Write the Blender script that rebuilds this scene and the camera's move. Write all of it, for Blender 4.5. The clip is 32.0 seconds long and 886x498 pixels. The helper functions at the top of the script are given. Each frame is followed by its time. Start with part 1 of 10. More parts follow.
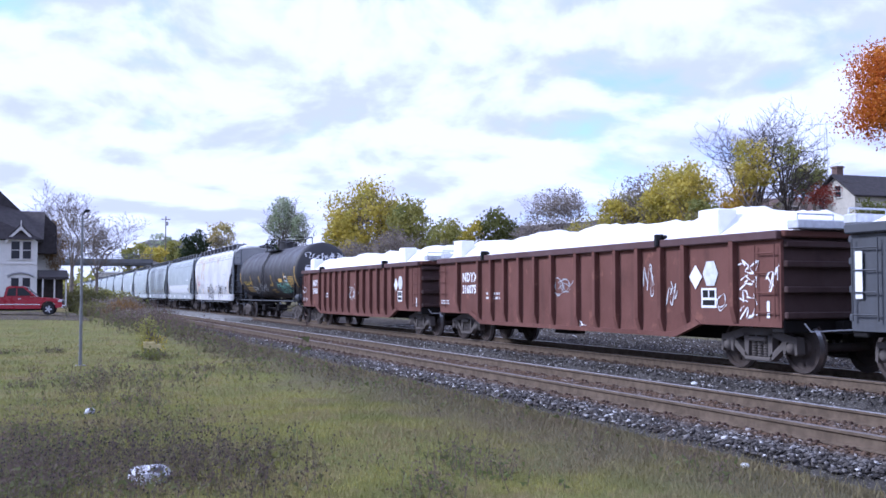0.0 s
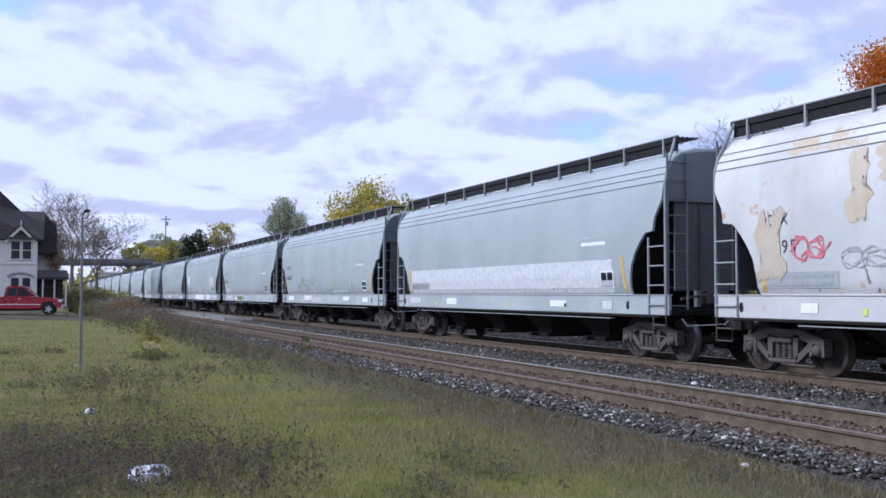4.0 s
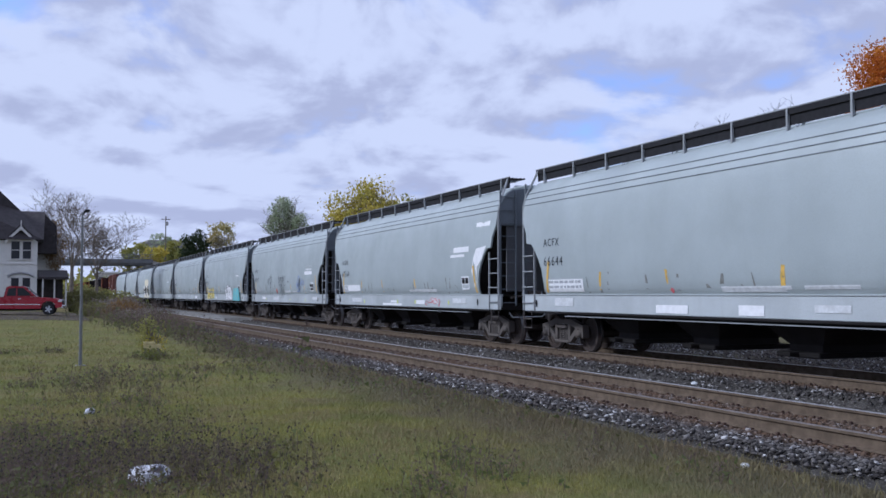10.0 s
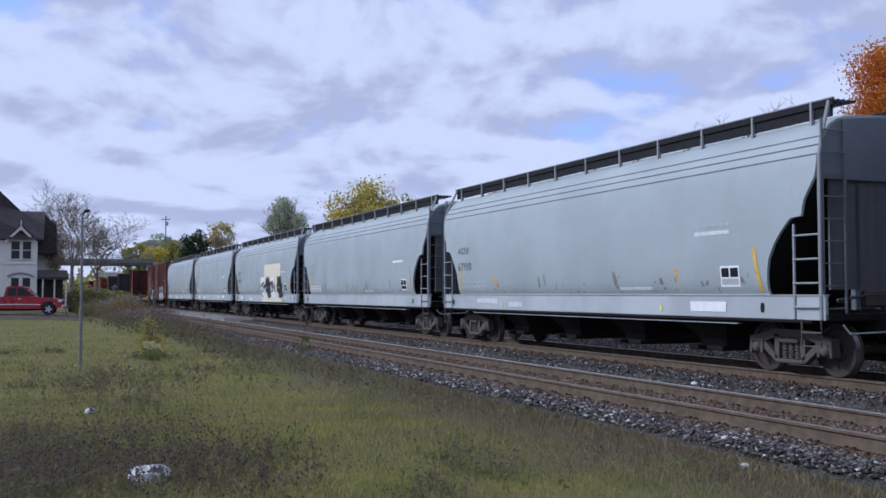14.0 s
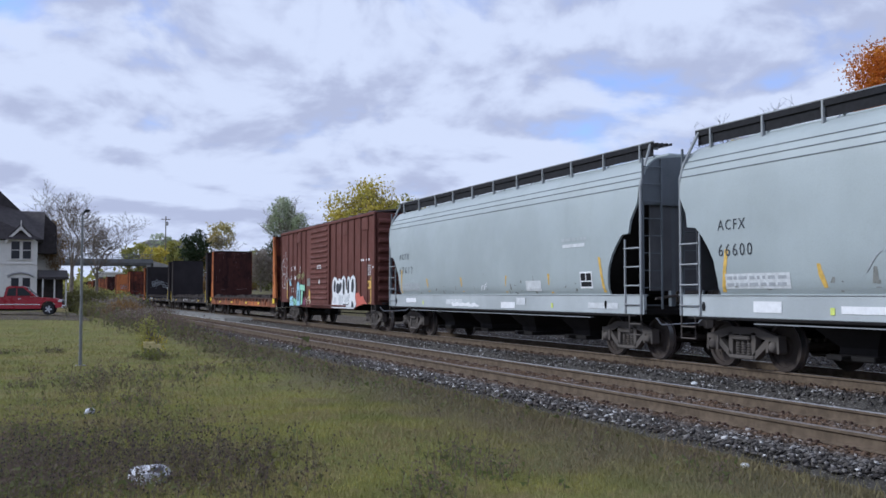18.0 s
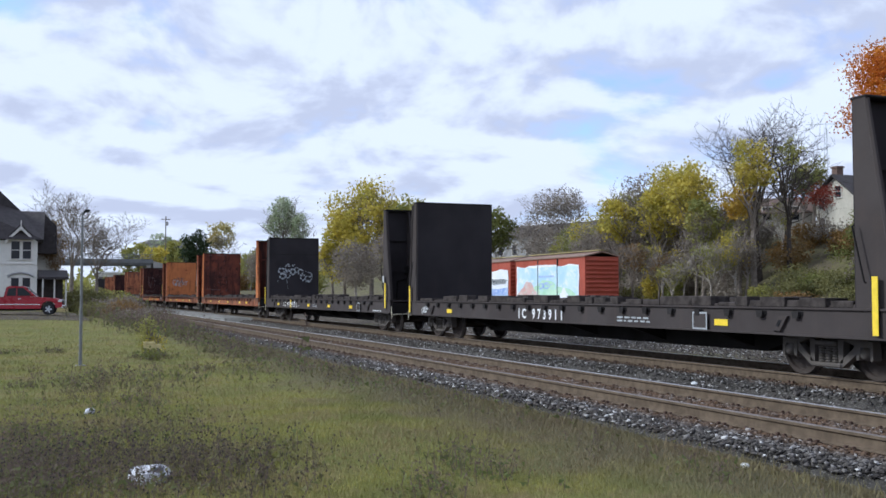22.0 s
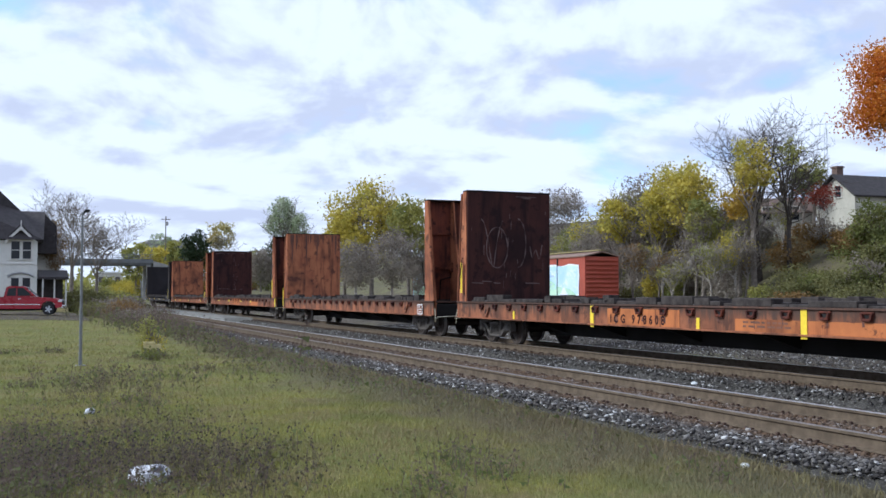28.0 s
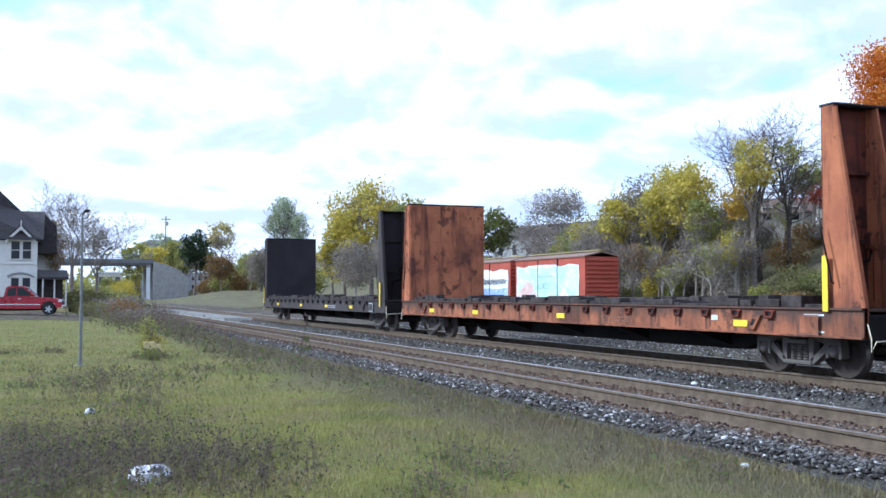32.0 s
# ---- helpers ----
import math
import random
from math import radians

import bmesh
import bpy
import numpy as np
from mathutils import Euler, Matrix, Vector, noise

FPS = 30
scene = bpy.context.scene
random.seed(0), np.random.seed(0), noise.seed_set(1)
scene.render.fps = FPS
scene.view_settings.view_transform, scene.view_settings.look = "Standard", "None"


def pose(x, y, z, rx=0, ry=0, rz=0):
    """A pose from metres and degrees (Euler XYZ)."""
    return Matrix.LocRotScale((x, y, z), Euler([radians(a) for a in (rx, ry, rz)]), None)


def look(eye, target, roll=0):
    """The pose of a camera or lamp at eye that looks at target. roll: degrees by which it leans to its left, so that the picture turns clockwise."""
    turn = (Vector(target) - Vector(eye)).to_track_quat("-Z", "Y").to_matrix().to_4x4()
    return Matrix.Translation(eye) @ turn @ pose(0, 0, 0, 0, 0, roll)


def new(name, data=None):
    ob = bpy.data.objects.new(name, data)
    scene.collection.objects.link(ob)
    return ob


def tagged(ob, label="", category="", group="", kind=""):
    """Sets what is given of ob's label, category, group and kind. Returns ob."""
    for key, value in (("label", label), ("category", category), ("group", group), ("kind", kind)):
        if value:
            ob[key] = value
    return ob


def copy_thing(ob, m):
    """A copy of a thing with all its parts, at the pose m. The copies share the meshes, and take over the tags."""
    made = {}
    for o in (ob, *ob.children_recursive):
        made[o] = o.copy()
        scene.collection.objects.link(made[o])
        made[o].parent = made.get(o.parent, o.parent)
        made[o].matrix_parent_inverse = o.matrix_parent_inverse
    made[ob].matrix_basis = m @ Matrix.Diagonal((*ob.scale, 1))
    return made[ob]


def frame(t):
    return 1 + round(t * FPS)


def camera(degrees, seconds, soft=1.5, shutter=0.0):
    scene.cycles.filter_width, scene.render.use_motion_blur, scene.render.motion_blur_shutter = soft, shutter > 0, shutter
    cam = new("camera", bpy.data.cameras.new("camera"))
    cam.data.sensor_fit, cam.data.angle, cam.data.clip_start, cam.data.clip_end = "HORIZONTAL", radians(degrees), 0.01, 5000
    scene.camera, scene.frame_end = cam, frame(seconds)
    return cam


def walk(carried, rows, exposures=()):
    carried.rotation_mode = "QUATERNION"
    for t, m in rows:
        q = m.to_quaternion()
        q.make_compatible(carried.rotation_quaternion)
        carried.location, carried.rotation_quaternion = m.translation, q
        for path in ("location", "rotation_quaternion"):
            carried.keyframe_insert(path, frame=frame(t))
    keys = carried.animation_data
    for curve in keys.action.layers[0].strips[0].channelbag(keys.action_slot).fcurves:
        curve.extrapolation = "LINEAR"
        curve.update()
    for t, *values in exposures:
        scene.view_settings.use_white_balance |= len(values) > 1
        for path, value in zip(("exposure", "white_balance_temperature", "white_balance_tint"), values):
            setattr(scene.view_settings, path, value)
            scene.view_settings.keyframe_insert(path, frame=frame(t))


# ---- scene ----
# ---- camera ----
PHI, TILT, EYE_Z = 0.38362, 0.04447, 1.427
cam = camera(47.35, 32.0, soft=1.6)
EYE = Vector((0.0, 0.0, EYE_Z))
AIM = EYE + 50 * Vector((-math.cos(PHI) * math.cos(TILT), math.sin(PHI) * math.cos(TILT), math.sin(TILT)))
walk(cam, [(0.0, look(EYE, AIM)), (32.0, look(EYE, AIM))],
     exposures=[(0, 0.27, 5030, 22), (2, 0.25, 5030, 21), (3.5, 0.0, 5250, 16), (6, -0.2, 5480, 14), (7, -0.35, 5350, 14), (8, -0.44, 5320, 14), (14.5, -0.43, 5280, 15), (17, -0.42, 5480, 13), (19, -0.2, 5520, 7), (20, -0.09, 5600, 6), (21, -0.05, 5620, 6), (25, 0.0, 5620, 6), (28, 0.08, 5560, 5), (29, 0.15, 5480, 4), (30, 0.41, 5180, 5), (32, 0.5, 5080, 5)])

# ---- world and sun ----
SUN_DIR = Vector((-0.42, -0.80, 0.62)).normalized()


def make_world():
    world = bpy.data.worlds.new("cloudy_sky")
    scene.world = world
    world.use_nodes = True
    nt = world.node_tree
    nt.nodes.clear()
    N = nt.nodes.new
    out, bg = N("ShaderNodeOutputWorld"), N("ShaderNodeBackground")
    sky = N("ShaderNodeTexSky")
    sky.sky_type, sky.sun_disc = "NISHITA", False
    sky.sun_elevation, sky.sun_rotation = math.asin(SUN_DIR.z), math.atan2(SUN_DIR.x, SUN_DIR.y)
    sky.air_density, sky.dust_density, sky.ozone_density = 1.0, 0.6, 1.5
    co = N("ShaderNodeTexCoord")
    sep = N("ShaderNodeSeparateXYZ")
    nt.links.new(co.outputs["Generated"], sep.inputs[0])

    def m(op, a, b=None, clamp=False):
        n = N("ShaderNodeMath")
        n.operation, n.use_clamp = op, clamp
        for i, v in enumerate((a, b)):
            if v is None:
                continue
            if isinstance(v, (int, float)):
                n.inputs[i].default_value = v
            else:
                nt.links.new(v, n.inputs[i])
        return n.outputs[0]
    # puffed clouds in layers that close up towards the horizon
    zz = m("ADD", m("MAXIMUM", sep.outputs[2], 0.0), 0.07)
    comb = N("ShaderNodeCombineXYZ")
    nt.links.new(m("MULTIPLY", sep.outputs[0], 0.70), comb.inputs[0])
    nt.links.new(m("MULTIPLY", sep.outputs[1], 0.70), comb.inputs[1])
    nt.links.new(m("MULTIPLY", m("LOGARITHM", zz, math.e), 0.36), comb.inputs[2])

    def noise(scale, detail, rough, off, dist=0.0):
        mp = N("ShaderNodeMapping")
        mp.inputs["Location"].default_value = off
        nt.links.new(comb.outputs[0], mp.inputs[0])
        n = N("ShaderNodeTexNoise")
        n.inputs["Scale"].default_value, n.inputs["Detail"].default_value = scale, detail
        n.inputs["Roughness"].default_value, n.inputs["Distortion"].default_value = rough, dist
        nt.links.new(mp.outputs[0], n.inputs["Vector"])
        return n.outputs[0]

    def ramp(v, lo, hi):
        n = N("ShaderNodeMapRange")
        n.interpolation_type = "SMOOTHSTEP"
        n.inputs[1].default_value, n.inputs[2].default_value = lo, hi
        nt.links.new(v, n.inputs[0])
        return n.outputs[0]
    ox, oy, oz = CLOUD_OFF
    here = noise(9.0, 8.0, 0.52, (ox, oy, oz), 0.25)
    above = noise(9.0, 5.0, 0.5, (ox, oy, oz + 0.030), 0.25)
    wide = noise(2.0, 3.0, 0.5, (ox + 4.0, oy, oz))
    cover = ramp(m("ADD", here, m("MULTIPLY", wide, 0.35)), 0.40, 0.64)
    low = m("SUBTRACT", 1.0, ramp(sep.outputs[2], 0.0, 0.09))
    cover = m("ADD", cover, m("MULTIPLY", low, 0.7), True)
    lit = m("ADD", m("MULTIPLY", m("SUBTRACT", here, above), 3.2), m("MULTIPLY", here, 0.9))
    # undersides show greyer overhead
    lit = m("SUBTRACT", lit, m("MULTIPLY", ramp(sep.outputs[2], 0.12, 0.34), 0.16))
    body = ramp(lit, 0.06, 0.66)
    mix1 = N("ShaderNodeMix")
    mix1.data_type = "RGBA"
    mix1.inputs[6].default_value, mix1.inputs[7].default_value = CLOUD_DARK, CLOUD_LIGHT
    nt.links.new(body, mix1.inputs[0])
    mix2 = N("ShaderNodeMix")
    mix2.data_type = "RGBA"
    nt.links.new(cover, mix2.inputs[0])
    haze = N("ShaderNodeMix")
    haze.data_type, haze.blend_type = "RGBA", "MULTIPLY"
    haze.inputs[0].default_value, haze.inputs[7].default_value = 1.0, SKY_GAIN
    nt.links.new(sky.outputs[0], haze.inputs[6])
    nt.links.new(haze.outputs[2], mix2.inputs[6])
    nt.links.new(mix1.outputs[2], mix2.inputs[7])
    nt.links.new(mix2.outputs[2], bg.inputs[0])
    bg.inputs[1].default_value = 0.1
    nt.links.new(bg.outputs[0], out.inputs[0])


CLOUD_OFF = (1.65, 0.45, 0.22)
SKY_GAIN = (1.95, 2.05, 2.75, 1)
CLOUD_DARK = (6.5, 6.55, 7.8, 1)
CLOUD_LIGHT = (9.3, 9.4, 10.4, 1)
make_world()
sun = new("sun", bpy.data.lights.new("sun", "SUN"))
sun.data.energy, sun.data.angle, sun.data.color = 3.3, radians(12), (1.0, 0.95, 0.86)
sun.matrix_world = look(SUN_DIR * 100, (0, 0, 0))
# ---- mesh tools ----
class Geo:
    """Collects points and faces for one mesh."""

    def __init__(self):
        self.v, self.f = [], []

    def add(self, vs, fs):
        o = len(self.v)
        self.v += [tuple(p) for p in vs]
        self.f += [tuple(i + o for i in f) for f in fs]
        return self

    def box(self, x0, x1, y0, y1, z0, z1, b=0.0):
        if b <= 0:
            vs = [(x, y, z) for x in (x0, x1) for y in (y0, y1) for z in (z0, z1)]
            return self.add(vs, [(0, 1, 3, 2), (4, 6, 7, 5), (0, 4, 5, 1), (2, 3, 7, 6), (0, 2, 6, 4), (1, 5, 7, 3)])
        b = min(b, (x1 - x0) / 2.1, (y1 - y0) / 2.1, (z1 - z0) / 2.1)
        prof = [(y0 + b, z0), (y1 - b, z0), (y1, z0 + b), (y1, z1 - b), (y1 - b, z1), (y0 + b, z1), (y0, z1 - b), (y0, z0 + b)]
        ins = [(y0 + b, z0 + b), (y1 - b, z0 + b), (y1 - b, z0 + b), (y1 - b, z1 - b), (y1 - b, z1 - b), (y0 + b, z1 - b), (y0 + b, z1 - b), (y0 + b, z0 + b)]
        vs = [(x0, *p) for p in ins] + [(x0 + b, *p) for p in prof] + [(x1 - b, *p) for p in prof] + [(x1, *p) for p in ins]
        fs = [tuple(range(7, -1, -1)), tuple(range(24, 32))]
        for r in range(3):
            for i in range(8):
                j = (i + 1) % 8
                fs.append((r * 8 + i, r * 8 + j, r * 8 + 8 + j, r * 8 + 8 + i))
        return self.add(vs, fs)

    def prism(self, pts, axis, a0, a1):
        """A polygon drawn out along an axis; pts are in the two other axes, in order."""
        n = len(pts)
        put = {"x": lambda a, p: (a, p[0], p[1]), "y": lambda a, p: (p[0], a, p[1]), "z": lambda a, p: (p[0], p[1], a)}[axis]
        vs = [put(a0, p) for p in pts] + [put(a1, p) for p in pts]
        fs = [tuple(range(n - 1, -1, -1)), tuple(range(n, 2 * n))] + [(i, (i + 1) % n, n + (i + 1) % n, n + i) for i in range(n)]
        return self.add(vs, fs)

    def tube(self, pts, r, n=6, cap=True):
        pts = [Vector(p) for p in pts]
        rs = r if isinstance(r, (list, tuple)) else [r] * len(pts)
        vs, fs = [], []
        for i, p in enumerate(pts):
            d = (pts[min(i + 1, len(pts) - 1)] - pts[max(i - 1, 0)]).normalized()
            u = d.cross(Vector((0, 0, 1)) if abs(d.z) < 0.9 else Vector((1, 0, 0))).normalized()
            w = d.cross(u)
            vs += [p + rs[i] * (math.cos(2 * math.pi * k / n) * u + math.sin(2 * math.pi * k / n) * w) for k in range(n)]
        for i in range(len(pts) - 1):
            for k in range(n):
                fs.append((i * n + k, i * n + (k + 1) % n, i * n + n + (k + 1) % n, i * n + n + k))
        if cap:
            fs += [tuple(range(n - 1, -1, -1)), tuple(range((len(pts) - 1) * n, len(pts) * n))]
        return self.add(vs, fs)

    def lathe(self, prof, axis, n=24, at=(0, 0, 0)):
        """Turns (along, radius) points about an axis through at."""
        vs, fs = [], []
        for a, r in prof:
            for k in range(n):
                c, s = r * math.cos(2 * math.pi * k / n), r * math.sin(2 * math.pi * k / n)
                p = {"x": (a, c, s), "y": (c, a, s), "z": (c, s, a)}[axis]
                vs.append((p[0] + at[0], p[1] + at[1], p[2] + at[2]))
        m = len(prof)
        for i in range(m - 1):
            for k in range(n):
                fs.append((i * n + k, i * n + (k + 1) % n, i * n + n + (k + 1) % n, i * n + n + k))
        fs += [tuple(range(n)), tuple(range((m - 1) * n, m * n))]
        return self.add(vs, fs)

    def sheet(self, grid, inner):
        """A closed skin: rows of points, and the same rows moved inwards by inner(point)."""
        r, c = len(grid), len(grid[0])
        flat = [p for row in grid for p in row]
        vs = flat + [inner(p) for p in flat]
        o, fs = r * c, []
        for i in range(r - 1):
            for j in range(c - 1):
                a = i * c + j
                fs += [(a, a + 1, a + c + 1, a + c), (o + a, o + a + c, o + a + c + 1, o + a + 1)]
        rim = [i for i in range(c)] + [i * c + c - 1 for i in range(1, r)] + [(r - 1) * c + j for j in range(c - 2, -1, -1)] + [i * c for i in range(r - 2, 0, -1)]
        for i, a in enumerate(rim):
            b = rim[(i + 1) % len(rim)]
            fs.append((b, a, o + a, o + b))
        return self.add(vs, fs)

    def moved(self, m):
        self.v = [tuple(m @ Vector(p)) for p in self.v]
        return self

    def mesh(self, name, material=None, smooth=False, fix=True):
        me = bpy.data.meshes.new(name)
        me.from_pydata(self.v, [], self.f)
        if fix:
            bm = bmesh.new()
            bm.from_mesh(me)
            bmesh.ops.recalc_face_normals(bm, faces=bm.faces)
            bm.to_mesh(me)
            bm.free()
        if smooth:
            me.shade_smooth()
            me.set_sharp_from_angle(angle=radians(38))
        if material:
            me.materials.append(material)
        return me


def part(name, geo, material, parent, label="", smooth=False, at=None):
    """One mesh under a thing or a part; geo is a Geo or a ready mesh."""
    me = geo.mesh(name, material, smooth) if isinstance(geo, Geo) else geo
    ob = new(name, me)
    ob.parent = parent
    if at is not None:
        ob.matrix_basis = at if isinstance(at, Matrix) else Matrix.Translation(at)
    if label:
        tagged(ob, label)
    if name in ("data_stencil", "dimension_stencil", "address_line") or "brushed" in label:
        tagged(ob, label, kind="stuff")
    return ob


def thing(name, label, category, group="", m=None, kind="", mesh=None):
    ob = new(name, mesh)
    if m is not None:
        ob.matrix_basis = m
    return tagged(ob, label, category, group, kind)


def mesh_np(name, verts, size, material, smooth=False):
    """A mesh from loose faces of one size (3 or 4 points each, in order)."""
    verts = np.ascontiguousarray(verts, dtype=np.float32).reshape(-1, 3)
    n = len(verts)
    me = bpy.data.meshes.new(name)
    me.vertices.add(n)
    me.vertices.foreach_set("co", verts.ravel())
    me.loops.add(n)
    me.loops.foreach_set("vertex_index", np.arange(n, dtype=np.int32))
    me.polygons.add(n // size)
    me.polygons.foreach_set("loop_start", np.arange(0, n, size, dtype=np.int32))
    me.polygons.foreach_set("loop_total", np.full(n // size, size, dtype=np.int32))
    me.update(calc_edges=True)
    me.materials.append(material)
    return me


def mesh_idx(name, verts, faces, material, smooth=False):
    """A mesh from shared points and faces of one size."""
    verts, faces = np.ascontiguousarray(verts, dtype=np.float32), np.ascontiguousarray(faces, dtype=np.int32)
    me = bpy.data.meshes.new(name)
    me.vertices.add(len(verts))
    me.vertices.foreach_set("co", verts.ravel())
    k = faces.shape[1]
    me.loops.add(faces.size)
    me.loops.foreach_set("vertex_index", faces.ravel())
    me.polygons.add(len(faces))
    me.polygons.foreach_set("loop_start", np.arange(0, faces.size, k, dtype=np.int32))
    me.polygons.foreach_set("loop_total", np.full(len(faces), k, dtype=np.int32))
    me.update(calc_edges=True)
    if smooth:
        me.shade_smooth()
    me.materials.append(material)
    return me


LETTERS = {}


def letters(text, size, space=1.12, bold=0.0):
    """Points and faces of a flat text, built-in font, from the lower left corner."""
    if (text, size, space, bold) not in LETTERS:
        cu = bpy.data.curves.new("text", "FONT")
        cu.body, cu.size, cu.resolution_u = text, size, 2
        cu.space_character, cu.offset = space, bold
        ob = bpy.data.objects.new("text", cu)
        scene.collection.objects.link(ob)
        dg = bpy.context.evaluated_depsgraph_get()
        me = bpy.data.meshes.new_from_object(ob.evaluated_get(dg))
        LETTERS[(text, size, space, bold)] = ([tuple(v.co) for v in me.vertices], [tuple(p.vertices) for p in me.polygons])
        bpy.data.objects.remove(ob)
        bpy.data.meshes.remove(me)
    return LETTERS[(text, size, space, bold)]


# ---- materials ----
def mat_base(name):
    m = bpy.data.materials.new(name)
    m.use_nodes = True
    nt = m.node_tree
    return m, nt, nt.nodes["Principled BSDF"]


def link(nt, a, b):
    nt.links.new(a, b)


def noise_node(nt, vec, scale, detail=4.0, rough=0.55, stretch=None):
    if stretch:
        mp = nt.nodes.new("ShaderNodeMapping")
        mp.inputs["Scale"].default_value = stretch
        link(nt, vec, mp.inputs[0])
        vec = mp.outputs[0]
    n = nt.nodes.new("ShaderNodeTexNoise")
    n.inputs["Scale"].default_value, n.inputs["Detail"].default_value, n.inputs["Roughness"].default_value = scale, detail, rough
    link(nt, vec, n.inputs["Vector"])
    return n.outputs[0]


def range_node(nt, v, lo, hi, a=0.0, b=1.0):
    n = nt.nodes.new("ShaderNodeMapRange")
    n.interpolation_type = "SMOOTHSTEP"
    n.inputs[1].default_value, n.inputs[2].default_value, n.inputs[3].default_value, n.inputs[4].default_value = lo, hi, a, b
    link(nt, v, n.inputs[0])
    return n.outputs[0]


def mix_node(nt, fac, a, b):
    n = nt.nodes.new("ShaderNodeMix")
    n.data_type = "RGBA"
    for sock, v in ((n.inputs[0], fac), (n.inputs[6], a), (n.inputs[7], b)):
        if isinstance(v, (int, float)):
            sock.default_value = v
        elif isinstance(v, tuple):
            sock.default_value = (*v[:3], 1)
        else:
            link(nt, v, sock)
    return n.outputs[2]


def bump_node(nt, bsdf, h, strength, dist):
    b = nt.nodes.new("ShaderNodeBump")
    b.inputs["Strength"].default_value, b.inputs["Distance"].default_value = strength, dist
    link(nt, h, b.inputs["Height"])
    link(nt, b.outputs[0], bsdf.inputs["Normal"])


def coords(nt, vary=40.0):
    """Object coordinates, shifted by a random amount for each object."""
    co = nt.nodes.new("ShaderNodeTexCoord")
    if not vary:
        return co.outputs["Object"]
    inf = nt.nodes.new("ShaderNodeObjectInfo")
    mul = nt.nodes.new("ShaderNodeMath")
    mul.operation = "MULTIPLY"
    mul.inputs[1].default_value = vary
    link(nt, inf.outputs["Random"], mul.inputs[0])
    add = nt.nodes.new("ShaderNodeVectorMath")
    link(nt, co.outputs["Object"], add.inputs[0])
    link(nt, mul.outputs[0], add.inputs[1])
    return add.outputs[0]


def mat_steel(name, col, stain=(0.12, 0.09, 0.07), amount=0.4, rough=0.55, streak=0.5, rust=0.0, rust_col=(0.20, 0.07, 0.025), metal=0.0, bump=0.15, vary=40.0, fade=0.12):
    """Painted steel: faded paint, stains that run down, and rust in patches."""
    m, nt, b = mat_base(name)
    v = coords(nt, vary)
    light = tuple(min(1, c * (1 + fade) + fade * 0.05) for c in col)
    dark = tuple(c * (1 - fade) for c in col)
    c = mix_node(nt, range_node(nt, noise_node(nt, v, 0.55, 5), 0.3, 0.7), dark, light)
    run = noise_node(nt, v, 1.0, 5, 0.6, (2.6, 2.6, 0.16))
    c = mix_node(nt, range_node(nt, run, 0.52, 0.82, 0, streak), c, stain)
    blot = noise_node(nt, v, 1.3, 8, 0.62)
    c = mix_node(nt, range_node(nt, blot, 0.52, 0.85, 0, amount), c, stain)
    if rust:
        r = noise_node(nt, v, 2.2, 9, 0.68)
        c = mix_node(nt, range_node(nt, r, 0.64 - 0.28 * rust, 0.74 - 0.2 * rust), c, rust_col)
    fine = noise_node(nt, v, 38, 3)
    c = mix_node(nt, range_node(nt, fine, 0.35, 0.8, 0, 0.18), c, stain)
    link(nt, c, b.inputs["Base Color"])
    link(nt, range_node(nt, blot, 0.3, 0.8, rough - 0.08, min(1, rough + 0.25)), b.inputs["Roughness"])
    b.inputs["Metallic"].default_value = metal
    bump_node(nt, b, mix_node(nt, 0.35, blot, fine), bump, 0.01)
    return m


def mat_rust(name, a, bcol, dark, dark_amt=0.5, rough=0.85):
    """Bare, rusted plate with darker scale running down."""
    m, nt, b = mat_base(name)
    v = coords(nt)
    c = mix_node(nt, range_node(nt, noise_node(nt, v, 1.4, 9, 0.68), 0.35, 0.66), a, bcol)
    run = noise_node(nt, v, 1.0, 7, 0.65, (3.2, 3.2, 0.35))
    c = mix_node(nt, range_node(nt, run, 0.6 - 0.3 * dark_amt, 0.78 - 0.2 * dark_amt), c, dark)
    big = noise_node(nt, v, 0.6, 4, 0.6)
    c = mix_node(nt, range_node(nt, big, 0.62 - 0.24 * dark_amt, 0.8 - 0.2 * dark_amt, 0, 0.85), c, dark)
    flake = noise_node(nt, v, 2.4, 9, 0.7)
    c = mix_node(nt, range_node(nt, flake, 0.66 - 0.2 * dark_amt, 0.70 - 0.2 * dark_amt, 0, 0.8), c, dark)
    fine = noise_node(nt, v, 26, 5, 0.7)
    c = mix_node(nt, range_node(nt, fine, 0.55, 0.75, 0, 0.5), c, tuple(0.55 * x for x in a))
    link(nt, c, b.inputs["Base Color"])
    b.inputs["Roughness"].default_value = rough
    bump_node(nt, b, fine, 0.35, 0.012)
    return m


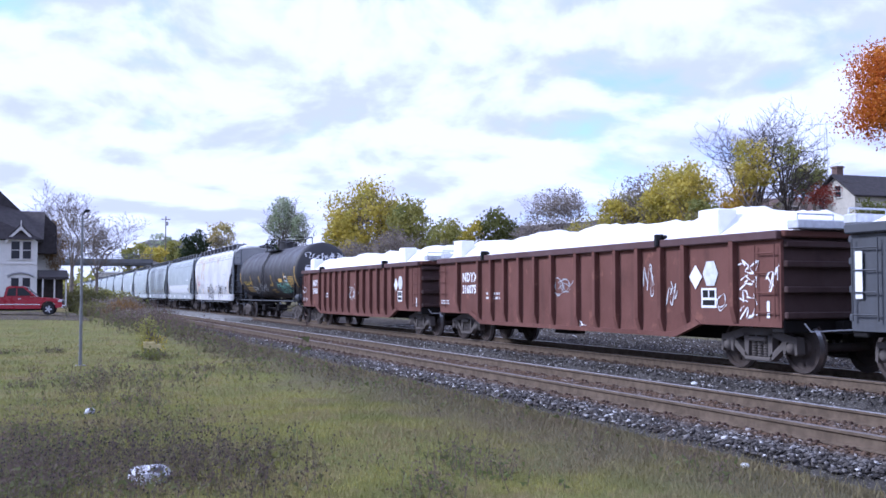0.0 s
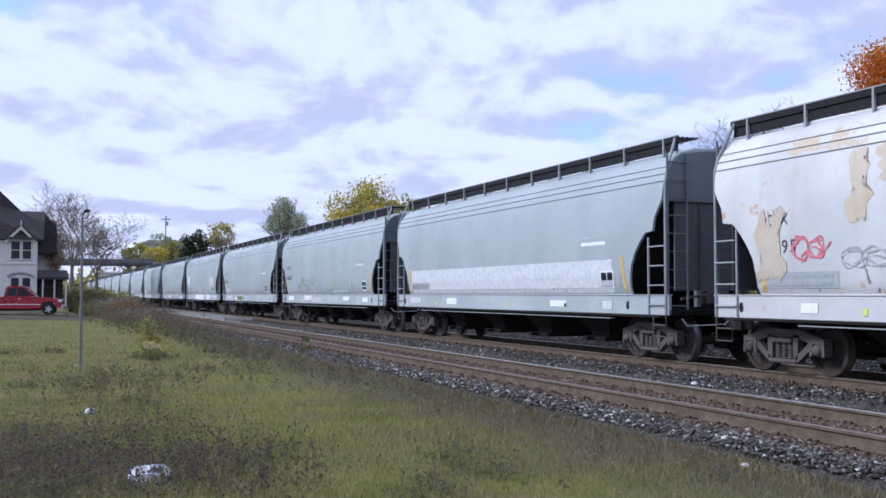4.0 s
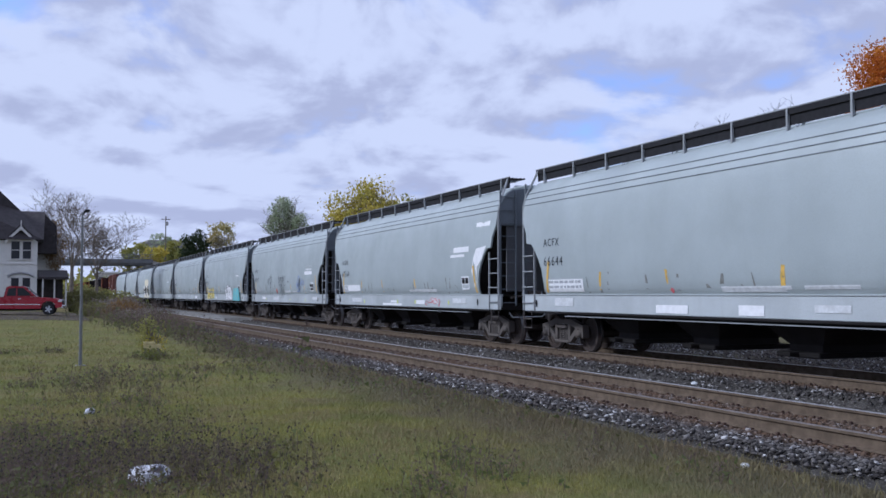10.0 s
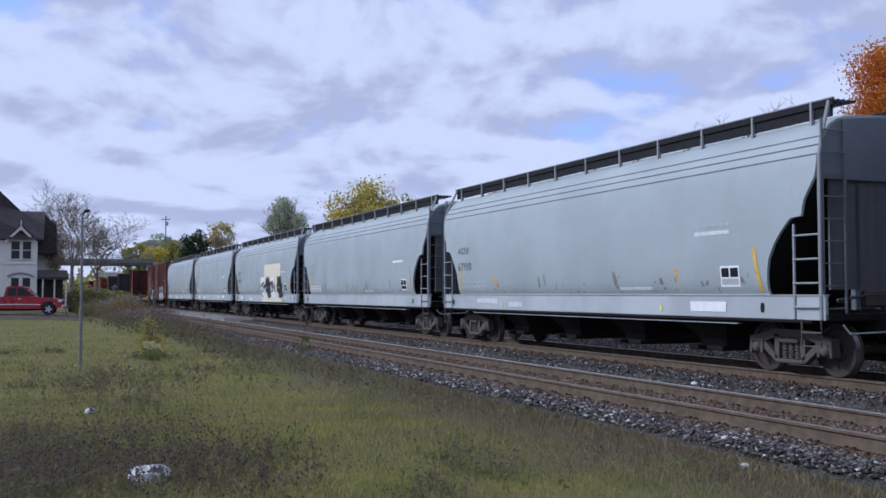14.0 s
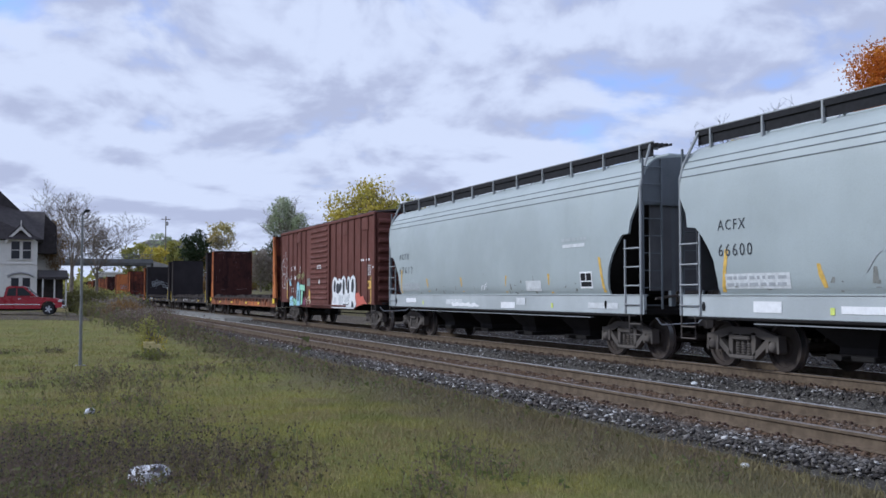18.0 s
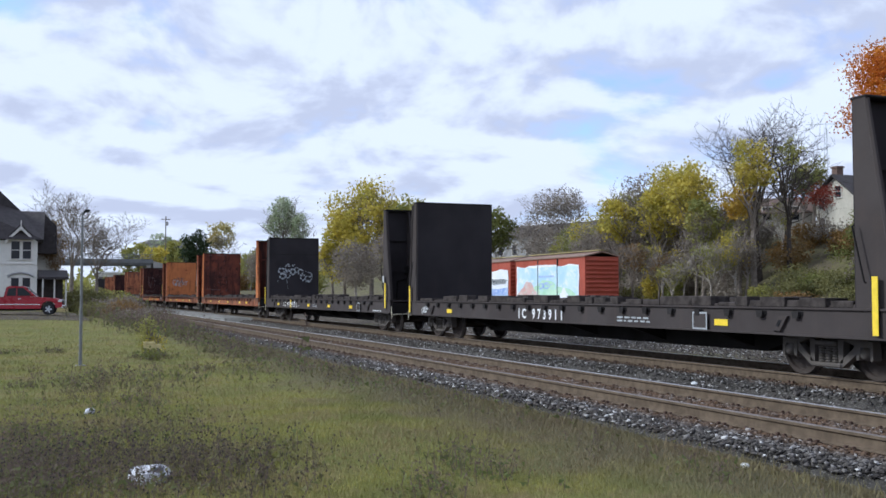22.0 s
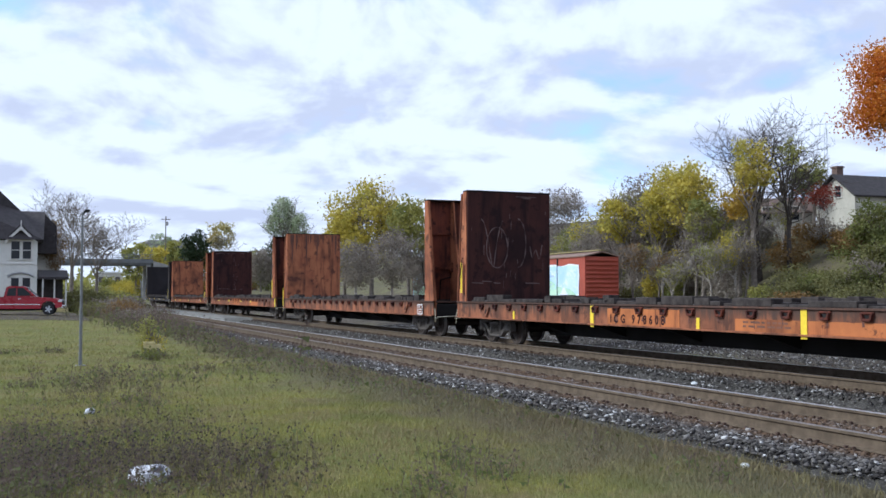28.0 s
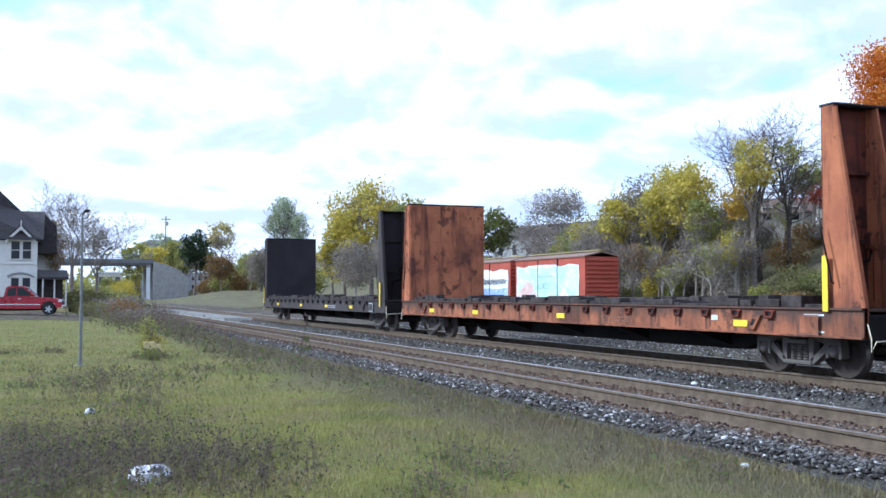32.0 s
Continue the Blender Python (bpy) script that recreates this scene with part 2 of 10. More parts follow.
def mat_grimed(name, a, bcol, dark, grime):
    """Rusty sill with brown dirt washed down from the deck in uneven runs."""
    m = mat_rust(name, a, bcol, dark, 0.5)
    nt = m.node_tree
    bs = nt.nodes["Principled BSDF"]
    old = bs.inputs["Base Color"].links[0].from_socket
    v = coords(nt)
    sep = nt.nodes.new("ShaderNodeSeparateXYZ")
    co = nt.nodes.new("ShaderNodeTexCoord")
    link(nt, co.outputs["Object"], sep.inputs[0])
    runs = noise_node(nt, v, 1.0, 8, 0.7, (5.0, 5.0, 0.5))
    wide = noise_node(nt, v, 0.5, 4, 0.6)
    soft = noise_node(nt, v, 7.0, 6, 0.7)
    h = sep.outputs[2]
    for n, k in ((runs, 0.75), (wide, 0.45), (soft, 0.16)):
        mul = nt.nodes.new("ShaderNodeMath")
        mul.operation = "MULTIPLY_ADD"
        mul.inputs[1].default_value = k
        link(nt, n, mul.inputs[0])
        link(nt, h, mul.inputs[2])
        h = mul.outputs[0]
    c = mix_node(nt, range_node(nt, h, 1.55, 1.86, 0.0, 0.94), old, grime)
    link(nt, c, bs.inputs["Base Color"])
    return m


def mat_plain(name, col, rough=0.6, metal=0.0, var=0.12, scale=9.0, bump=0.0):
    m, nt, b = mat_base(name)
    v = coords(nt, 11.0)
    n = noise_node(nt, v, scale, 6, 0.6)
    c = mix_node(nt, range_node(nt, n, 0.3, 0.7), tuple(x * (1 - var) for x in col), tuple(min(1, x * (1 + var)) for x in col))
    link(nt, c, b.inputs["Base Color"])
    b.inputs["Roughness"].default_value, b.inputs["Metallic"].default_value = rough, metal
    if bump:
        bump_node(nt, b, n, bump, 0.02)
    return m


def mat_leaf(name, cols, rough=0.6):
    """Leaves: each one its own shade out of three."""
    m, nt, b = mat_base(name)
    geo = nt.nodes.new("ShaderNodeNewGeometry")
    r = geo.outputs["Random Per Island"]
    co = nt.nodes.new("ShaderNodeTexCoord")
    big = noise_node(nt, co.outputs["Object"], 0.45, 3)
    c = mix_node(nt, range_node(nt, r, 0.0, 1.0), cols[0], cols[1])
    c = mix_node(nt, range_node(nt, big, 0.4, 0.65), c, cols[2])
    c = mix_node(nt, range_node(nt, r, 0.75, 1.0, 0, 0.5), c, tuple(0.45 * x for x in cols[0]))
    link(nt, c, b.inputs["Base Color"])
    b.inputs["Roughness"].default_value = rough
    b.inputs["Specular IOR Level"].default_value = 0.2
    tr = nt.nodes.new("ShaderNodeBsdfTranslucent")
    link(nt, c, tr.inputs["Color"])
    mx = nt.nodes.new("ShaderNodeMixShader")
    mx.inputs[0].default_value = 0.35
    link(nt, b.outputs[0], mx.inputs[1])
    link(nt, tr.outputs[0], mx.inputs[2])
    link(nt, mx.outputs[0], nt.nodes["Material Output"].inputs[0])
    return m


def rail_dust(nt, c):
    """Brown brake and rust dust that settles between and beside the rails."""
    co = nt.nodes.new("ShaderNodeTexCoord")
    sep = nt.nodes.new("ShaderNodeSeparateXYZ")
    link(nt, co.outputs["Object"], sep.inputs[0])
    speck = noise_node(nt, co.outputs["Object"], 2.5, 6, 0.7)
    for y in (8.68, 13.535):
        d = nt.nodes.new("ShaderNodeMath")
        d.operation = "SUBTRACT"
        d.inputs[1].default_value = y
        link(nt, sep.outputs[1], d.inputs[0])
        e = nt.nodes.new("ShaderNodeMath")
        e.operation = "ABSOLUTE"
        link(nt, d.outputs[0], e.inputs[0])
        near = range_node(nt, e.outputs[0], 0.92, 1.3, 0.85, 0.0)
        mul = nt.nodes.new("ShaderNodeMath")
        mul.operation = "MULTIPLY"
        link(nt, near, mul.inputs[0])
        link(nt, range_node(nt, speck, 0.3, 0.6, 0.35, 1.0), mul.inputs[1])
        c = mix_node(nt, mul.outputs[0], c, (0.128, 0.078, 0.046))
    return c


def mat_stones(name):
    """Crushed stone: each piece dark, grey or nearly white."""
    m, nt, b = mat_base(name)
    geo = nt.nodes.new("ShaderNodeNewGeometry")
    r = geo.outputs["Random Per Island"]
    c = mix_node(nt, range_node(nt, r, 0.0, 0.62), (0.038, 0.035, 0.034), (0.106, 0.097, 0.091))
    c = mix_node(nt, range_node(nt, r, 0.64, 0.84), c, (0.215, 0.202, 0.193))
    c = mix_node(nt, range_node(nt, r, 0.92, 0.96), c, (0.55, 0.54, 0.53))
    co = nt.nodes.new("ShaderNodeTexCoord")
    big = noise_node(nt, co.outputs["Object"], 0.8, 5)
    c = mix_node(nt, range_node(nt, big, 0.5, 0.7, 0, 0.35), c, (0.085, 0.062, 0.048))
    c = rail_dust(nt, c)
    link(nt, c, b.inputs["Base Color"])
    b.inputs["Roughness"].default_value = 0.9
    return m


def verge(nt, v, most):
    """How far the dry brown verge beside the ballast has taken over, patchily."""
    sep = nt.nodes.new("ShaderNodeSeparateXYZ")
    link(nt, v, sep.inputs[0])
    add = nt.nodes.new("ShaderNodeMath")
    add.operation = "MULTIPLY_ADD"
    add.inputs[1].default_value = 3.4
    link(nt, noise_node(nt, v, 0.45, 6, 0.65), add.inputs[0])
    link(nt, sep.outputs[1], add.inputs[2])
    return range_node(nt, add.outputs[0], 5.6, 7.9, 0.0, most)


def mat_blades(name, cols):
    """Grass: patches of three colours, each blade a little lighter or darker."""
    m, nt, b = mat_base(name)
    geo = nt.nodes.new("ShaderNodeNewGeometry")
    co = nt.nodes.new("ShaderNodeTexCoord")
    v = co.outputs["Object"]
    c = mix_node(nt, range_node(nt, noise_node(nt, v, 0.5, 6, 0.68), 0.40, 0.58), cols[0], cols[1])
    c = mix_node(nt, range_node(nt, noise_node(nt, v, 0.9, 7, 0.7), 0.445, 0.585, 0, 0.9), c, cols[2])
    c = mix_node(nt, range_node(nt, geo.outputs["Random Per Island"], 0.2, 1.0, 0.0, 0.4), c, tuple(0.5 * x for x in cols[0]))
    if name == "grass_blades":
        c = mix_node(nt, verge(nt, v, 0.8), c, (0.155, 0.124, 0.074))
    link(nt, c, b.inputs["Base Color"])
    b.inputs["Roughness"].default_value = 0.75
    return m


def mat_ground(name, cols, scales=(0.12, 0.9, 14.0), rough=0.95, bump=0.6, dist=0.05):
    """Soil and turf: three colours mixed at three sizes."""
    m, nt, b = mat_base(name)
    co = nt.nodes.new("ShaderNodeTexCoord")
    v = co.outputs["Object"]
    a = noise_node(nt, v, scales[0], 5, 0.6)
    d = noise_node(nt, v, scales[1], 7, 0.65)
    e = noise_node(nt, v, scales[2], 6, 0.7)
    c = mix_node(nt, range_node(nt, a, 0.38, 0.62), cols[0], cols[1])
    c = mix_node(nt, range_node(nt, d, 0.45, 0.68), c, cols[2])
    c = mix_node(nt, range_node(nt, e, 0.42, 0.72, 0, 0.6), c, tuple(0.5 * x for x in cols[1]))
    if name == "grey_ballast":
        sp = noise_node(nt, v, 30.0, 3, 0.8)
        c = mix_node(nt, range_node(nt, sp, 0.58, 0.66), c, (0.30, 0.285, 0.255))
        c = rail_dust(nt, c)
    link(nt, c, b.inputs["Base Color"])
    b.inputs["Roughness"].default_value = rough
    bump_node(nt, b, e, bump, dist)
    return m


def mat_glass(name, col=(0.02, 0.025, 0.03)):
    m, nt, b = mat_base(name)
    b.inputs["Base Color"].default_value = (*col, 1)
    b.inputs["Roughness"].default_value = 0.22
    b.inputs["Specular IOR Level"].default_value = 0.3
    return m


def mat_wash(name, a, b, c, scale=0.45):
    """Brushed mural paint: three colours that run softly into one another."""
    m, nt, bs = mat_base(name)
    v = coords(nt, 0)
    n1 = noise_node(nt, v, scale, 4, 0.6)
    n2 = noise_node(nt, v, scale * 2.3, 5, 0.65, (1.0, 1.0, 1.6))
    col = mix_node(nt, range_node(nt, n1, 0.36, 0.62), a, b)
    col = mix_node(nt, range_node(nt, n2, 0.50, 0.68, 0, 0.85), col, c)
    link(nt, col, bs.inputs["Base Color"])
    bs.inputs["Roughness"].default_value = 0.6
    return m


M = {}
M["mural_sky"] = mat_wash("mural_sky_blue", (0.45, 0.66, 0.86), (0.62, 0.78, 0.90), (0.84, 0.87, 0.90))
M["mural_hill"] = mat_wash("mural_green_fields", (0.42, 0.68, 0.50), (0.58, 0.78, 0.60), (0.50, 0.72, 0.78), 0.6)
M["mural_path"] = mat_wash("mural_red_earth", (0.62, 0.36, 0.33), (0.66, 0.54, 0.52), (0.50, 0.66, 0.62), 0.8)
M["mural_white"] = mat_wash("mural_white", (0.84, 0.85, 0.88), (0.80, 0.83, 0.90), (0.72, 0.78, 0.90))
M["mural_sea"] = mat_wash("mural_blue", (0.24, 0.36, 0.72), (0.40, 0.52, 0.80), (0.66, 0.72, 0.88), 0.7)
M["hopper"] = mat_steel("hopper_grey_paint", (0.365, 0.412, 0.418), (0.23, 0.235, 0.23), 0.10, 0.45, 0.12, vary=40, fade=0.07)
M["hopper_white"] = mat_steel("hopper_white_paint", (0.58, 0.59, 0.585), (0.38, 0.33, 0.28), 0.3, 0.5, 0.4, rust=0.12, rust_col=(0.50, 0.30, 0.14))
M["sill"] = mat_steel("sill_grey_paint", (0.43, 0.465, 0.475), (0.24, 0.25, 0.24), 0.25, 0.5, 0.2)
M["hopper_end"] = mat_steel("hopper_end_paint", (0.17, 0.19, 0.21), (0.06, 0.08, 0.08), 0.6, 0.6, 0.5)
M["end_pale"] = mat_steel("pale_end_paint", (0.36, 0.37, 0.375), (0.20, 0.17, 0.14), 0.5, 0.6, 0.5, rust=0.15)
# darker grey carries the shade over the hoppers' lower end plates
M["end_slope"] = mat_steel("shaded_end_slope", (0.115, 0.118, 0.126), (0.055, 0.052, 0.052), 0.6, 0.8, 0.6)
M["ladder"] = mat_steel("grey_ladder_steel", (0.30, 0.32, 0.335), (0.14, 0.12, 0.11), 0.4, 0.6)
# near-black: the shade inside the hoppers' end cut-outs is put into it
M["slope"] = mat_steel("dark_slope_sheet", (0.025, 0.0225, 0.0225), (0.014, 0.012, 0.011), 0.5, 0.8)
# one near-black base for underframes and gear below the cars
M["under"] = mat_steel("dark_underframe", (0.014, 0.013, 0.013), (0.026, 0.021, 0.017), 0.5, 0.85)
M["truck"] = mat_steel("truck_casting", (0.105, 0.094, 0.086), (0.15, 0.115, 0.09), 0.6, 0.8, 0.3, bump=0.4)
M["wheel"] = mat_steel("wheel_steel", (0.055, 0.045, 0.040), (0.11, 0.075, 0.05), 0.5, 0.7, 0.2)
M["tread"] = mat_plain("polished_tread", (0.42, 0.42, 0.43), 0.3, 0.9, 0.1)
M["galv"] = mat_plain("galvanised_steel", (0.55, 0.57, 0.60), 0.45, 0.3, 0.12)
M["grate"] = mat_plain("walkway_grating", (0.022, 0.022, 0.025), 0.75, 0.0, 0.2)
M["hose"] = mat_plain("black_rubber", (0.02, 0.02, 0.02), 0.7)
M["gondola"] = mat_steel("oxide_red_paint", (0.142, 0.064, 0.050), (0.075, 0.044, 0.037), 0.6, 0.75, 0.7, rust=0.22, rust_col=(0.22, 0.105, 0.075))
# the red again, with the shade on the end walls put into it
M["gondola_end"] = mat_steel("shaded_red_paint", (0.055, 0.027, 0.023), (0.026, 0.018, 0.016), 0.6, 0.8, 0.6)
M["chord"] = mat_steel("dark_maroon_chord", (0.078, 0.036, 0.036), (0.045, 0.026, 0.025), 0.5, 0.7, 0.3)
M["gondola_dark"] = mat_steel("dark_grey_paint", (0.06, 0.065, 0.075), (0.03, 0.028, 0.026), 0.5, 0.6)
M["box"] = mat_steel("boxcar_brown_paint", (0.135, 0.053, 0.043), (0.070, 0.034, 0.028), 0.4, 0.65, 0.4, rust=0.1, rust_col=(0.24, 0.10, 0.06))
M["roofing"] = mat_steel("boxcar_roof_steel", (0.085, 0.075, 0.075), (0.16, 0.10, 0.07), 0.5, 0.7)
M["tank"] = mat_steel("black_tank_paint", (0.026, 0.026, 0.029), (0.080, 0.072, 0.066), 0.4, 0.48, 0.45, bump=0.06)
M["tarp"] = mat_plain("white_tarpaulin", (0.86, 0.87, 0.88), 0.6, 0, 0.05, 3.0, 0.4)
M["yellow"] = mat_plain("yellow_reflector", (0.85, 0.62, 0.03), 0.5, 0, 0.08)
M["ochre"] = mat_plain("faded_yellow_paint", (0.62, 0.40, 0.08), 0.6, 0, 0.2)
M["black"] = mat_plain("black_paint", (0.018, 0.018, 0.02), 0.55)
M["ink"] = mat_plain("dark_lettering", (0.055, 0.06, 0.07), 0.6)
M["white"] = mat_plain("white_paint", (0.80, 0.81, 0.82), 0.55, 0, 0.06)
M["faint"] = mat_plain("faded_white_paint", (0.60, 0.62, 0.63), 0.6, 0, 0.12)
M["scuff"] = mat_plain("grey_brown_scuff", (0.21, 0.215, 0.20), 0.7, 0, 0.35, 6.0)
M["grey_mark"] = mat_plain("grey_overpaint", (0.36, 0.38, 0.40), 0.6, 0, 0.15)
M["teal"] = mat_plain("teal_spray_paint", (0.12, 0.42, 0.46), 0.55, 0, 0.1)
M["mint"] = mat_plain("mint_spray_paint", (0.34, 0.66, 0.48), 0.55, 0, 0.2)
M["lemon"] = mat_plain("yellow_spray_paint", (0.72, 0.60, 0.16), 0.55, 0, 0.2)
M["cream"] = mat_plain("cream_overpaint", (0.74, 0.68, 0.50), 0.6, 0, 0.08)
M["coral"] = mat_plain("coral_spray_paint", (0.55, 0.13, 0.09), 0.55, 0, 0.15)
M["olive"] = mat_plain("olive_spray_paint", (0.30, 0.34, 0.14), 0.6, 0, 0.2)
M["pinkish"] = mat_plain("red_spray_paint", (0.60, 0.16, 0.18), 0.6, 0, 0.2)
M["lime"] = mat_plain("lime_yellow_dab", (0.62, 0.70, 0.16), 0.6, 0, 0.1)
M["plum"] = mat_plain("plum_spray_paint", (0.22, 0.05, 0.11), 0.6, 0, 0.2)
M["sky_blue"] = mat_plain("light_blue_paint", (0.36, 0.62, 0.74), 0.6, 0, 0.14)
M["navy"] = mat_plain("blue_paint", (0.16, 0.25, 0.58), 0.6, 0, 0.2)
M["orange"] = mat_rust("orange_rust_plate", (0.43, 0.165, 0.080), (0.31, 0.112, 0.060), (0.095, 0.042, 0.032), 0.46)
M["orange_bright"] = mat_rust("orange_paint_plate", (0.53, 0.19, 0.068), (0.43, 0.15, 0.06), (0.10, 0.042, 0.030), 0.30)
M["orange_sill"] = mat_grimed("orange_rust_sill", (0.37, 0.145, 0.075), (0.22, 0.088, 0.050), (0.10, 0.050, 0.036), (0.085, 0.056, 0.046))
M["orange_faded"] = mat_rust("faded_orange_mark", (0.25, 0.105, 0.060), (0.18, 0.078, 0.050), (0.08, 0.045, 0.035), 0.4)
M["rust_mid"] = mat_rust("brown_rust_plate", (0.22, 0.075, 0.038), (0.15, 0.055, 0.032), (0.045, 0.022, 0.02), 0.5)
M["maroon"] = mat_rust("maroon_rust_plate", (0.062, 0.024, 0.020), (0.046, 0.019, 0.018), (0.021, 0.0115, 0.0125), 0.5)
M["maroon_red"] = mat_rust("red_brown_rust_plate", (0.17, 0.05, 0.03), (0.085, 0.032, 0.026), (0.035, 0.018, 0.017), 0.5)
M["coal"] = mat_steel("coal_black_plate", (0.029, 0.026, 0.029), (0.046, 0.037, 0.036), 0.4, 0.8)
M["coal_sill"] = mat_steel("grey_black_sill", (0.054, 0.046, 0.045), (0.092, 0.070, 0.062), 0.6, 0.7)
M["deck"] = mat_plain("weathered_deck_timber", (0.052, 0.044, 0.041), 0.9, 0, 0.45, 5.0, 0.4)
# dark, dusty and rusty surfaces scatter light and hardly shine
for key in ("under", "slope", "coal", "coal_sill", "grate", "deck", "hose", "black", "ink", "wheel", "truck", "maroon", "maroon_red", "rust_mid", "orange", "orange_bright", "orange_sill", "hopper_end", "gondola", "box"):
    M[key].node_tree.nodes["Principled BSDF"].inputs["Specular IOR Level"].default_value = 0.12
# ---- ground, tracks ----
NEAR_Y = 8.68   # middle of the empty near track
M["turf"] = mat_ground("autumn_turf", ((0.130, 0.142, 0.036), (0.170, 0.168, 0.046), (0.190, 0.150, 0.066)), (0.25, 1.3, 16.0))


def brown_yard():
    """Beyond the tracks the turf gives way to dead grass and leaf litter."""
    nt = M["turf"].node_tree
    bs = nt.nodes["Principled BSDF"]
    old = bs.inputs["Base Color"].links[0].from_socket
    co = nt.nodes.new("ShaderNodeTexCoord")
    sep = nt.nodes.new("ShaderNodeSeparateXYZ")
    link(nt, co.outputs["Object"], sep.inputs[0])
    litter = mix_node(nt, range_node(nt, noise_node(nt, co.outputs["Object"], 0.35, 8, 0.7), 0.38, 0.62), (0.10, 0.084, 0.056), (0.145, 0.138, 0.066))
    litter = mix_node(nt, range_node(nt, noise_node(nt, co.outputs["Object"], 1.6, 6, 0.7), 0.55, 0.7), litter, (0.072, 0.066, 0.042))
    c = mix_node(nt, verge(nt, co.outputs["Object"], 0.85), old, (0.098, 0.086, 0.055))
    link(nt, mix_node(nt, range_node(nt, sep.outputs[1], 11.0, 14.0), c, litter), bs.inputs["Base Color"])


brown_yard()
M["ballast"] = mat_ground("grey_ballast", ((0.084, 0.078, 0.071), (0.058, 0.054, 0.049), (0.12, 0.112, 0.102)), (0.5, 3.0, 24.0), bump=1.0, dist=0.06)
M["stones"] = mat_stones("ballast_stones")
M["rail_side"] = mat_plain("rusty_rail", (0.122, 0.093, 0.066), 0.85, 0.0, 0.25, 7.0, 0.3)
M["rail_top"] = mat_plain("bright_rail_head", (0.50, 0.48, 0.47), 0.32, 0.85, 0.12)
M["rail_dull"] = mat_plain("dull_rail_head", (0.16, 0.135, 0.12), 0.6, 0.3, 0.2)
M["tie"] = mat_plain("creosoted_tie", (0.085, 0.066, 0.055), 0.9, 0, 0.35, 6.0, 0.5)
M["plate"] = mat_plain("rusty_tie_plate", (0.085, 0.056, 0.044), 0.85, 0, 0.25, 12.0)
M["concrete"] = mat_plain("weathered_concrete", (0.34, 0.33, 0.31), 0.9, 0, 0.14, 1.2, 0.2)
M["panel"] = mat_plain("grey_concrete_panel", (0.20, 0.195, 0.18), 0.9, 0, 0.2, 1.5, 0.2)
M["gravel"] = mat_ground("gravel_road", ((0.105, 0.088, 0.068), (0.072, 0.061, 0.048), (0.15, 0.128, 0.10)), (0.3, 2.0, 14.0), bump=1.0, dist=0.08)


def sstep(a, b, x):
    t = np.clip((x - a) / (b - a), 0, 1)
    return t * t * (3 - 2 * t)


def height(X, Y):
    """The lie of the land: grass by the camera, a flat yard, a wooded bank behind."""
    X, Y = np.asarray(X, float), np.asarray(Y, float)
    z = -0.30 + 0.38 * sstep(-35, -85, X) * sstep(8, -2, Y)
    z = z + 0.05 * np.sin(X * 0.7 + 0.3 * Y) * np.sin(Y * 0.9 + 1.0) * sstep(7, 4, Y) * sstep(-40, -10, X)
    z = z - 0.16 * sstep(6.75, 7.3, Y) * sstep(18, 16.5, Y)
    z = z + 0.35 * sstep(17, 24, Y)
    bank = sstep(-175, -95, X) * 6.6 + sstep(-95, -175, X) * 3.0
    edge = 45.0 + 6.0 * sstep(-60, -110, X)
    z = z + bank * sstep(edge, edge + 17, Y) + 1.2 * sstep(70, 160, Y)
    # banks of the road that crosses over the line
    road = np.exp(-((X + 252) / 16.0) ** 2)
    z = z + 8.2 * road * (sstep(30, 46, Y) + sstep(-14, -26, Y))
    z = z + 2.0 * np.exp(-((X + 190) / 34.0) ** 2) * sstep(22, 34, Y) * sstep(60, 40, Y)
    return z


def build_ground():
    xs = np.concatenate([-np.geomspace(2500, 70, 40), np.arange(-69, 12, 0.75), np.geomspace(12.5, 1500, 24)])
    ys = np.concatenate([-np.geomspace(2000, 13, 22), np.arange(-12, 19, 0.5), np.arange(19, 80, 1.5), np.geomspace(81, 2500, 30)])
    XX, YY = np.meshgrid(xs, ys, indexing="ij")
    v = np.stack([XX, YY, height(XX, YY)], -1).reshape(-1, 3)
    n, m = len(xs), len(ys)
    i, j = np.meshgrid(np.arange(n - 1), np.arange(m - 1), indexing="ij")
    a = (i * m + j).ravel()
    me = mesh_idx("ground", v, np.stack([a, a + m, a + m + 1, a + 1], 1), M["turf"], True)
    thing("ground", "uneven autumn turf, green and straw-coloured", "ground", kind="structure", mesh=me)


build_ground()


def build_bed(name, y, label):
    """A raised bed of ballast along a track."""
    g = Geo()
    xs = [-700 + 50 * k for k in range(11)] + [-190 + 5 * k for k in range(27)] + [-56 + 0.8 * k for k in range(80)] + [12, 40, 90, 160]
    rows = []
    prof = [(-1.95, -0.55), (-1.66, -0.32), (-1.45, -0.20), (-0.95, -0.182), (-0.6, -0.180), (0.6, -0.180), (0.95, -0.182), (1.45, -0.20), (1.9, -0.31), (2.5, -0.42)]
    for x in xs:
        rows.append([(x, y + a + 0.06 * noise.noise(Vector((x * 0.9, a, y))), z + (0.022 * noise.noise(Vector((x * 1.7, a * 3, y))) if -56 < x < 10 else 0)) for a, z in prof])
    g.sheet(rows, lambda p: (p[0], p[1], p[2] - 0.3))
    return thing(name, label, "ballast", kind="structure", mesh=g.mesh(name, M["ballast"], True))


build_bed("ballast_near", NEAR_Y, "grey crushed-stone ballast under the empty track")
build_bed("ballast_far", TRAIN_Y0 := 13.535, "grey crushed-stone ballast under the train")

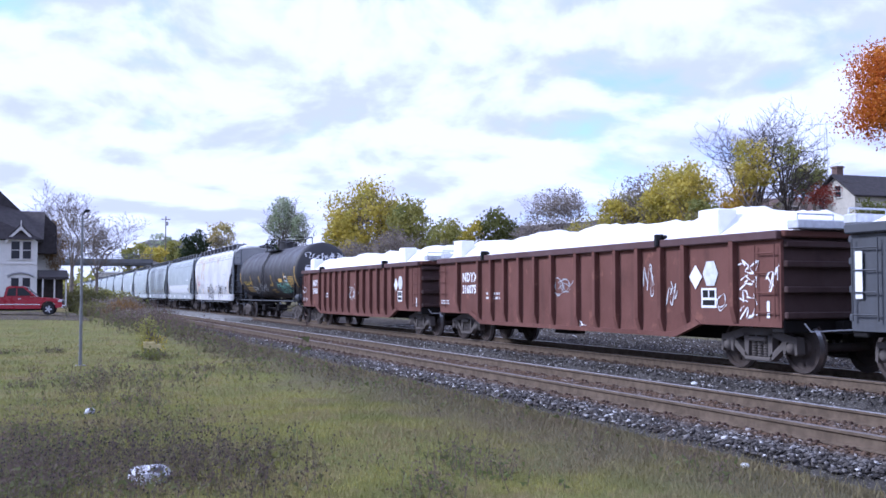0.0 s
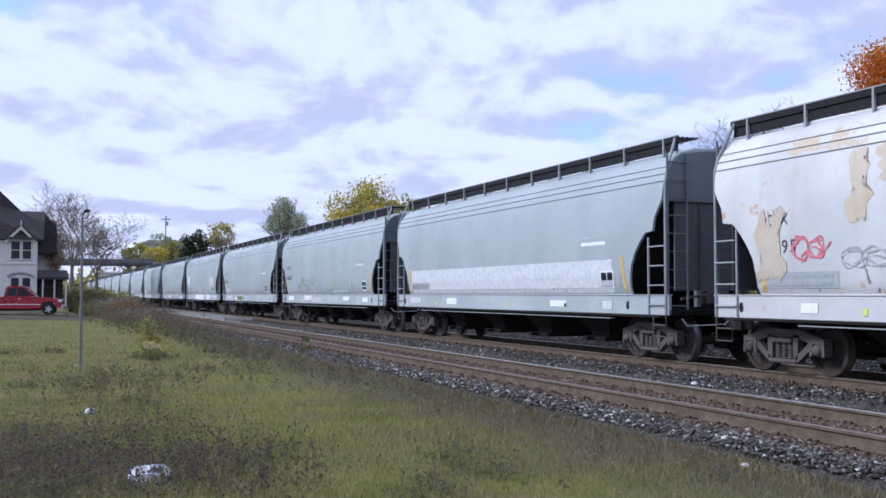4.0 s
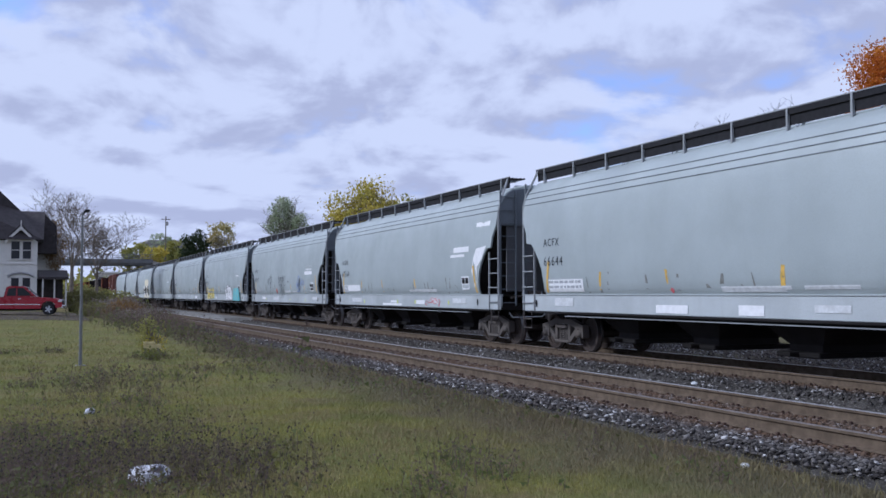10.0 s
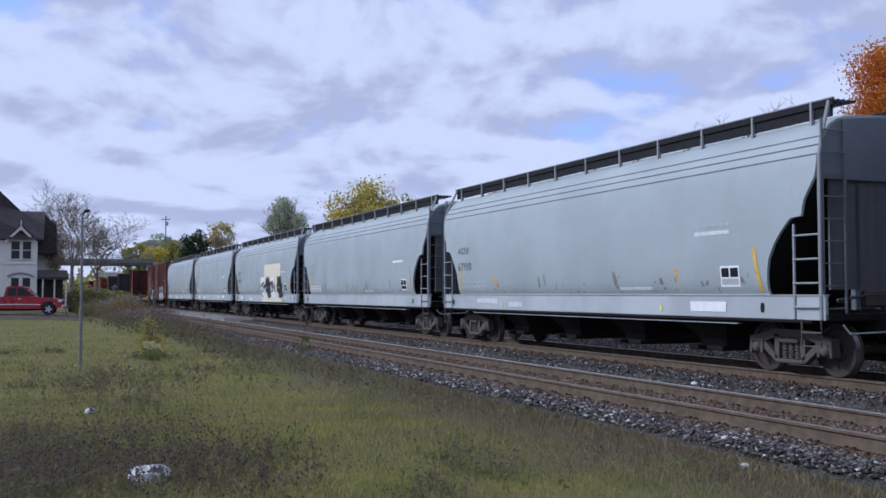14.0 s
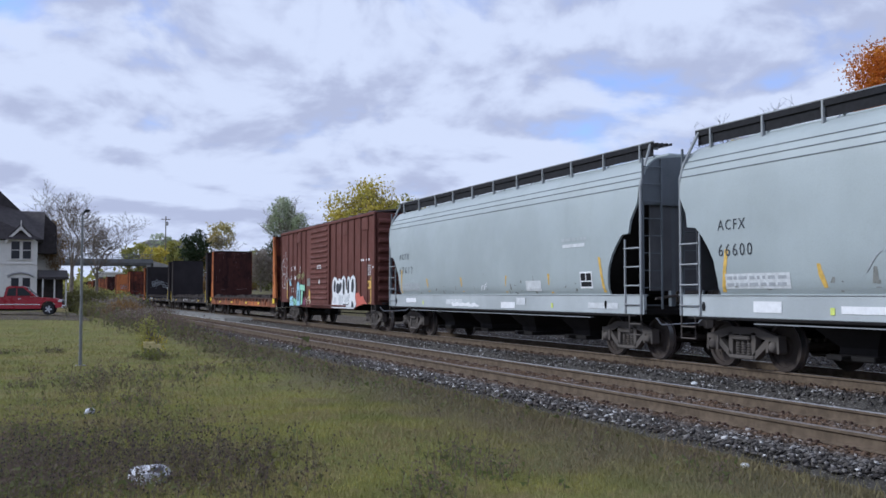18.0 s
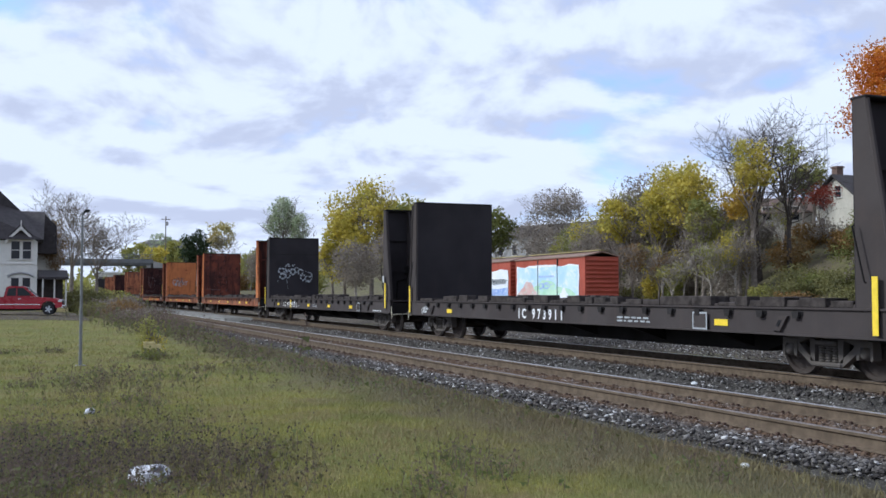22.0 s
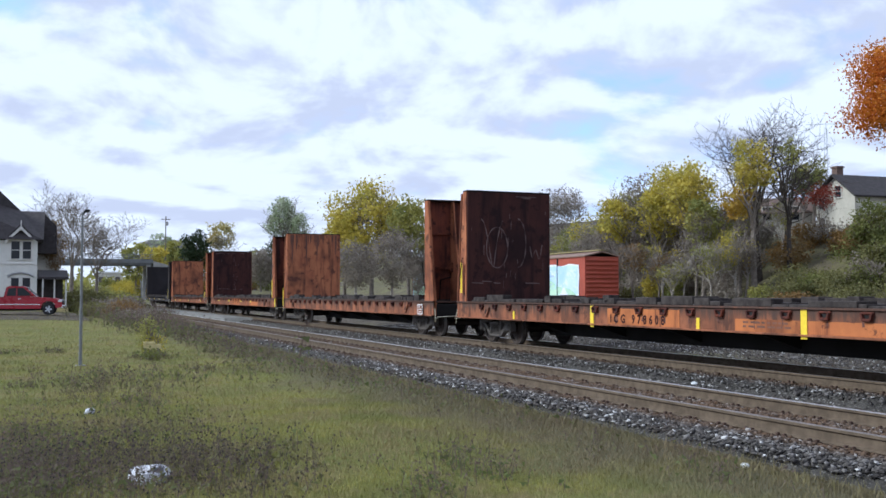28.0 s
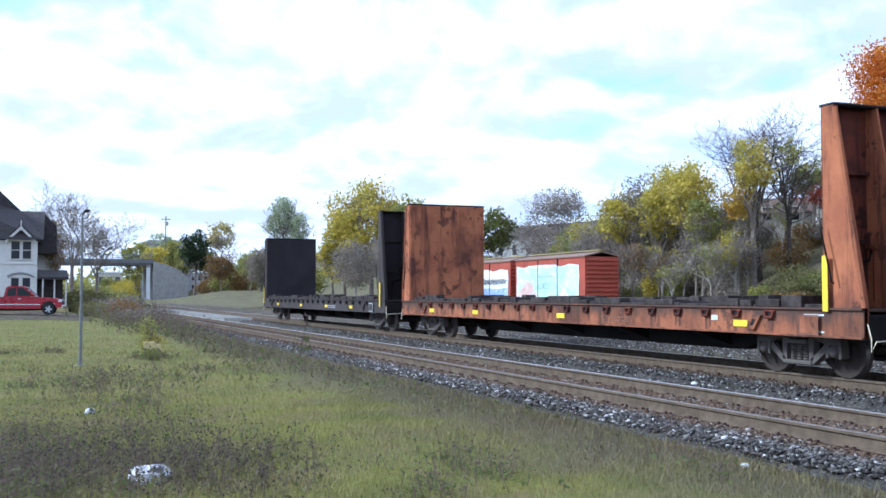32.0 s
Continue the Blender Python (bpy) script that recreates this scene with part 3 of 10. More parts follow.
RAIL = [(-0.07, -0.172), (-0.07, -0.162), (-0.012, -0.145), (-0.010, -0.048), (-0.036, -0.036), (-0.036, -0.006), (-0.028, 0.0), (0.028, 0.0), (0.036, -0.006), (0.036, -0.036), (0.010, -0.048), (0.012, -0.145), (0.07, -0.162), (0.07, -0.172)]


def build_rail(y, top, label):
    g = Geo()
    g.prism([(y + a, z) for a, z in RAIL], "x", -700, 160)
    me = g.mesh("rail", M["rail_side"])
    me.materials.append(top)
    for p in me.polygons:
        if p.normal.z > 0.5 and p.center.z > -0.01:
            p.material_index = 1
    return thing("rail", label, "rail", "running rails", kind="structure", mesh=me)


for y, top in ((NEAR_Y - 0.7525, M["rail_dull"]), (NEAR_Y + 0.7525, M["rail_top"]), (TRAIN_Y0 - 0.7525, M["rail_dull"]), (TRAIN_Y0 + 0.7525, M["rail_top"])):
    build_rail(y, top, "long steel rail with rust-brown web")
# joint bars and the far siding's rails under the parked boxcars
for y in (41.35, 42.85):
    g = Geo().prism([(y + a, z + 0.02) for a, z in RAIL], "x", -190, -20)
    thing("rail", "rusty siding rail under the painted boxcars", "rail", "siding rails", kind="structure", mesh=g.mesh("rail", M["rail_side"]))

# sleepers: one mesh, many objects
TIES = thing("sleepers", "dark creosoted timber ties bedded in ballast", "railway tie", kind="structure")
TIE = Geo().box(-0.11, 0.11, -1.28, 1.28, -0.36, -0.178, 0.012).mesh("sleeper", M["tie"])
PLATE = Geo().box(-0.09, 0.09, -0.17, 0.17, -0.180, -0.166, 0.004).box(-0.07, -0.04, -0.13, -0.09, -0.17, -0.135).box(0.04, 0.07, -0.13, -0.09, -0.17, -0.135).box(-0.07, -0.04, 0.09, 0.13, -0.17, -0.135).box(0.04, 0.07, 0.09, 0.13, -0.17, -0.135).mesh("tie_plate", M["plate"])
rnd = random.Random(5)
for y, count in ((NEAR_Y, 120), (TRAIN_Y0, 120)):
    for k in range(count):
        t = part("sleeper", TIE, None, TIES, at=pose(0.5 - k * 0.54 + rnd.uniform(-0.03, 0.03), y + rnd.uniform(-0.05, 0.05), rnd.uniform(-0.004, 0.002), 0, 0, rnd.uniform(-1.2, 1.2)))
        for s in (-1, 1):
            part("tie_plate", PLATE, None, t, at=(0, s * 0.7525 + (y - t.location.y), 0))
g = Geo()
for y in (NEAR_Y, TRAIN_Y0):
    for k in range(220):
        x = -64.5 - k * 0.54
        g.box(x - 0.11, x + 0.11, y - 1.28, y + 1.28, -0.36, -0.178)
part("sleeper_rows", g, M["tie"], TIES)["kind"] = "stuff"


def build_stones():
    """Loose stones strewn over the beds, thickest where the camera is near."""
    rng = np.random.default_rng(3)
    spots = []
    for y, n, x0, x1 in ((NEAR_Y, 74000, -24, -2), (NEAR_Y, 20000, -75, -24), (TRAIN_Y0, 44000, -42, -6), (TRAIN_Y0, 6000, -85, -42)):
        X = rng.uniform(x0, x1, n)
        a = rng.uniform(-1.62, 3.0, n)
        spots.append(np.stack([X, y + a, np.interp(a, [-2.1, -1.72, -1.45, -0.95, 0.95, 1.45, 1.9, 2.5, 3.0], [-0.52, -0.31, -0.195, -0.178, -0.178, -0.195, -0.30, -0.41, -0.46])], 1))
    X = rng.uniform(-46, -6, 22000)
    y = rng.uniform(10.7, 12.0, 22000)
    spots.append(np.stack([X, y, np.interp(y, [10.7, 11.5, 11.7, 12.0], [-0.30, -0.425, -0.41, -0.27])], 1))
    X = rng.uniform(-52, -8, 30000)
    y = 15.7 + 4.8 * rng.random(30000) ** 1.3
    spots.append(np.stack([X, y, height(X, y) + 0.04], 1))
    P = np.concatenate(spots)
    # keep rail heads clear
    clear = np.ones(len(P), bool)
    for y in (NEAR_Y, TRAIN_Y0):
        for s in (-1, 1):
            clear &= np.abs(P[:, 1] - (y + s * 0.7525)) > 0.11
    P = P[clear]
    n = len(P)
    base = np.array([[1, 0, 0], [-0.5, 0.87, 0], [-0.5, -0.87, 0], [0.5, 0.6, 0.8], [-0.8, 0.0, 0.7], [0.4, -0.7, 0.75], [0, 0, -0.6]])
    tri = np.array([[0, 1, 3], [1, 2, 4], [2, 0, 5], [3, 1, 4], [4, 2, 5], [5, 0, 3], [3, 4, 5], [1, 0, 6], [2, 1, 6], [0, 2, 6]])
    size = rng.uniform(0.012, 0.034, n) * (1 + 0.7 * (rng.random(n) > 0.98))
    ang = rng.uniform(0, 6.28, n)
    v = base[None] * np.array([1.15, 0.9, 0.75]) * (1 + 0.40 * rng.standard_normal((n, 7, 3))) * size[:, None, None]
    c, s = np.cos(ang)[:, None], np.sin(ang)[:, None]
    x = v[..., 0] * c - v[..., 1] * s
    yy = v[..., 0] * s + v[..., 1] * c
    v = np.stack([x, yy, v[..., 2]], -1) + P[:, None]
    f = (tri[None] + 7 * np.arange(n)[:, None, None]).reshape(-1, 3)
    thing("ballast_stones", "loose grey and white crushed stones", "stones", kind="stuff", mesh=mesh_idx("ballast_stones", v.reshape(-1, 3), f, M["stones"]))


build_stones()
for key in ("ballast", "stones", "turf", "tie", "plate", "gravel", "rail_side"):
    M[key].node_tree.nodes["Principled BSDF"].inputs["Specular IOR Level"].default_value = 0.15
# long pale panels beside the train's rail
CROSS = thing("walkway_panels", "pale concrete panels laid between the two tracks", "panel", kind="structure")
for k in range(27):
    x = -62.5 - k * 3.0
    part("panel", Geo().prism([(x, 11.0), (x, 12.55), (x - 2.97, 12.55), (x - 2.97, 11.0)] if k else [(x - 2.2, 11.0), (x, 12.55), (x - 2.97, 12.55), (x - 2.97, 11.0)], "z", -0.42, -0.06 + 0.008 * (k % 3)), M["panel"], CROSS)
part("kerb", Geo().box(-143, -63, 10.90, 10.99, -0.45, -0.10, 0.02), M["panel"], CROSS)
# gravel road beyond the tracks and the drive where the pickup stands
g = Geo()
rows = [[(x, y + (0.3 * math.sin(x * 0.2) if y < 20 else 0.5 * math.sin(x * 0.13)), float(height(x, y)) + 0.035) for y in (16.1, 16.8, 17.5, 18.3, 19.2, 20.6)] for x in range(-170, 61, 3)]
g.sheet(rows, lambda p: (p[0], p[1], p[2] - 0.25))
thing("gravel_track", "pale gravel service road behind the train", "road", kind="structure", mesh=g.mesh("gravel_track", M["gravel"]))
g = Geo()
rows = [[(x, y, float(height(x, y)) + 0.02) for y in np.linspace(-24, 3.2, 9)] for x in np.linspace(-86, -64, 9)]
g.sheet(rows, lambda p: (p[0], p[1], p[2] - 0.2))
thing("driveway", "pale gravel drive beside the house", "road", kind="structure", mesh=g.mesh("driveway", M["gravel"]))

# ---- grass and weeds ----
M["blade"] = mat_blades("grass_blades", ((0.190, 0.190, 0.046), (0.335, 0.310, 0.074), (0.320, 0.252, 0.125)))
M["dead_blade"] = mat_blades("dead_grass_blades", ((0.16, 0.15, 0.072), (0.23, 0.21, 0.105), (0.25, 0.21, 0.13)))
M["weed"] = mat_leaf("dry_weed_stalks", ((0.150, 0.112, 0.096), (0.20, 0.152, 0.126), (0.112, 0.088, 0.076)), 0.9)
M["green_weed"] = mat_leaf("green_weed_leaves", ((0.125, 0.155, 0.052), (0.165, 0.185, 0.07), (0.17, 0.15, 0.075)), 0.7)


def in_view(X, Y, pad=1.0):
    """The wedge of ground before the camera."""
    a = np.degrees(np.arctan2(Y, -X))
    return (X < -3.0) & (a > -4.5 - pad) & (a < 49 + pad)


def blades(X, Y, h, w, rng, lean=0.5):
    n = len(X)
    z = height(X, Y)
    a = rng.uniform(0, 6.28, n)
    wx, wy = np.cos(a) * w / 2, np.sin(a) * w / 2
    b = rng.uniform(0, 6.28, n)
    lx, ly = np.cos(b) * h * lean * rng.random(n), np.sin(b) * h * lean * rng.random(n)
    p = np.empty((n, 3, 3))
    p[:, 0] = np.stack([X - wx, Y - wy, z - 0.01], 1)
    p[:, 1] = np.stack([X + wx, Y + wy, z - 0.01], 1)
    p[:, 2] = np.stack([X + lx, Y + ly, z + h], 1)
    return p


def patch_noise(X, Y, s, seed):
    r = np.random.default_rng(seed)
    out = np.zeros_like(X)
    for k in range(7):
        a, f, ph = r.uniform(0, 6.28), s * r.uniform(0.5, 2.2), r.uniform(0, 6.28)
        out += np.sin(f * (X * np.cos(a) + Y * np.sin(a)) + ph)
    return out / 7


def build_grass():
    rng = np.random.default_rng(7)
    parts = []
    for n, d0, d1, h, w in ((130000, 6.0, 19, 0.052, 0.0065), (110000, 9, 40, 0.052, 0.011), (70000, 18, 100, 0.055, 0.028)):
        d = d0 + (d1 - d0) * rng.beta(1.5, 1.7, n)
        a = np.radians(rng.uniform(-4, 50, n))
        X, Y = -d * np.cos(a), d * np.sin(a)
        keep = (Y < 7.02 + 0.2 * patch_noise(X, Y, 2.0, 3)) & (Y > -8)
        X, Y = X[keep], Y[keep]
        k = 0.55 + 0.9 * (patch_noise(X, Y, 1.1, 1) * 0.5 + 0.5) * rng.uniform(0.4, 1.3, len(X))
        parts.append(blades(X, Y, h * k, w, rng, 0.8))
    thing("grass", "short uneven autumn grass, green and straw", "grass", kind="stuff", mesh=mesh_np("grass", np.concatenate(parts), 3, M["blade"]))
    # tufts at the ballast's edge and behind the tracks
    n = 14000
    X = rng.uniform(-75, -3, n)
    Y = np.minimum(rng.normal(6.7, 0.4, n), 7.15)
    h = rng.uniform(0.05, 0.16, n)
    M["edge_blade"] = mat_blades("brown_edge_grass", ((0.15, 0.135, 0.052), (0.22, 0.19, 0.075), (0.24, 0.175, 0.095)))
    thing("rough_grass", "ragged brown grass along the foot of the ballast", "grass", kind="stuff", mesh=mesh_np("rough_grass", blades(X, Y, h, 0.010, rng, 0.9), 3, M["edge_blade"]))


def build_weeds():
    """Dark dry weeds with seed heads in drifts, and greener leaves low among them."""
    rng = np.random.default_rng(9)
    drifts = [(-10.0, 0.4, 1.1, 0.55, 330, 0.30), (-11.2, 0.2, 1.3, 0.5, 300, 0.28), (-9.6, 1.5, 0.9, 0.45, 240, 0.26), (-12.0, 1.4, 1.1, 0.5, 130, 0.22), (-10.6, 2.3, 0.8, 0.4, 40, 0.22), (-15.5, 1.2, 2.0, 0.6, 120, 0.25), (-20.5, 1.4, 1.5, 0.9, 160, 0.32), (-19, 6.2, 4, 0.4, 120, 0.22), (-12, 6.1, 3, 0.3, 60, 0.2), (-22, 5.2, 2.5, 0.6, 70, 0.22), (-30, 5.8, 4, 0.6, 110, 0.28), (-40, 5.6, 6, 0.7, 170, 0.4), (-52, 5.4, 6, 0.9, 300, 0.65), (-9.3, 4.1, 0.5, 0.25, 60, 0.3), (-8.4, 3.3, 0.5, 0.2, 40, 0.2), (-64, 5.8, 9, 1.2, 460, 0.75), (-90, 8.0, 16, 2.0, 700, 1.1), (-11.6, -0.35, 1.0, 0.3, 260, 0.28), (-9.6, -0.25, 0.7, 0.25, 160, 0.28)]
    stalks, heads, leaves = [], [], []
    for k in range(26):
        d, a = rng.uniform(8, 34), math.radians(rng.uniform(-3, 40))
        if d * math.sin(a) < 6.6:
            drifts.append((-d * math.cos(a), d * math.sin(a), 0.3, 0.2, 16, rng.uniform(0.06, 0.15)))
    for x, y, sx, sy, n, h in drifts:
        X, Y = rng.normal(x, sx, n), rng.normal(y, sy, n)
        ok = (Y < 6.9 + (X < -80) * 3)
        X, Y = X[ok], Y[ok]
        n = len(X)
        hh = h * rng.uniform(0.5, 1.25, n)
        z = height(X, Y)
        far = max(1.0, -x / 14)
        lx, ly = rng.normal(0, 0.25, n) * hh, rng.normal(0, 0.25, n) * hh
        w = 0.006 * far
        p = np.empty((n, 3, 3))
        p[:, 0] = np.stack([X - w, Y, z], 1)
        p[:, 1] = np.stack([X + w * 0.3, Y + w, z], 1)
        p[:, 2] = np.stack([X + lx, Y + ly, z + hh], 1)
        stalks.append(p)
        for k in range(7):
            u = rng.uniform(0.45, 1.0, n)
            c = np.stack([X + lx * u, Y + ly * u, z + hh * u], 1) + rng.normal(0, 0.03 * far ** 0.5, (n, 3))
            heads.append(c[:, None, :] + rng.normal(0, 0.011 * far ** 0.8, (n, 3, 3)))
        for k in range(5):
            u = rng.uniform(0.0, 0.6, n)
            c = np.stack([X + lx * u, Y + ly * u, z + hh * u], 1) + rng.normal(0, 0.04 * far ** 0.5, (n, 3))
            leaves.append(c[:, None, :] + rng.normal(0, 0.02 * far ** 0.8, (n, 3, 3)))
    # dark burrs that stand above the near drifts
    burrs = []
    for x, y, sx, sy, n in ((-10.0, 0.4, 1.2, 0.6, 300), (-11.2, 0.2, 1.4, 0.55, 260), (-9.6, 1.5, 1.0, 0.5, 190), (-12.0, 1.6, 1.3, 0.6, 150), (-10.4, 2.3, 0.8, 0.5, 70), (-20.5, 1.4, 1.3, 0.7, 60)):
        X, Y = rng.normal(x, sx, n), rng.normal(y, sy, n)
        c = np.stack([X, Y, height(X, Y) + rng.uniform(0.10, 0.34, n)], 1)
        r = rng.uniform(0.006, 0.012, (n, 1))
        tip = [c + r * np.array(d) for d in ((1, 0, 0), (0, 1, 0), (-1, 0, 0), (0, -1, 0), (0, 0, 1.2), (0, 0, -1.2))]
        for a, b in ((0, 1), (1, 2), (2, 3), (3, 0)):
            burrs += [np.stack([tip[a], tip[b], tip[4]], 1), np.stack([tip[b], tip[a], tip[5]], 1)]
    thing("weed_burrs", "small dark seed burrs on dry weed stalks", "weeds", kind="stuff", mesh=mesh_np("weed_burrs", np.concatenate(burrs), 3, mat_plain("dark_burrs", (0.034, 0.026, 0.026), 0.9, 0, 0.3)))
    thing("dry_weeds", "dark dry weed stalks with seed heads in the grass", "weeds", kind="stuff", mesh=mesh_np("dry_weeds", np.concatenate(stalks + heads), 3, M["weed"]))
    thing("green_weeds", "low green weeds among the dry stalks", "weeds", kind="stuff", mesh=mesh_np("green_weeds", np.concatenate(leaves), 3, M["green_weed"]))


build_grass()


def build_dead_grass():
    """Brown tussocks on the yard behind the train and up the bank."""
    rng = np.random.default_rng(17)
    n = 60000
    X = rng.uniform(-110, -6, n)
    Y = np.where(rng.random(n) < 0.5, rng.uniform(20.4, 26, n), rng.uniform(20.4, 50, n))
    ok = in_view(X, Y, 3.0)
    X, Y = X[ok], Y[ok]
    h = rng.uniform(0.03, 0.13, len(X)) * (1 + 0.5 * patch_noise(X, Y, 0.8, 5)) * np.where(Y > 24, 2.0, 1.0)
    thing("dead_grass", "brown dead grass in the yard beyond the tracks", "grass", kind="stuff", mesh=mesh_np("dead_grass", blades(X, Y, h, np.where(Y > 24, 0.07, 0.03), rng, 0.9), 3, M["dead_blade"]))


build_dead_grass()
build_weeds()
# ---- running gear ----
WHEEL_R = 0.457
AXLE = 0.875


def wheelset_mesh():
    g = Geo()
    g.lathe([(-0.98, 0.07), (-0.80, 0.085), (-0.5, 0.085), (0.5, 0.085), (0.80, 0.085), (0.98, 0.07)], "y", 10)
    for s in (-1, 1):
        prof = [(0.69, 0.10), (0.69, 0.16), (0.735, 0.20), (0.725, 0.36), (0.68, 0.385), (0.68, 0.485), (0.705, 0.482), (0.722, 0.460), (0.815, 0.452), (0.82, 0.38), (0.775, 0.365), (0.775, 0.20), (0.83, 0.16), (0.83, 0.10)]
        g.lathe([(s * a, r) for a, r in prof], "y", 28)
        for k in range(4):
            a = k * math.pi / 2
            g.tube([(0.28 * math.cos(a), s * 0.76, 0.28 * math.sin(a)), (0.28 * math.cos(a), s * 0.79, 0.28 * math.sin(a))], 0.035, 6)
    me = g.mesh("wheelset", M["wheel"], True)
    me.materials.append(M["tread"])
    for p in me.polygons:
        c = p.center
        rad = math.hypot(c.x, c.z)
        if 0.44 < rad < 0.475 and 0.72 < abs(c.y) < 0.819:
            p.material_index = 1
    return me


def side_frame_mesh():
    g = Geo()
    y0, y1 = 0.93, 1.07
    g.prism([(-1.02, 0.60), (-0.98, 0.66), (-0.70, 0.72), (-0.40, 0.80), (0.40, 0.80), (0.70, 0.72), (0.98, 0.66), (1.02, 0.60), (0.66, 0.57), (0.36, 0.66), (-0.36, 0.66), (-0.66, 0.57)], "y", y0, y1)
    for s in (-1, 1):
        g.prism([(s * 1.04, 0.66), (s * 1.06, 0.36), (s * 1.0, 0.33), (s * 0.98, 0.56), (s * 0.78, 0.56), (s * 0.76, 0.36), (s * 0.70, 0.34), (s * 0.68, 0.62)], "y", y0 - 0.02, y1 + 0.02)
        g.prism([(s * 0.72, 0.62), (s * 0.74, 0.48), (s * 0.36, 0.20), (s * 0.24, 0.22), (s * 0.34, 0.32)], "y", y0, y1)
        g.prism([(s * 0.40, 0.70), (s * 0.26, 0.70), (s * 0.28, 0.26), (s * 0.38, 0.28)], "y", y0, y1)
    g.box(-0.36, 0.36, y0 - 0.03, y1 + 0.03, 0.19, 0.27, 0.02)
    g.box(-0.26, 0.26, y0 - 0.10, y1 + 0.05, 0.555, 0.64, 0.02)
    return g.mesh("side_frame", M["truck"])


def spring_mesh():
    g = Geo()
    for x in (-0.16, 0.0, 0.16):
        prof = []
        for k in range(6):
            z = 0.27 + k * 0.048
            prof += [(z, 0.052), (z + 0.012, 0.070), (z + 0.030, 0.070), (z + 0.042, 0.052)]
        g.lathe(prof, "z", 10, (x, 1.0, 0))
    return g.mesh("spring_pack", M["truck"], True)


def cap_mesh():
    return Geo().lathe([(0.93, 0.12), (1.03, 0.12), (1.10, 0.095), (1.13, 0.05)], "y", 12).mesh("bearing_cap", M["truck"], True)


WHEELSET, FRAME, SPRING, CAP = wheelset_mesh(), side_frame_mesh(), spring_mesh(), cap_mesh()
BOLSTER = Geo().box(-0.2, 0.2, -0.92, 0.92, 0.56, 0.80, 0.03).box(-0.62, -0.54, -0.75, 0.75, 0.34, 0.46).box(0.54, 0.62, -0.75, 0.75, 0.34, 0.46).mesh("bolster", M["under"])
BRAKE = Geo().box(-0.05, 0.05, 0.66, 0.80, 0.30, 0.62, 0.015).mesh("brake_shoe", M["truck"])


def add_trucks(car, centre):
    for c in (-centre, centre):
        for a in (-AXLE, AXLE):
            w = part("wheelset", WHEELSET, None, car, at=(c + a, 0, WHEEL_R))
            w["spin"] = 1
        part("bolster", BOLSTER, None, car, at=(c, 0, 0))
        for s in (1, -1):
            turn = Matrix.Translation((c, 0, 0)) @ pose(0, 0, 0, 0, 0, 0 if s > 0 else 180)
            fr = part("side_frame", FRAME, None, car, at=turn)
            part("spring_pack", SPRING, None, fr)
            for a in (-AXLE, AXLE):
                part("bearing_cap", CAP, None, fr, at=(a, 0, WHEEL_R))
            for a in (-0.36, 0.36):
                part("brake_shoe", BRAKE, None, fr, at=(a, -0.02, 0.06))


def coupler_mesh():
    g = Geo()
    g.box(-0.55, 0.12, -0.09, 0.09, 0.72, 0.90, 0.02)
    g.prism([(0.10, -0.16), (0.26, -0.19), (0.34, -0.08), (0.22, -0.03), (0.22, 0.06), (0.36, 0.05), (0.38, 0.15), (0.24, 0.20), (0.10, 0.15)], "z", 0.69, 0.95)
    return g.mesh("coupler", M["truck"])


def hose_mesh():
    return Geo().tube([(-0.1, 0.30, 0.72), (0.08, 0.31, 0.62), (0.16, 0.30, 0.45), (0.30, 0.24, 0.36), (0.42, 0.14, 0.38)], 0.022, 6).mesh("brake_hose", M["hose"], True)


COUPLER, HOSE = coupler_mesh(), hose_mesh()


def add_ends(car, half, lever=True):
    """Couplers and hoses at both ends; half is where the end sill stands."""
    for s in (1, -1):
        t = Matrix.Translation((s * half, 0, 0)) @ pose(0, 0, 0, 0, 0, 0 if s > 0 else 180)
        part("coupler", COUPLER, None, car, at=t)
        part("brake_hose", HOSE, None, car, at=t)
        if lever:
            g = Geo().tube([(0.10, -1.35, 0.92), (0.14, -1.25, 0.78), (0.16, -0.35, 0.80), (0.16, -0.2, 0.92)], 0.014, 5)
            part("uncoupling_lever", g, M["galv"], car, at=t)


def ladder_mesh(width, z0, z1, rungs, r=0.017, name="ladder", mat=None):
    g = Geo()
    for x in (0, width):
        g.box(x - 0.022, x + 0.022, -0.02, 0.02, z0, z1, 0.006)
    for k in range(rungs):
        z = z0 + (k + 0.5) * (z1 - z0) / rungs
        g.tube([(0, -0.03, z), (width, -0.03, z)], r, 6)
    return g.mesh(name, mat or M["galv"])


# ---- marks on car sides: shapes laid just proud of the near side ----
def side_shape(polys, face, lift=0.006):
    """Flat polygons given as (x, z) lists, laid on the near side y = -face(z)."""
    g = Geo()
    for pts in polys:
        top = [(x, -(face(z) + lift), z) for x, z in pts]
        g.add(top, [tuple(range(len(pts)))])
    return g


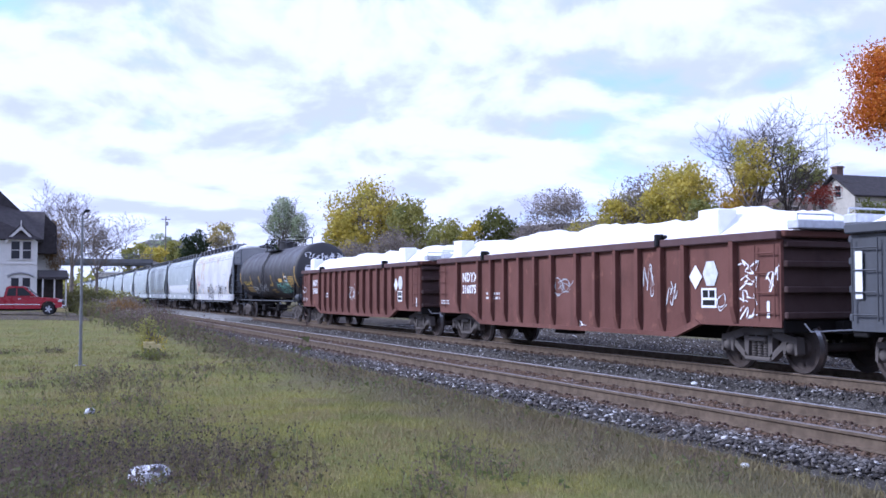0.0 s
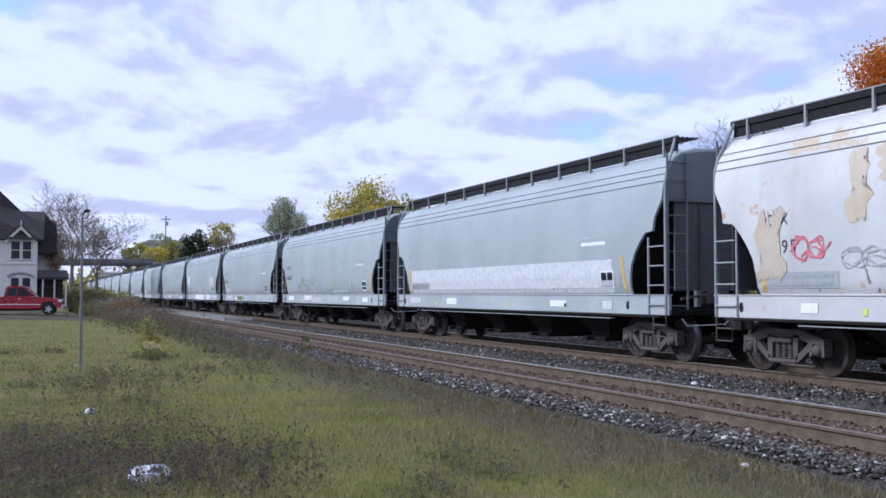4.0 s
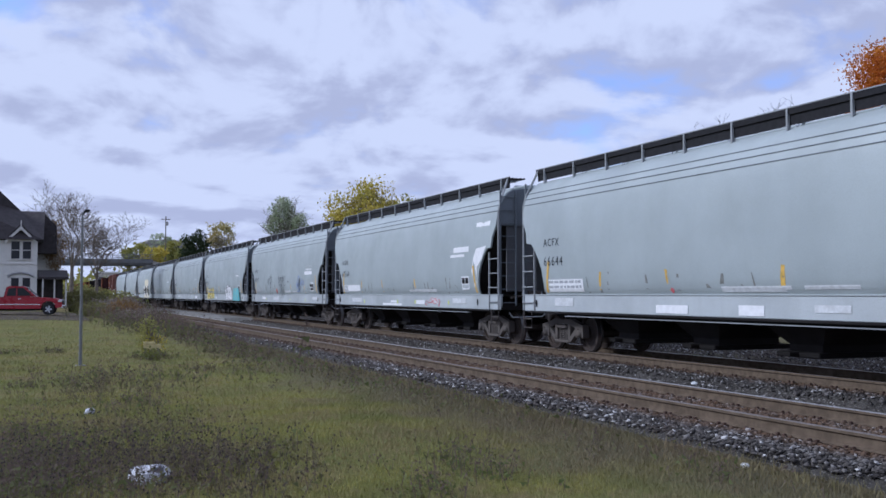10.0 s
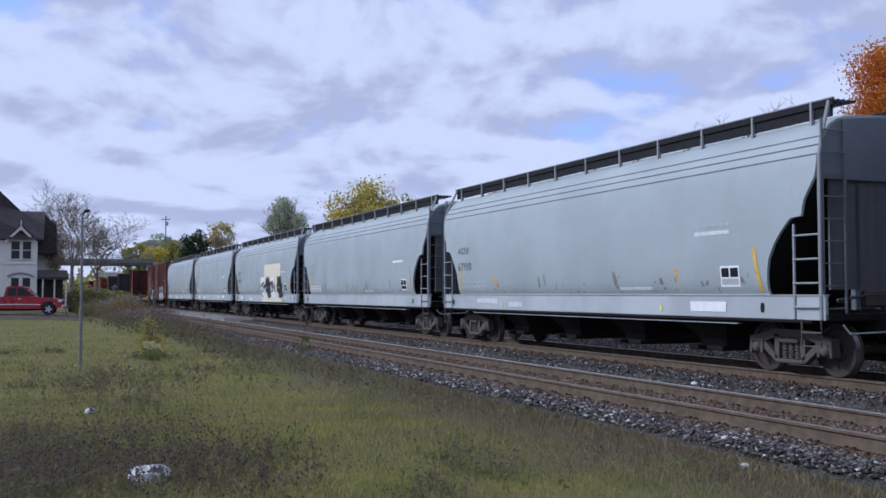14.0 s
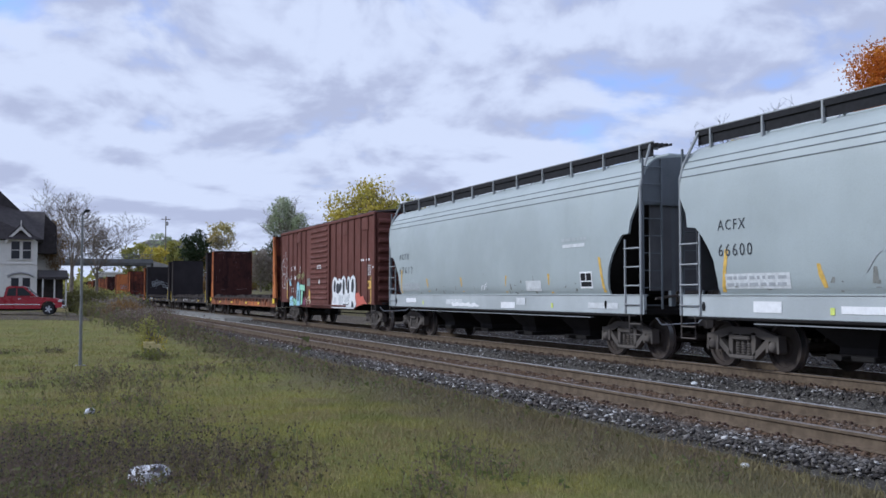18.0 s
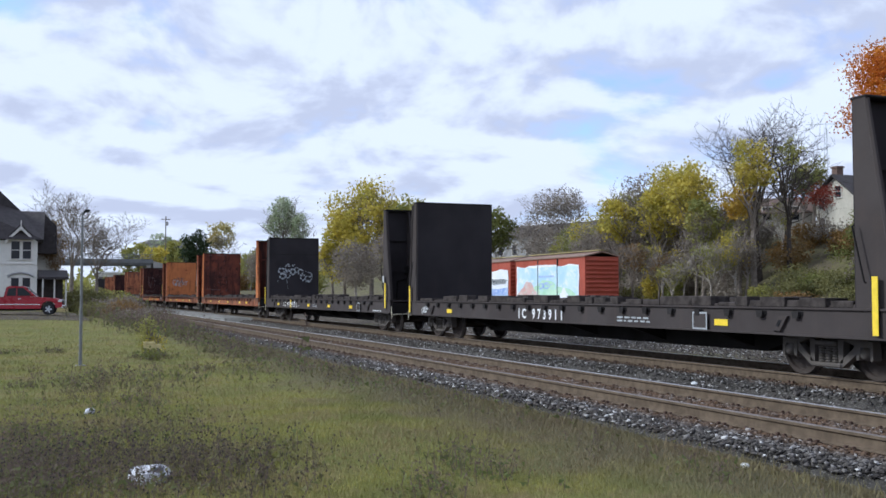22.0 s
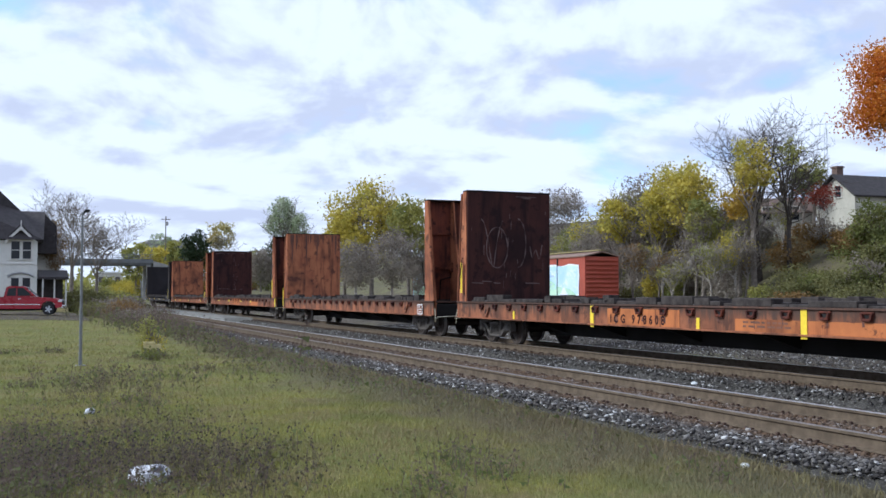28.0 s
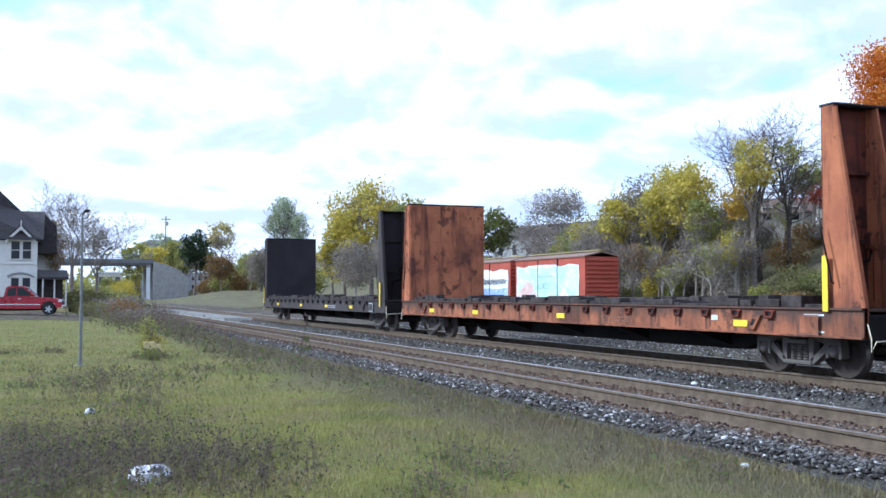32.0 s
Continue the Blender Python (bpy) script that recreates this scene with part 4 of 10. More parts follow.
def side_grid(x0, x1, z0, z1, face, lift=0.006, rag=0.0, seed=0, nx=1, nz=4):
    """A rectangle of paint that follows the side's curve, with a ragged edge if asked."""
    rnd = random.Random(seed)
    nx = max(nx, 14) if rag else nx
    g = Geo()
    tops = [z1 - rag * rnd.random() * (1.6 if i % 3 else 0.5) for i in range(nx + 1)]
    bots = [z0 + rag * rnd.random() * 0.5 for i in range(nx + 1)]
    rows = []
    for k in range(nz + 1):
        u = k / nz
        row = []
        for i in range(nx + 1):
            x = x0 + (x1 - x0) * i / nx
            z = bots[i] + (tops[i] - bots[i]) * u
            if rag and i in (0, nx):
                x += (rag * (rnd.random() - 0.5))
            row.append((x, -(face(z) + lift), z))
        rows.append(row)
    w = nx + 1
    g.add([p for r in rows for p in r], [(k * w + i, k * w + i + 1, k * w + w + i + 1, k * w + w + i) for k in range(nz) for i in range(nx)])
    return g


def side_text(text, x, z, size, face, lift=0.008, space=1.12, bold=0.0):
    vs, fs = letters(text, size, space, bold)
    return Geo().add([(x + a, -(face(z + b) + lift), z + b) for a, b, _ in vs], fs)


def stroke(pts, width, face, lift=0.009):
    """A ribbon of spray paint along (x, z) points."""
    vs, fs = [], []
    for i, (x, z) in enumerate(pts):
        a, b = pts[max(i - 1, 0)], pts[min(i + 1, len(pts) - 1)]
        d = math.hypot(b[0] - a[0], b[1] - a[1]) or 1
        nx, nz = -(b[1] - a[1]) / d * width / 2, (b[0] - a[0]) / d * width / 2
        w = 0.7 + 0.5 * math.sin(i * 0.9)
        for s in (1, -1):
            zz = z + s * nz * w
            vs.append((x + s * nx * w, -(face(zz) + lift + 0.0006 * (i % 5)), zz))
    for i in range(len(pts) - 1):
        fs.append((2 * i, 2 * i + 1, 2 * i + 3, 2 * i + 2))
    return vs, fs


def smooth_path(keys, n=6):
    out = []
    for i in range(len(keys) - 1):
        p0, p1, p2, p3 = keys[max(i - 1, 0)], keys[i], keys[i + 1], keys[min(i + 2, len(keys) - 1)]
        for k in range(n):
            t = k / n
            out.append(tuple(0.5 * (2 * p1[a] + (p2[a] - p0[a]) * t + (2 * p0[a] - 5 * p1[a] + 4 * p2[a] - p3[a]) * t * t + (3 * p1[a] - p0[a] - 3 * p2[a] + p3[a]) * t ** 3) for a in (0, 1)))
    return out + [keys[-1]]


def scrawl(x0, x1, z0, z1, glyphs, width, face, seed, lift=0.009):
    """Tangled spray-can loops: no letters, only overlapping strokes."""
    rnd = random.Random(seed)
    g = Geo()
    w, h = (x1 - x0) / glyphs, z1 - z0
    for k in range(glyphs):
        cx, cz = x0 + (k + 0.5) * w, z0 + h * rnd.uniform(0.42, 0.58)
        a, n = rnd.uniform(0, 6.28), rnd.randint(7, 11)
        spin = rnd.choice((-1, 1)) * rnd.uniform(1.2, 1.75)
        keys = []
        for j in range(n):
            r = rnd.uniform(0.45, 1.0)
            x = cx + 0.85 * w * r * math.cos(a) + w * 0.35 * (j / n - 0.5)
            keys.append((min(x1, max(x0, x)), min(z1, max(z0, cz + 0.5 * h * r * math.sin(a)))))
            a += spin
        g.add(*stroke(smooth_path(keys), width, face, lift))
        if k % 2:
            g.add(*stroke(smooth_path([(cx - w, cz - 0.2 * h), (cx - 0.2 * w, cz + 0.1 * h), (cx + w * 0.5, cz - 0.05 * h), (cx + w, cz + 0.25 * h)]), width * 0.8, face, lift + 0.002))
    return g


def tag(x0, x1, z0, z1, strokes, width, face, seed, lift=0.009):
    """A hurried tag: steep zigzag strokes with barbs, no letters."""
    rnd = random.Random(seed)
    g = Geo()
    keys, w = [], (x1 - x0) / strokes
    for k in range(strokes):
        x = x0 + (k + 0.5) * w
        lo, hi = z0 + (z1 - z0) * rnd.random() ** 1.5 * 0.6, z1 - (z1 - z0) * rnd.random() ** 1.5 * 0.6
        a, b = (x + w * rnd.uniform(-1.1, 0.6), lo), (x + w * rnd.uniform(-0.5, 1.2), hi)
        keys += [a, b] if k % 2 == 0 else [b, a]
    g.add(*stroke(smooth_path(keys, 4), width, face, lift))
    for k in range(max(2, strokes // 2)):
        x, z = rnd.uniform(x0, x1), rnd.uniform(z0 + 0.3 * (z1 - z0), z1)
        dx, dz = rnd.uniform(0.5, 1.3) * w, rnd.uniform(-0.25, 0.25) * (z1 - z0)
        g.add(*stroke(smooth_path([(x - dx, z - dz), (x - 0.1 * dx, z + 0.2 * dz), (x + dx, z + dz)], 4), width * 0.8, face, lift + 0.002 + 0.001 * k))
    return g


def blob(x0, x1, z0, z1, face, seed, lift=0.007, lumps=5):
    """A filled, swelling shape of paint, such as a throw-up's body."""
    rnd = random.Random(seed)
    n, top, bot = 40, [], []
    ph = rnd.random() * 6
    for i in range(n + 1):
        u = i / n
        env = min(1, 7 * u, 7 * (1 - u)) ** 0.5
        hump = 0.80 + 0.20 * abs(math.sin(ph + u * math.pi * lumps))
        top.append((x0 + u * (x1 - x0), z0 + (z1 - z0) * (0.5 + 0.5 * env * hump)))
        bot.append((x0 + u * (x1 - x0), z0 + (z1 - z0) * (0.5 - 0.5 * env * (0.86 + 0.14 * abs(math.cos(ph + u * math.pi * lumps))))))
    g = Geo()
    rows = [bot] + [[(a[0], b[1] + (a[1] - b[1]) * k / 3) for a, b in zip(top, bot)] for k in (1, 2, 3)]
    w = n + 1
    g.add([(x, -(face(z) + lift), z) for r in rows for x, z in r], [(k * w + i, k * w + i + 1, k * w + w + i + 1, k * w + w + i) for k in range(3) for i in range(n)])
    return g, top + bot[::-1] + [top[0]]


def bars(x0, x1, z0, z1, rows, face, seed, lift=0.006):
    """Small stencilled lines that cannot be read: broken bars."""
    rnd = random.Random(seed)
    polys = []
    h = (z1 - z0) / rows
    for k in range(rows):
        x = x0
        while x < x1 - 0.05:
            w = rnd.uniform(0.06, 0.26)
            e = min(x + w, x1)
            polys.append([(x, z0 + k * h + 0.25 * h), (e, z0 + k * h + 0.25 * h), (e, z0 + k * h + 0.75 * h), (x, z0 + k * h + 0.75 * h)])
            x = e + rnd.uniform(0.03, 0.08)
    return side_shape(polys, face, lift)


# ---- covered hopper ----
HOP_HALF = 8.32
HOP_SIDE = [(1.40, 1.50), (1.55, 1.565), (1.85, 1.60), (2.30, 1.615), (2.80, 1.61), (3.30, 1.585), (3.75, 1.53), (3.95, 1.465), (4.12, 1.375), (4.28, 1.24), (4.38, 1.08)]


def hop_face(z):
    if z < 1.40:
        return 1.512
    for (a, ya), (b, yb) in zip(HOP_SIDE, HOP_SIDE[1:]):
        if z <= b:
            return ya + (yb - ya) * (z - a) / (b - a)
    return 1.08


def hop_end(z):
    """How far the side sheet stops short of the car's end at height z."""
    keys = [(1.40, 1.22), (1.75, 1.20), (2.05, 1.13), (2.35, 0.95), (2.62, 0.70), (2.72, 0.56), (2.74, 0.30), (3.0, 0.26), (3.36, 0.02), (3.5, 0.0), (4.5, 0.0)]
    for (a, ea), (b, eb) in zip(keys, keys[1:]):
        if z <= b:
            return ea + (eb - ea) * max(0, z - a) / (b - a)
    return 0.0


def build_hopper(paint, label):
    car = thing("covered_hopper", label, "hopper car", "covered hoppers of the train")
    zs = [1.40, 1.47, 1.55, 1.7, 1.85, 2.05, 2.3, 2.5, 2.66, 2.72, 2.745, 2.9, 3.02, 3.2, 3.37, 3.55, 3.75, 3.85, 3.95, 4.04, 4.12, 4.2, 4.28, 4.38]
    end = HOP_HALF - 0.12
    for s in (-1, 1):
        rows = []
        for z in zs:
            xe = end - hop_end(z)
            xs = [-xe, -6.2, -4, -2, 0, 2, 4, 6.2, xe]
            rows.append([(x, s * hop_face(z), z) for x in xs])
        part("side_sheet", Geo().sheet(rows, lambda p: (p[0], p[1] - s * 0.05, p[2] - 0.01)), paint, car, smooth=True)
        paint2 = M["sill"] if paint != M["hopper_white"] else paint
        part("side_sill", Geo().box(-HOP_HALF, HOP_HALF, *sorted((s * 1.43, s * 1.51)), 0.985, 1.395, 0.012), paint2, car)
        part("sill_cap", Geo().box(-HOP_HALF, HOP_HALF, *sorted((s * 1.40, s * 1.53)), 1.395, 1.415, 0.006), paint2, car)
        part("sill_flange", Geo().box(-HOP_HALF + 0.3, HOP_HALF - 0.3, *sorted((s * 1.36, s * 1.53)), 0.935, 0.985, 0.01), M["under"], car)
        # near-black strip draws the shadow line between sill and lower lip
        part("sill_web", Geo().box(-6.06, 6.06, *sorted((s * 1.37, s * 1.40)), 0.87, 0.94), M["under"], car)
        part("lower_lip", Geo().box(-6.06, 6.06, *sorted((s * 1.37, s * 1.50)), 0.876, 0.894), M["ladder"], car, "thin pale lip below the sill")
        for z in (3.76, 3.92, 4.07):
            y = s * hop_face(z)
            part("seam", Geo().box(-end, end, min(y, y + s * 0.012), max(y, y + s * 0.012), z - 0.009, z + 0.009), M["hopper_end"], car)
        # walkway beside the hatches
        y0, y1 = sorted((s * 0.66, s * 1.16))
        g = Geo()
        for k in range(5):
            yy = y0 + k * (y1 - y0 - 0.04) / 4
            g.box(-end, end, yy, yy + 0.035, 4.67, 4.715)
        for k in range(34):
            x = -end + 0.2 + k * (2 * end - 0.4) / 33
            g.box(x - 0.012, x + 0.012, y0, y1, 4.675, 4.708)
        g.box(-end, end, min(s * 1.15, s * 1.17), max(s * 1.15, s * 1.17), 4.61, 4.72)
        part("running_board", g, M["grate"], car, "dark open-grate roof walkway")
        # added dark strip stands for the shade between walkway and roof
        part("toe_board", Geo().box(-end + 0.05, end - 0.05, *sorted((s * 1.115, s * 1.135)), 4.42, 4.70), M["grate"], car, "dark strip for the shade beneath the walkway")
        part("walkway_edge", Geo().box(-end, end, *sorted((s * 1.13, s * 1.175)), 4.722, 4.742), M["ladder"], car, "pale edge of the walkway")
        for k in range(11):
            x = -end + 0.5 + k * (2 * end - 1.0) / 10
            g = Geo().prism([(s * 1.19, 4.72), (s * 1.19, 4.30), (s * 1.12, 4.34), (s * 1.10, 4.60), (s * 0.70, 4.64), (s * 0.70, 4.68)], "x", x - 0.022, x + 0.022)
            part("bracket", g, M["ladder"], car)
    rows = []
    for z, y in [(4.38, -1.08), (4.44, -0.8), (4.48, -0.4), (4.49, 0), (4.48, 0.4), (4.44, 0.8), (4.38, 1.08)]:
        rows.append([(x, y, z) for x in (-end, -4, 0, 4, end)])
    part("roof", Geo().sheet(rows, lambda p: (p[0], p[1], p[2] - 0.05)), paint, car, smooth=True)
    g = Geo().box(-end + 0.6, end - 0.6, -0.36, 0.36, 4.49, 4.60, 0.03)
    part("hatch_trough", g, paint, car)
    for k in range(8):
        x = -7 + k * 2.0
        part("hatch_clamp", Geo().box(x - 0.04, x + 0.04, -0.42, 0.42, 4.60, 4.64, 0.01).tube([(x, -0.42, 4.60), (x, -0.48, 4.52)], 0.02, 5), M["galv"], car)
    for s in (-1, 1):
        ex = s * end
        prof = [(-hop_face(z), z) for z in (3.36, 3.6, 3.75, 3.95, 4.12, 4.28, 4.38)] + [(0, 4.48)] + [(hop_face(z), z) for z in (4.38, 4.28, 4.12, 3.95, 3.75, 3.6, 3.36)]
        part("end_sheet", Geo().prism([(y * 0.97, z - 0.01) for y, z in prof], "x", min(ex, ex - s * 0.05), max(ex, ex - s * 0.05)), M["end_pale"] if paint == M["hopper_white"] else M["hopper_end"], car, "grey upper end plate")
        part("slope_sheet", Geo().prism([(s * (end - 0.03), 3.42), (s * (end - 0.10), 3.42), (s * 6.3, 1.42), (s * 6.4, 1.42), (s * 6.5, 1.42)], "y", -1.5, 1.5), M["slope"], car, "near-black sloping end floor")
        part("end_plate", Geo().box(*sorted((s * (end - 0.10), s * (end - 0.06))), -1.22, 1.22, 1.5, 3.44), M["end_slope"], car, "dark grey lower end plate")
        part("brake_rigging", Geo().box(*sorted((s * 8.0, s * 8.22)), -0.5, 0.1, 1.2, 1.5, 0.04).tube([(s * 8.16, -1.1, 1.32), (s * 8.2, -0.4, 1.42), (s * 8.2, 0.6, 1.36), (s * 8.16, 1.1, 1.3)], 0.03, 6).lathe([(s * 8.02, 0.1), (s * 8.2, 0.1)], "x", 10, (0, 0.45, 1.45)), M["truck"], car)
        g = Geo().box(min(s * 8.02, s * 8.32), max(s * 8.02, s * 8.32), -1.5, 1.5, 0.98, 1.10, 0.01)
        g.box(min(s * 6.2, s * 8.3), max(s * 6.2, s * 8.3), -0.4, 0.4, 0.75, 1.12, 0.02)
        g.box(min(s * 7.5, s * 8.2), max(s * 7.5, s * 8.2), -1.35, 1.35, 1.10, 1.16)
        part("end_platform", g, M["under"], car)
        for y in (-0.62, 0.62):
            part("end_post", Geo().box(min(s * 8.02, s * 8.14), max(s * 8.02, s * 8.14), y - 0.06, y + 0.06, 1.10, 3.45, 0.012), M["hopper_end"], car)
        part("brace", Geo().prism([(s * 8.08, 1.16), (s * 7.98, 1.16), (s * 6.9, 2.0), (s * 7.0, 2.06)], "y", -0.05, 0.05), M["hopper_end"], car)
        for t in (-1, 1):
            # corner post from sill to roof, and the short side ladder beside it
            y = t * 1.52
            g = Geo().tube([(s * 8.24, y, 1.0), (s * 8.24, y, 3.75), (s * 8.22, t * 1.44, 4.05), (s * 8.10, t * 1.16, 4.68)], 0.034, 6)
            part("corner_post", g, M["ladder"], car)
            part("side_ladder", LADDER_SIDE if t < 0 else LADDER_SIDE_FAR, None, car, at=Matrix.Translation((s * 8.24 if s < 0 else s * 8.24 - 0.62, y, 0)))
            part("end_ladder", LADDER_END, None, car, at=Matrix.Translation((s * 8.24, min(t * 1.46, t * 0.98) if s > 0 else max(t * 1.46, t * 0.98), 0)) @ pose(0, 0, 0, 0, 0, 90 if s > 0 else -90))
            part("step", STEP, None, car, at=Matrix.Translation((s * 8.24 if s < 0 else s * 8.24 - 0.46, y, 0)))
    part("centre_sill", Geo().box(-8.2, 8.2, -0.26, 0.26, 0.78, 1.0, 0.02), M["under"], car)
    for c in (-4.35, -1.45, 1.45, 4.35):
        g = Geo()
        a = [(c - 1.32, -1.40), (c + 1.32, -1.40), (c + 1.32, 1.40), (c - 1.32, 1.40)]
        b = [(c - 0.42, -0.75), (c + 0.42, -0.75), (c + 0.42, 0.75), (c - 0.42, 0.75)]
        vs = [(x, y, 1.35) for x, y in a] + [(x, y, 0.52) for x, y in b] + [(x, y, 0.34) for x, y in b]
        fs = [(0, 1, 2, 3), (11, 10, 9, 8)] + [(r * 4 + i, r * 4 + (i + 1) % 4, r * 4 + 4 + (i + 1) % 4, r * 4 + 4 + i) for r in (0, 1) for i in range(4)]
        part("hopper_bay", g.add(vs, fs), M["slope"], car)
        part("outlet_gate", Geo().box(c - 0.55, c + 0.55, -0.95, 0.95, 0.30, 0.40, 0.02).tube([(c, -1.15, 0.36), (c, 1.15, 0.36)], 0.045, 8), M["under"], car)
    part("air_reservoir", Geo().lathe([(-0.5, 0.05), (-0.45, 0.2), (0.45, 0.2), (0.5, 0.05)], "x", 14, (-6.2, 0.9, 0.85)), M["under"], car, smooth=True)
    part("brake_wheel", Geo().lathe([(8.30, 0.25), (8.33, 0.28), (8.36, 0.25), (8.33, 0.23)], "x", 18, (0, 0.9, 2.35)).box(8.2, 8.33, 0.87, 0.93, 2.1, 2.6), M["sill"], car)
    add_trucks(car, 6.95)
    add_ends(car, 8.45)
    return car


LADDER_SIDE = ladder_mesh(0.62, 1.0, 2.62, 4, name="side_ladder", mat=M["ladder"])
LADDER_SIDE_FAR = ladder_mesh(0.62, 1.0, 2.62, 4, name="side_ladder")
LADDER_END = ladder_mesh(0.48, 1.0, 4.35, 9, 0.013, name="end_ladder", mat=M["hopper_end"])
STEP = Geo().tube([(0, 0, 1.0), (0, 0, 0.55), (0.46, 0, 0.55), (0.46, 0, 1.0)], 0.02, 5).tube([(0, 0, 0.78), (0.46, 0, 0.78)], 0.016, 5).mesh("step", M["truck"])


def hopper_marks(car, number, seed):
    """Lettering, data panels, reflectors and patches of one hopper."""
    rnd = random.Random(seed)
    f = hop_face
    if number:
        part("reporting_mark", side_text("ACFX", -6.93, 2.62, 0.28, f, 0.008, 1.6 if number == "67617" else 1.2), M["ink"], car, "dark stencilled letters")
        part("car_number", side_text(number, -6.92, 2.13, 0.33, f, 0.008, 1.75 if number == "67617" else 1.25), M["ink"], car, "dark stencilled number")
    else:
        part("reporting_mark", bars(-6.88, -6.0, 2.2, 2.85, 2, f, seed), M["grey_mark"], car, "faded lettering")
    part("data_panel", side_grid(-6.75, -5.0, 1.52, 1.80, f), M["faint"] if seed % 2 else M["sill"], car)
    part("data_stencil", bars(-6.7, -5.05, 1.54, 1.78, 2, f, seed + 1, 0.009), M["grey_mark"], car)
    part("dimension_stencil", bars(4.9, 6.1, 2.66, 2.80, 1, f, seed + 2), M["sill"], car)
    part("white_bar", side_grid(4.95, 6.02, 2.54, 2.62, f, 0.007), M["white"] if seed % 2 else M["faint"], car)
    lx = 5.68 + 0.12 * rnd.random()
    part("test_stencil", side_grid(lx, lx + 0.56, 1.56, 1.95, f), M["white"], car, "white-framed test panel")
    part("test_panel", side_grid(lx + 0.04, lx + 0.26, 1.74, 1.91, f, 0.010), M["black"], car)
    part("test_panel", side_grid(lx + 0.30, lx + 0.52, 1.74, 1.91, f, 0.010), M["black"], car)
    part("test_panel", side_grid(lx + 0.04, lx + 0.52, 1.60, 1.71, f, 0.010), M["black"] if seed % 3 else M["sill"], car)
    for x in (-4.2, -1.7, 1.65, 4.25):
        x += rnd.uniform(-0.25, 0.25)
        lean = 0.12 if rnd.random() < 0.75 else -0.05
        h, w = rnd.uniform(0.38, 0.5), rnd.uniform(0.10, 0.15)
        part("reflector", side_shape([[(x + 0.02, 1.93), (x + w - 0.02, 1.93), (x + w + 0.5 * lean, 1.93 - 0.5 * h), (x + w + lean, 1.93 - h), (x + lean + 0.02, 1.93 - h), (x + 0.4 * lean, 1.93 - 0.5 * h)]], f), M["ochre"] if rnd.random() < 0.75 else M["scuff"], car, "faded yellow reflector strip")
    for s in (-1, 1):
        z = [1.46 + 0.1 * k for k in range(9)]
        e = [s * (6.88 - 0.020 * k) for k in range(9)]
        polys = [[(e[i], z[i]), (e[i] - s * 0.10, z[i]), (e[i + 1] - s * 0.10, z[i + 1]), (e[i + 1], z[i + 1])] for i in range(8)]
        part("edge_stripe", side_shape(polys, f), M["ochre"], car, "yellow stripe beside the cut-out")
    dabs = Geo()
    for k in range(26):
        x, z, w, h = rnd.uniform(-6.6, 6.6), rnd.uniform(1.43, 1.62), rnd.uniform(0.03, 0.14), rnd.uniform(0.06, 0.42) * rnd.random() + 0.04
        lean = rnd.uniform(-0.06, 0.06)
        dabs.add(side_shape([[(x, z), (x + w, z), (x + w * 0.7 + lean, z + h), (x + w * 0.2 + lean, z + h)]], f, 0.004).v, [(0, 1, 2, 3)])
    part("scuff_marks", dabs, M["scuff"], car, "grey-brown scuffs along the sheet's foot")["kind"] = "stuff"
    for x in (-6.3, -3.2, 2.4, 5.2):
        if rnd.random() < 0.75:
            x += rnd.uniform(-0.8, 0.8)
            w = rnd.uniform(0.4, 1.5)
            z = rnd.uniform(1.08, 1.16)
            part("sill_patch", side_grid(x, x + w, z, z + rnd.uniform(0.12, 0.2), f, 0.008), M["white"] if rnd.random() < 0.35 else M["faint"], car)
    for x in (-4.6, 0.9, 4.1):
        if rnd.random() < 0.6:
            x += rnd.uniform(-0.6, 0.6)
            part("grease_mark", side_grid(x, x + 0.10, 1.08, 1.20, f, 0.008), M["lime"], car, "small lime-yellow dab")
    for x in (1.2, 2.6):
        if rnd.random() < 0.55:
            x += rnd.uniform(-0.5, 0.5)
            part("white_bar", side_grid(x, x + rnd.uniform(0.7, 1.3), 1.50, 1.57, f, 0.007), M["faint"], car)
    part("hand_hole", side_shape([[(6.75, 1.1), (6.82, 1.1), (6.84, 1.18), (6.82, 1.27), (6.75, 1.27), (6.73, 1.18)]], f, 0.008), M["black"], car)
    part("hand_hole", side_shape([[(-7.55, 1.1), (-7.48, 1.1), (-7.46, 1.18), (-7.48, 1.27), (-7.55, 1.27), (-7.57, 1.18)]], f, 0.008), M["black"], car)


def graffiti(car, g, material, label="spray-painted scrawl"):
    part("graffiti", g, material, car, label)


# where each coupling stands along the train at the start, front to rear
GAPS = [4.3, -13.32, -30.89, -48.88, -65.73, -83.8, -102.0, -120.0, -138.06, -156.1, -174.2, -192.27, -210.3, -228.36, -246.45, -264.35, -282.35, -300.2, -318.15, -336.05, -353.48,
        -377.1, -400.6, -424.18, -447.78, -471.4, -494.95, -518.45, -541.9, -565.3, -588.8]
TRAIN_Y = 13.535


def centre(k):
    return 0.5 * (GAPS[k] + GAPS[k + 1])


TRAIN = {}


def place(car, k):
    car.matrix_basis = Matrix.Translation((centre(k), TRAIN_Y, 0))
    TRAIN[k] = car


# ---- gondola ----
def gon_face(z):
    return 1.50


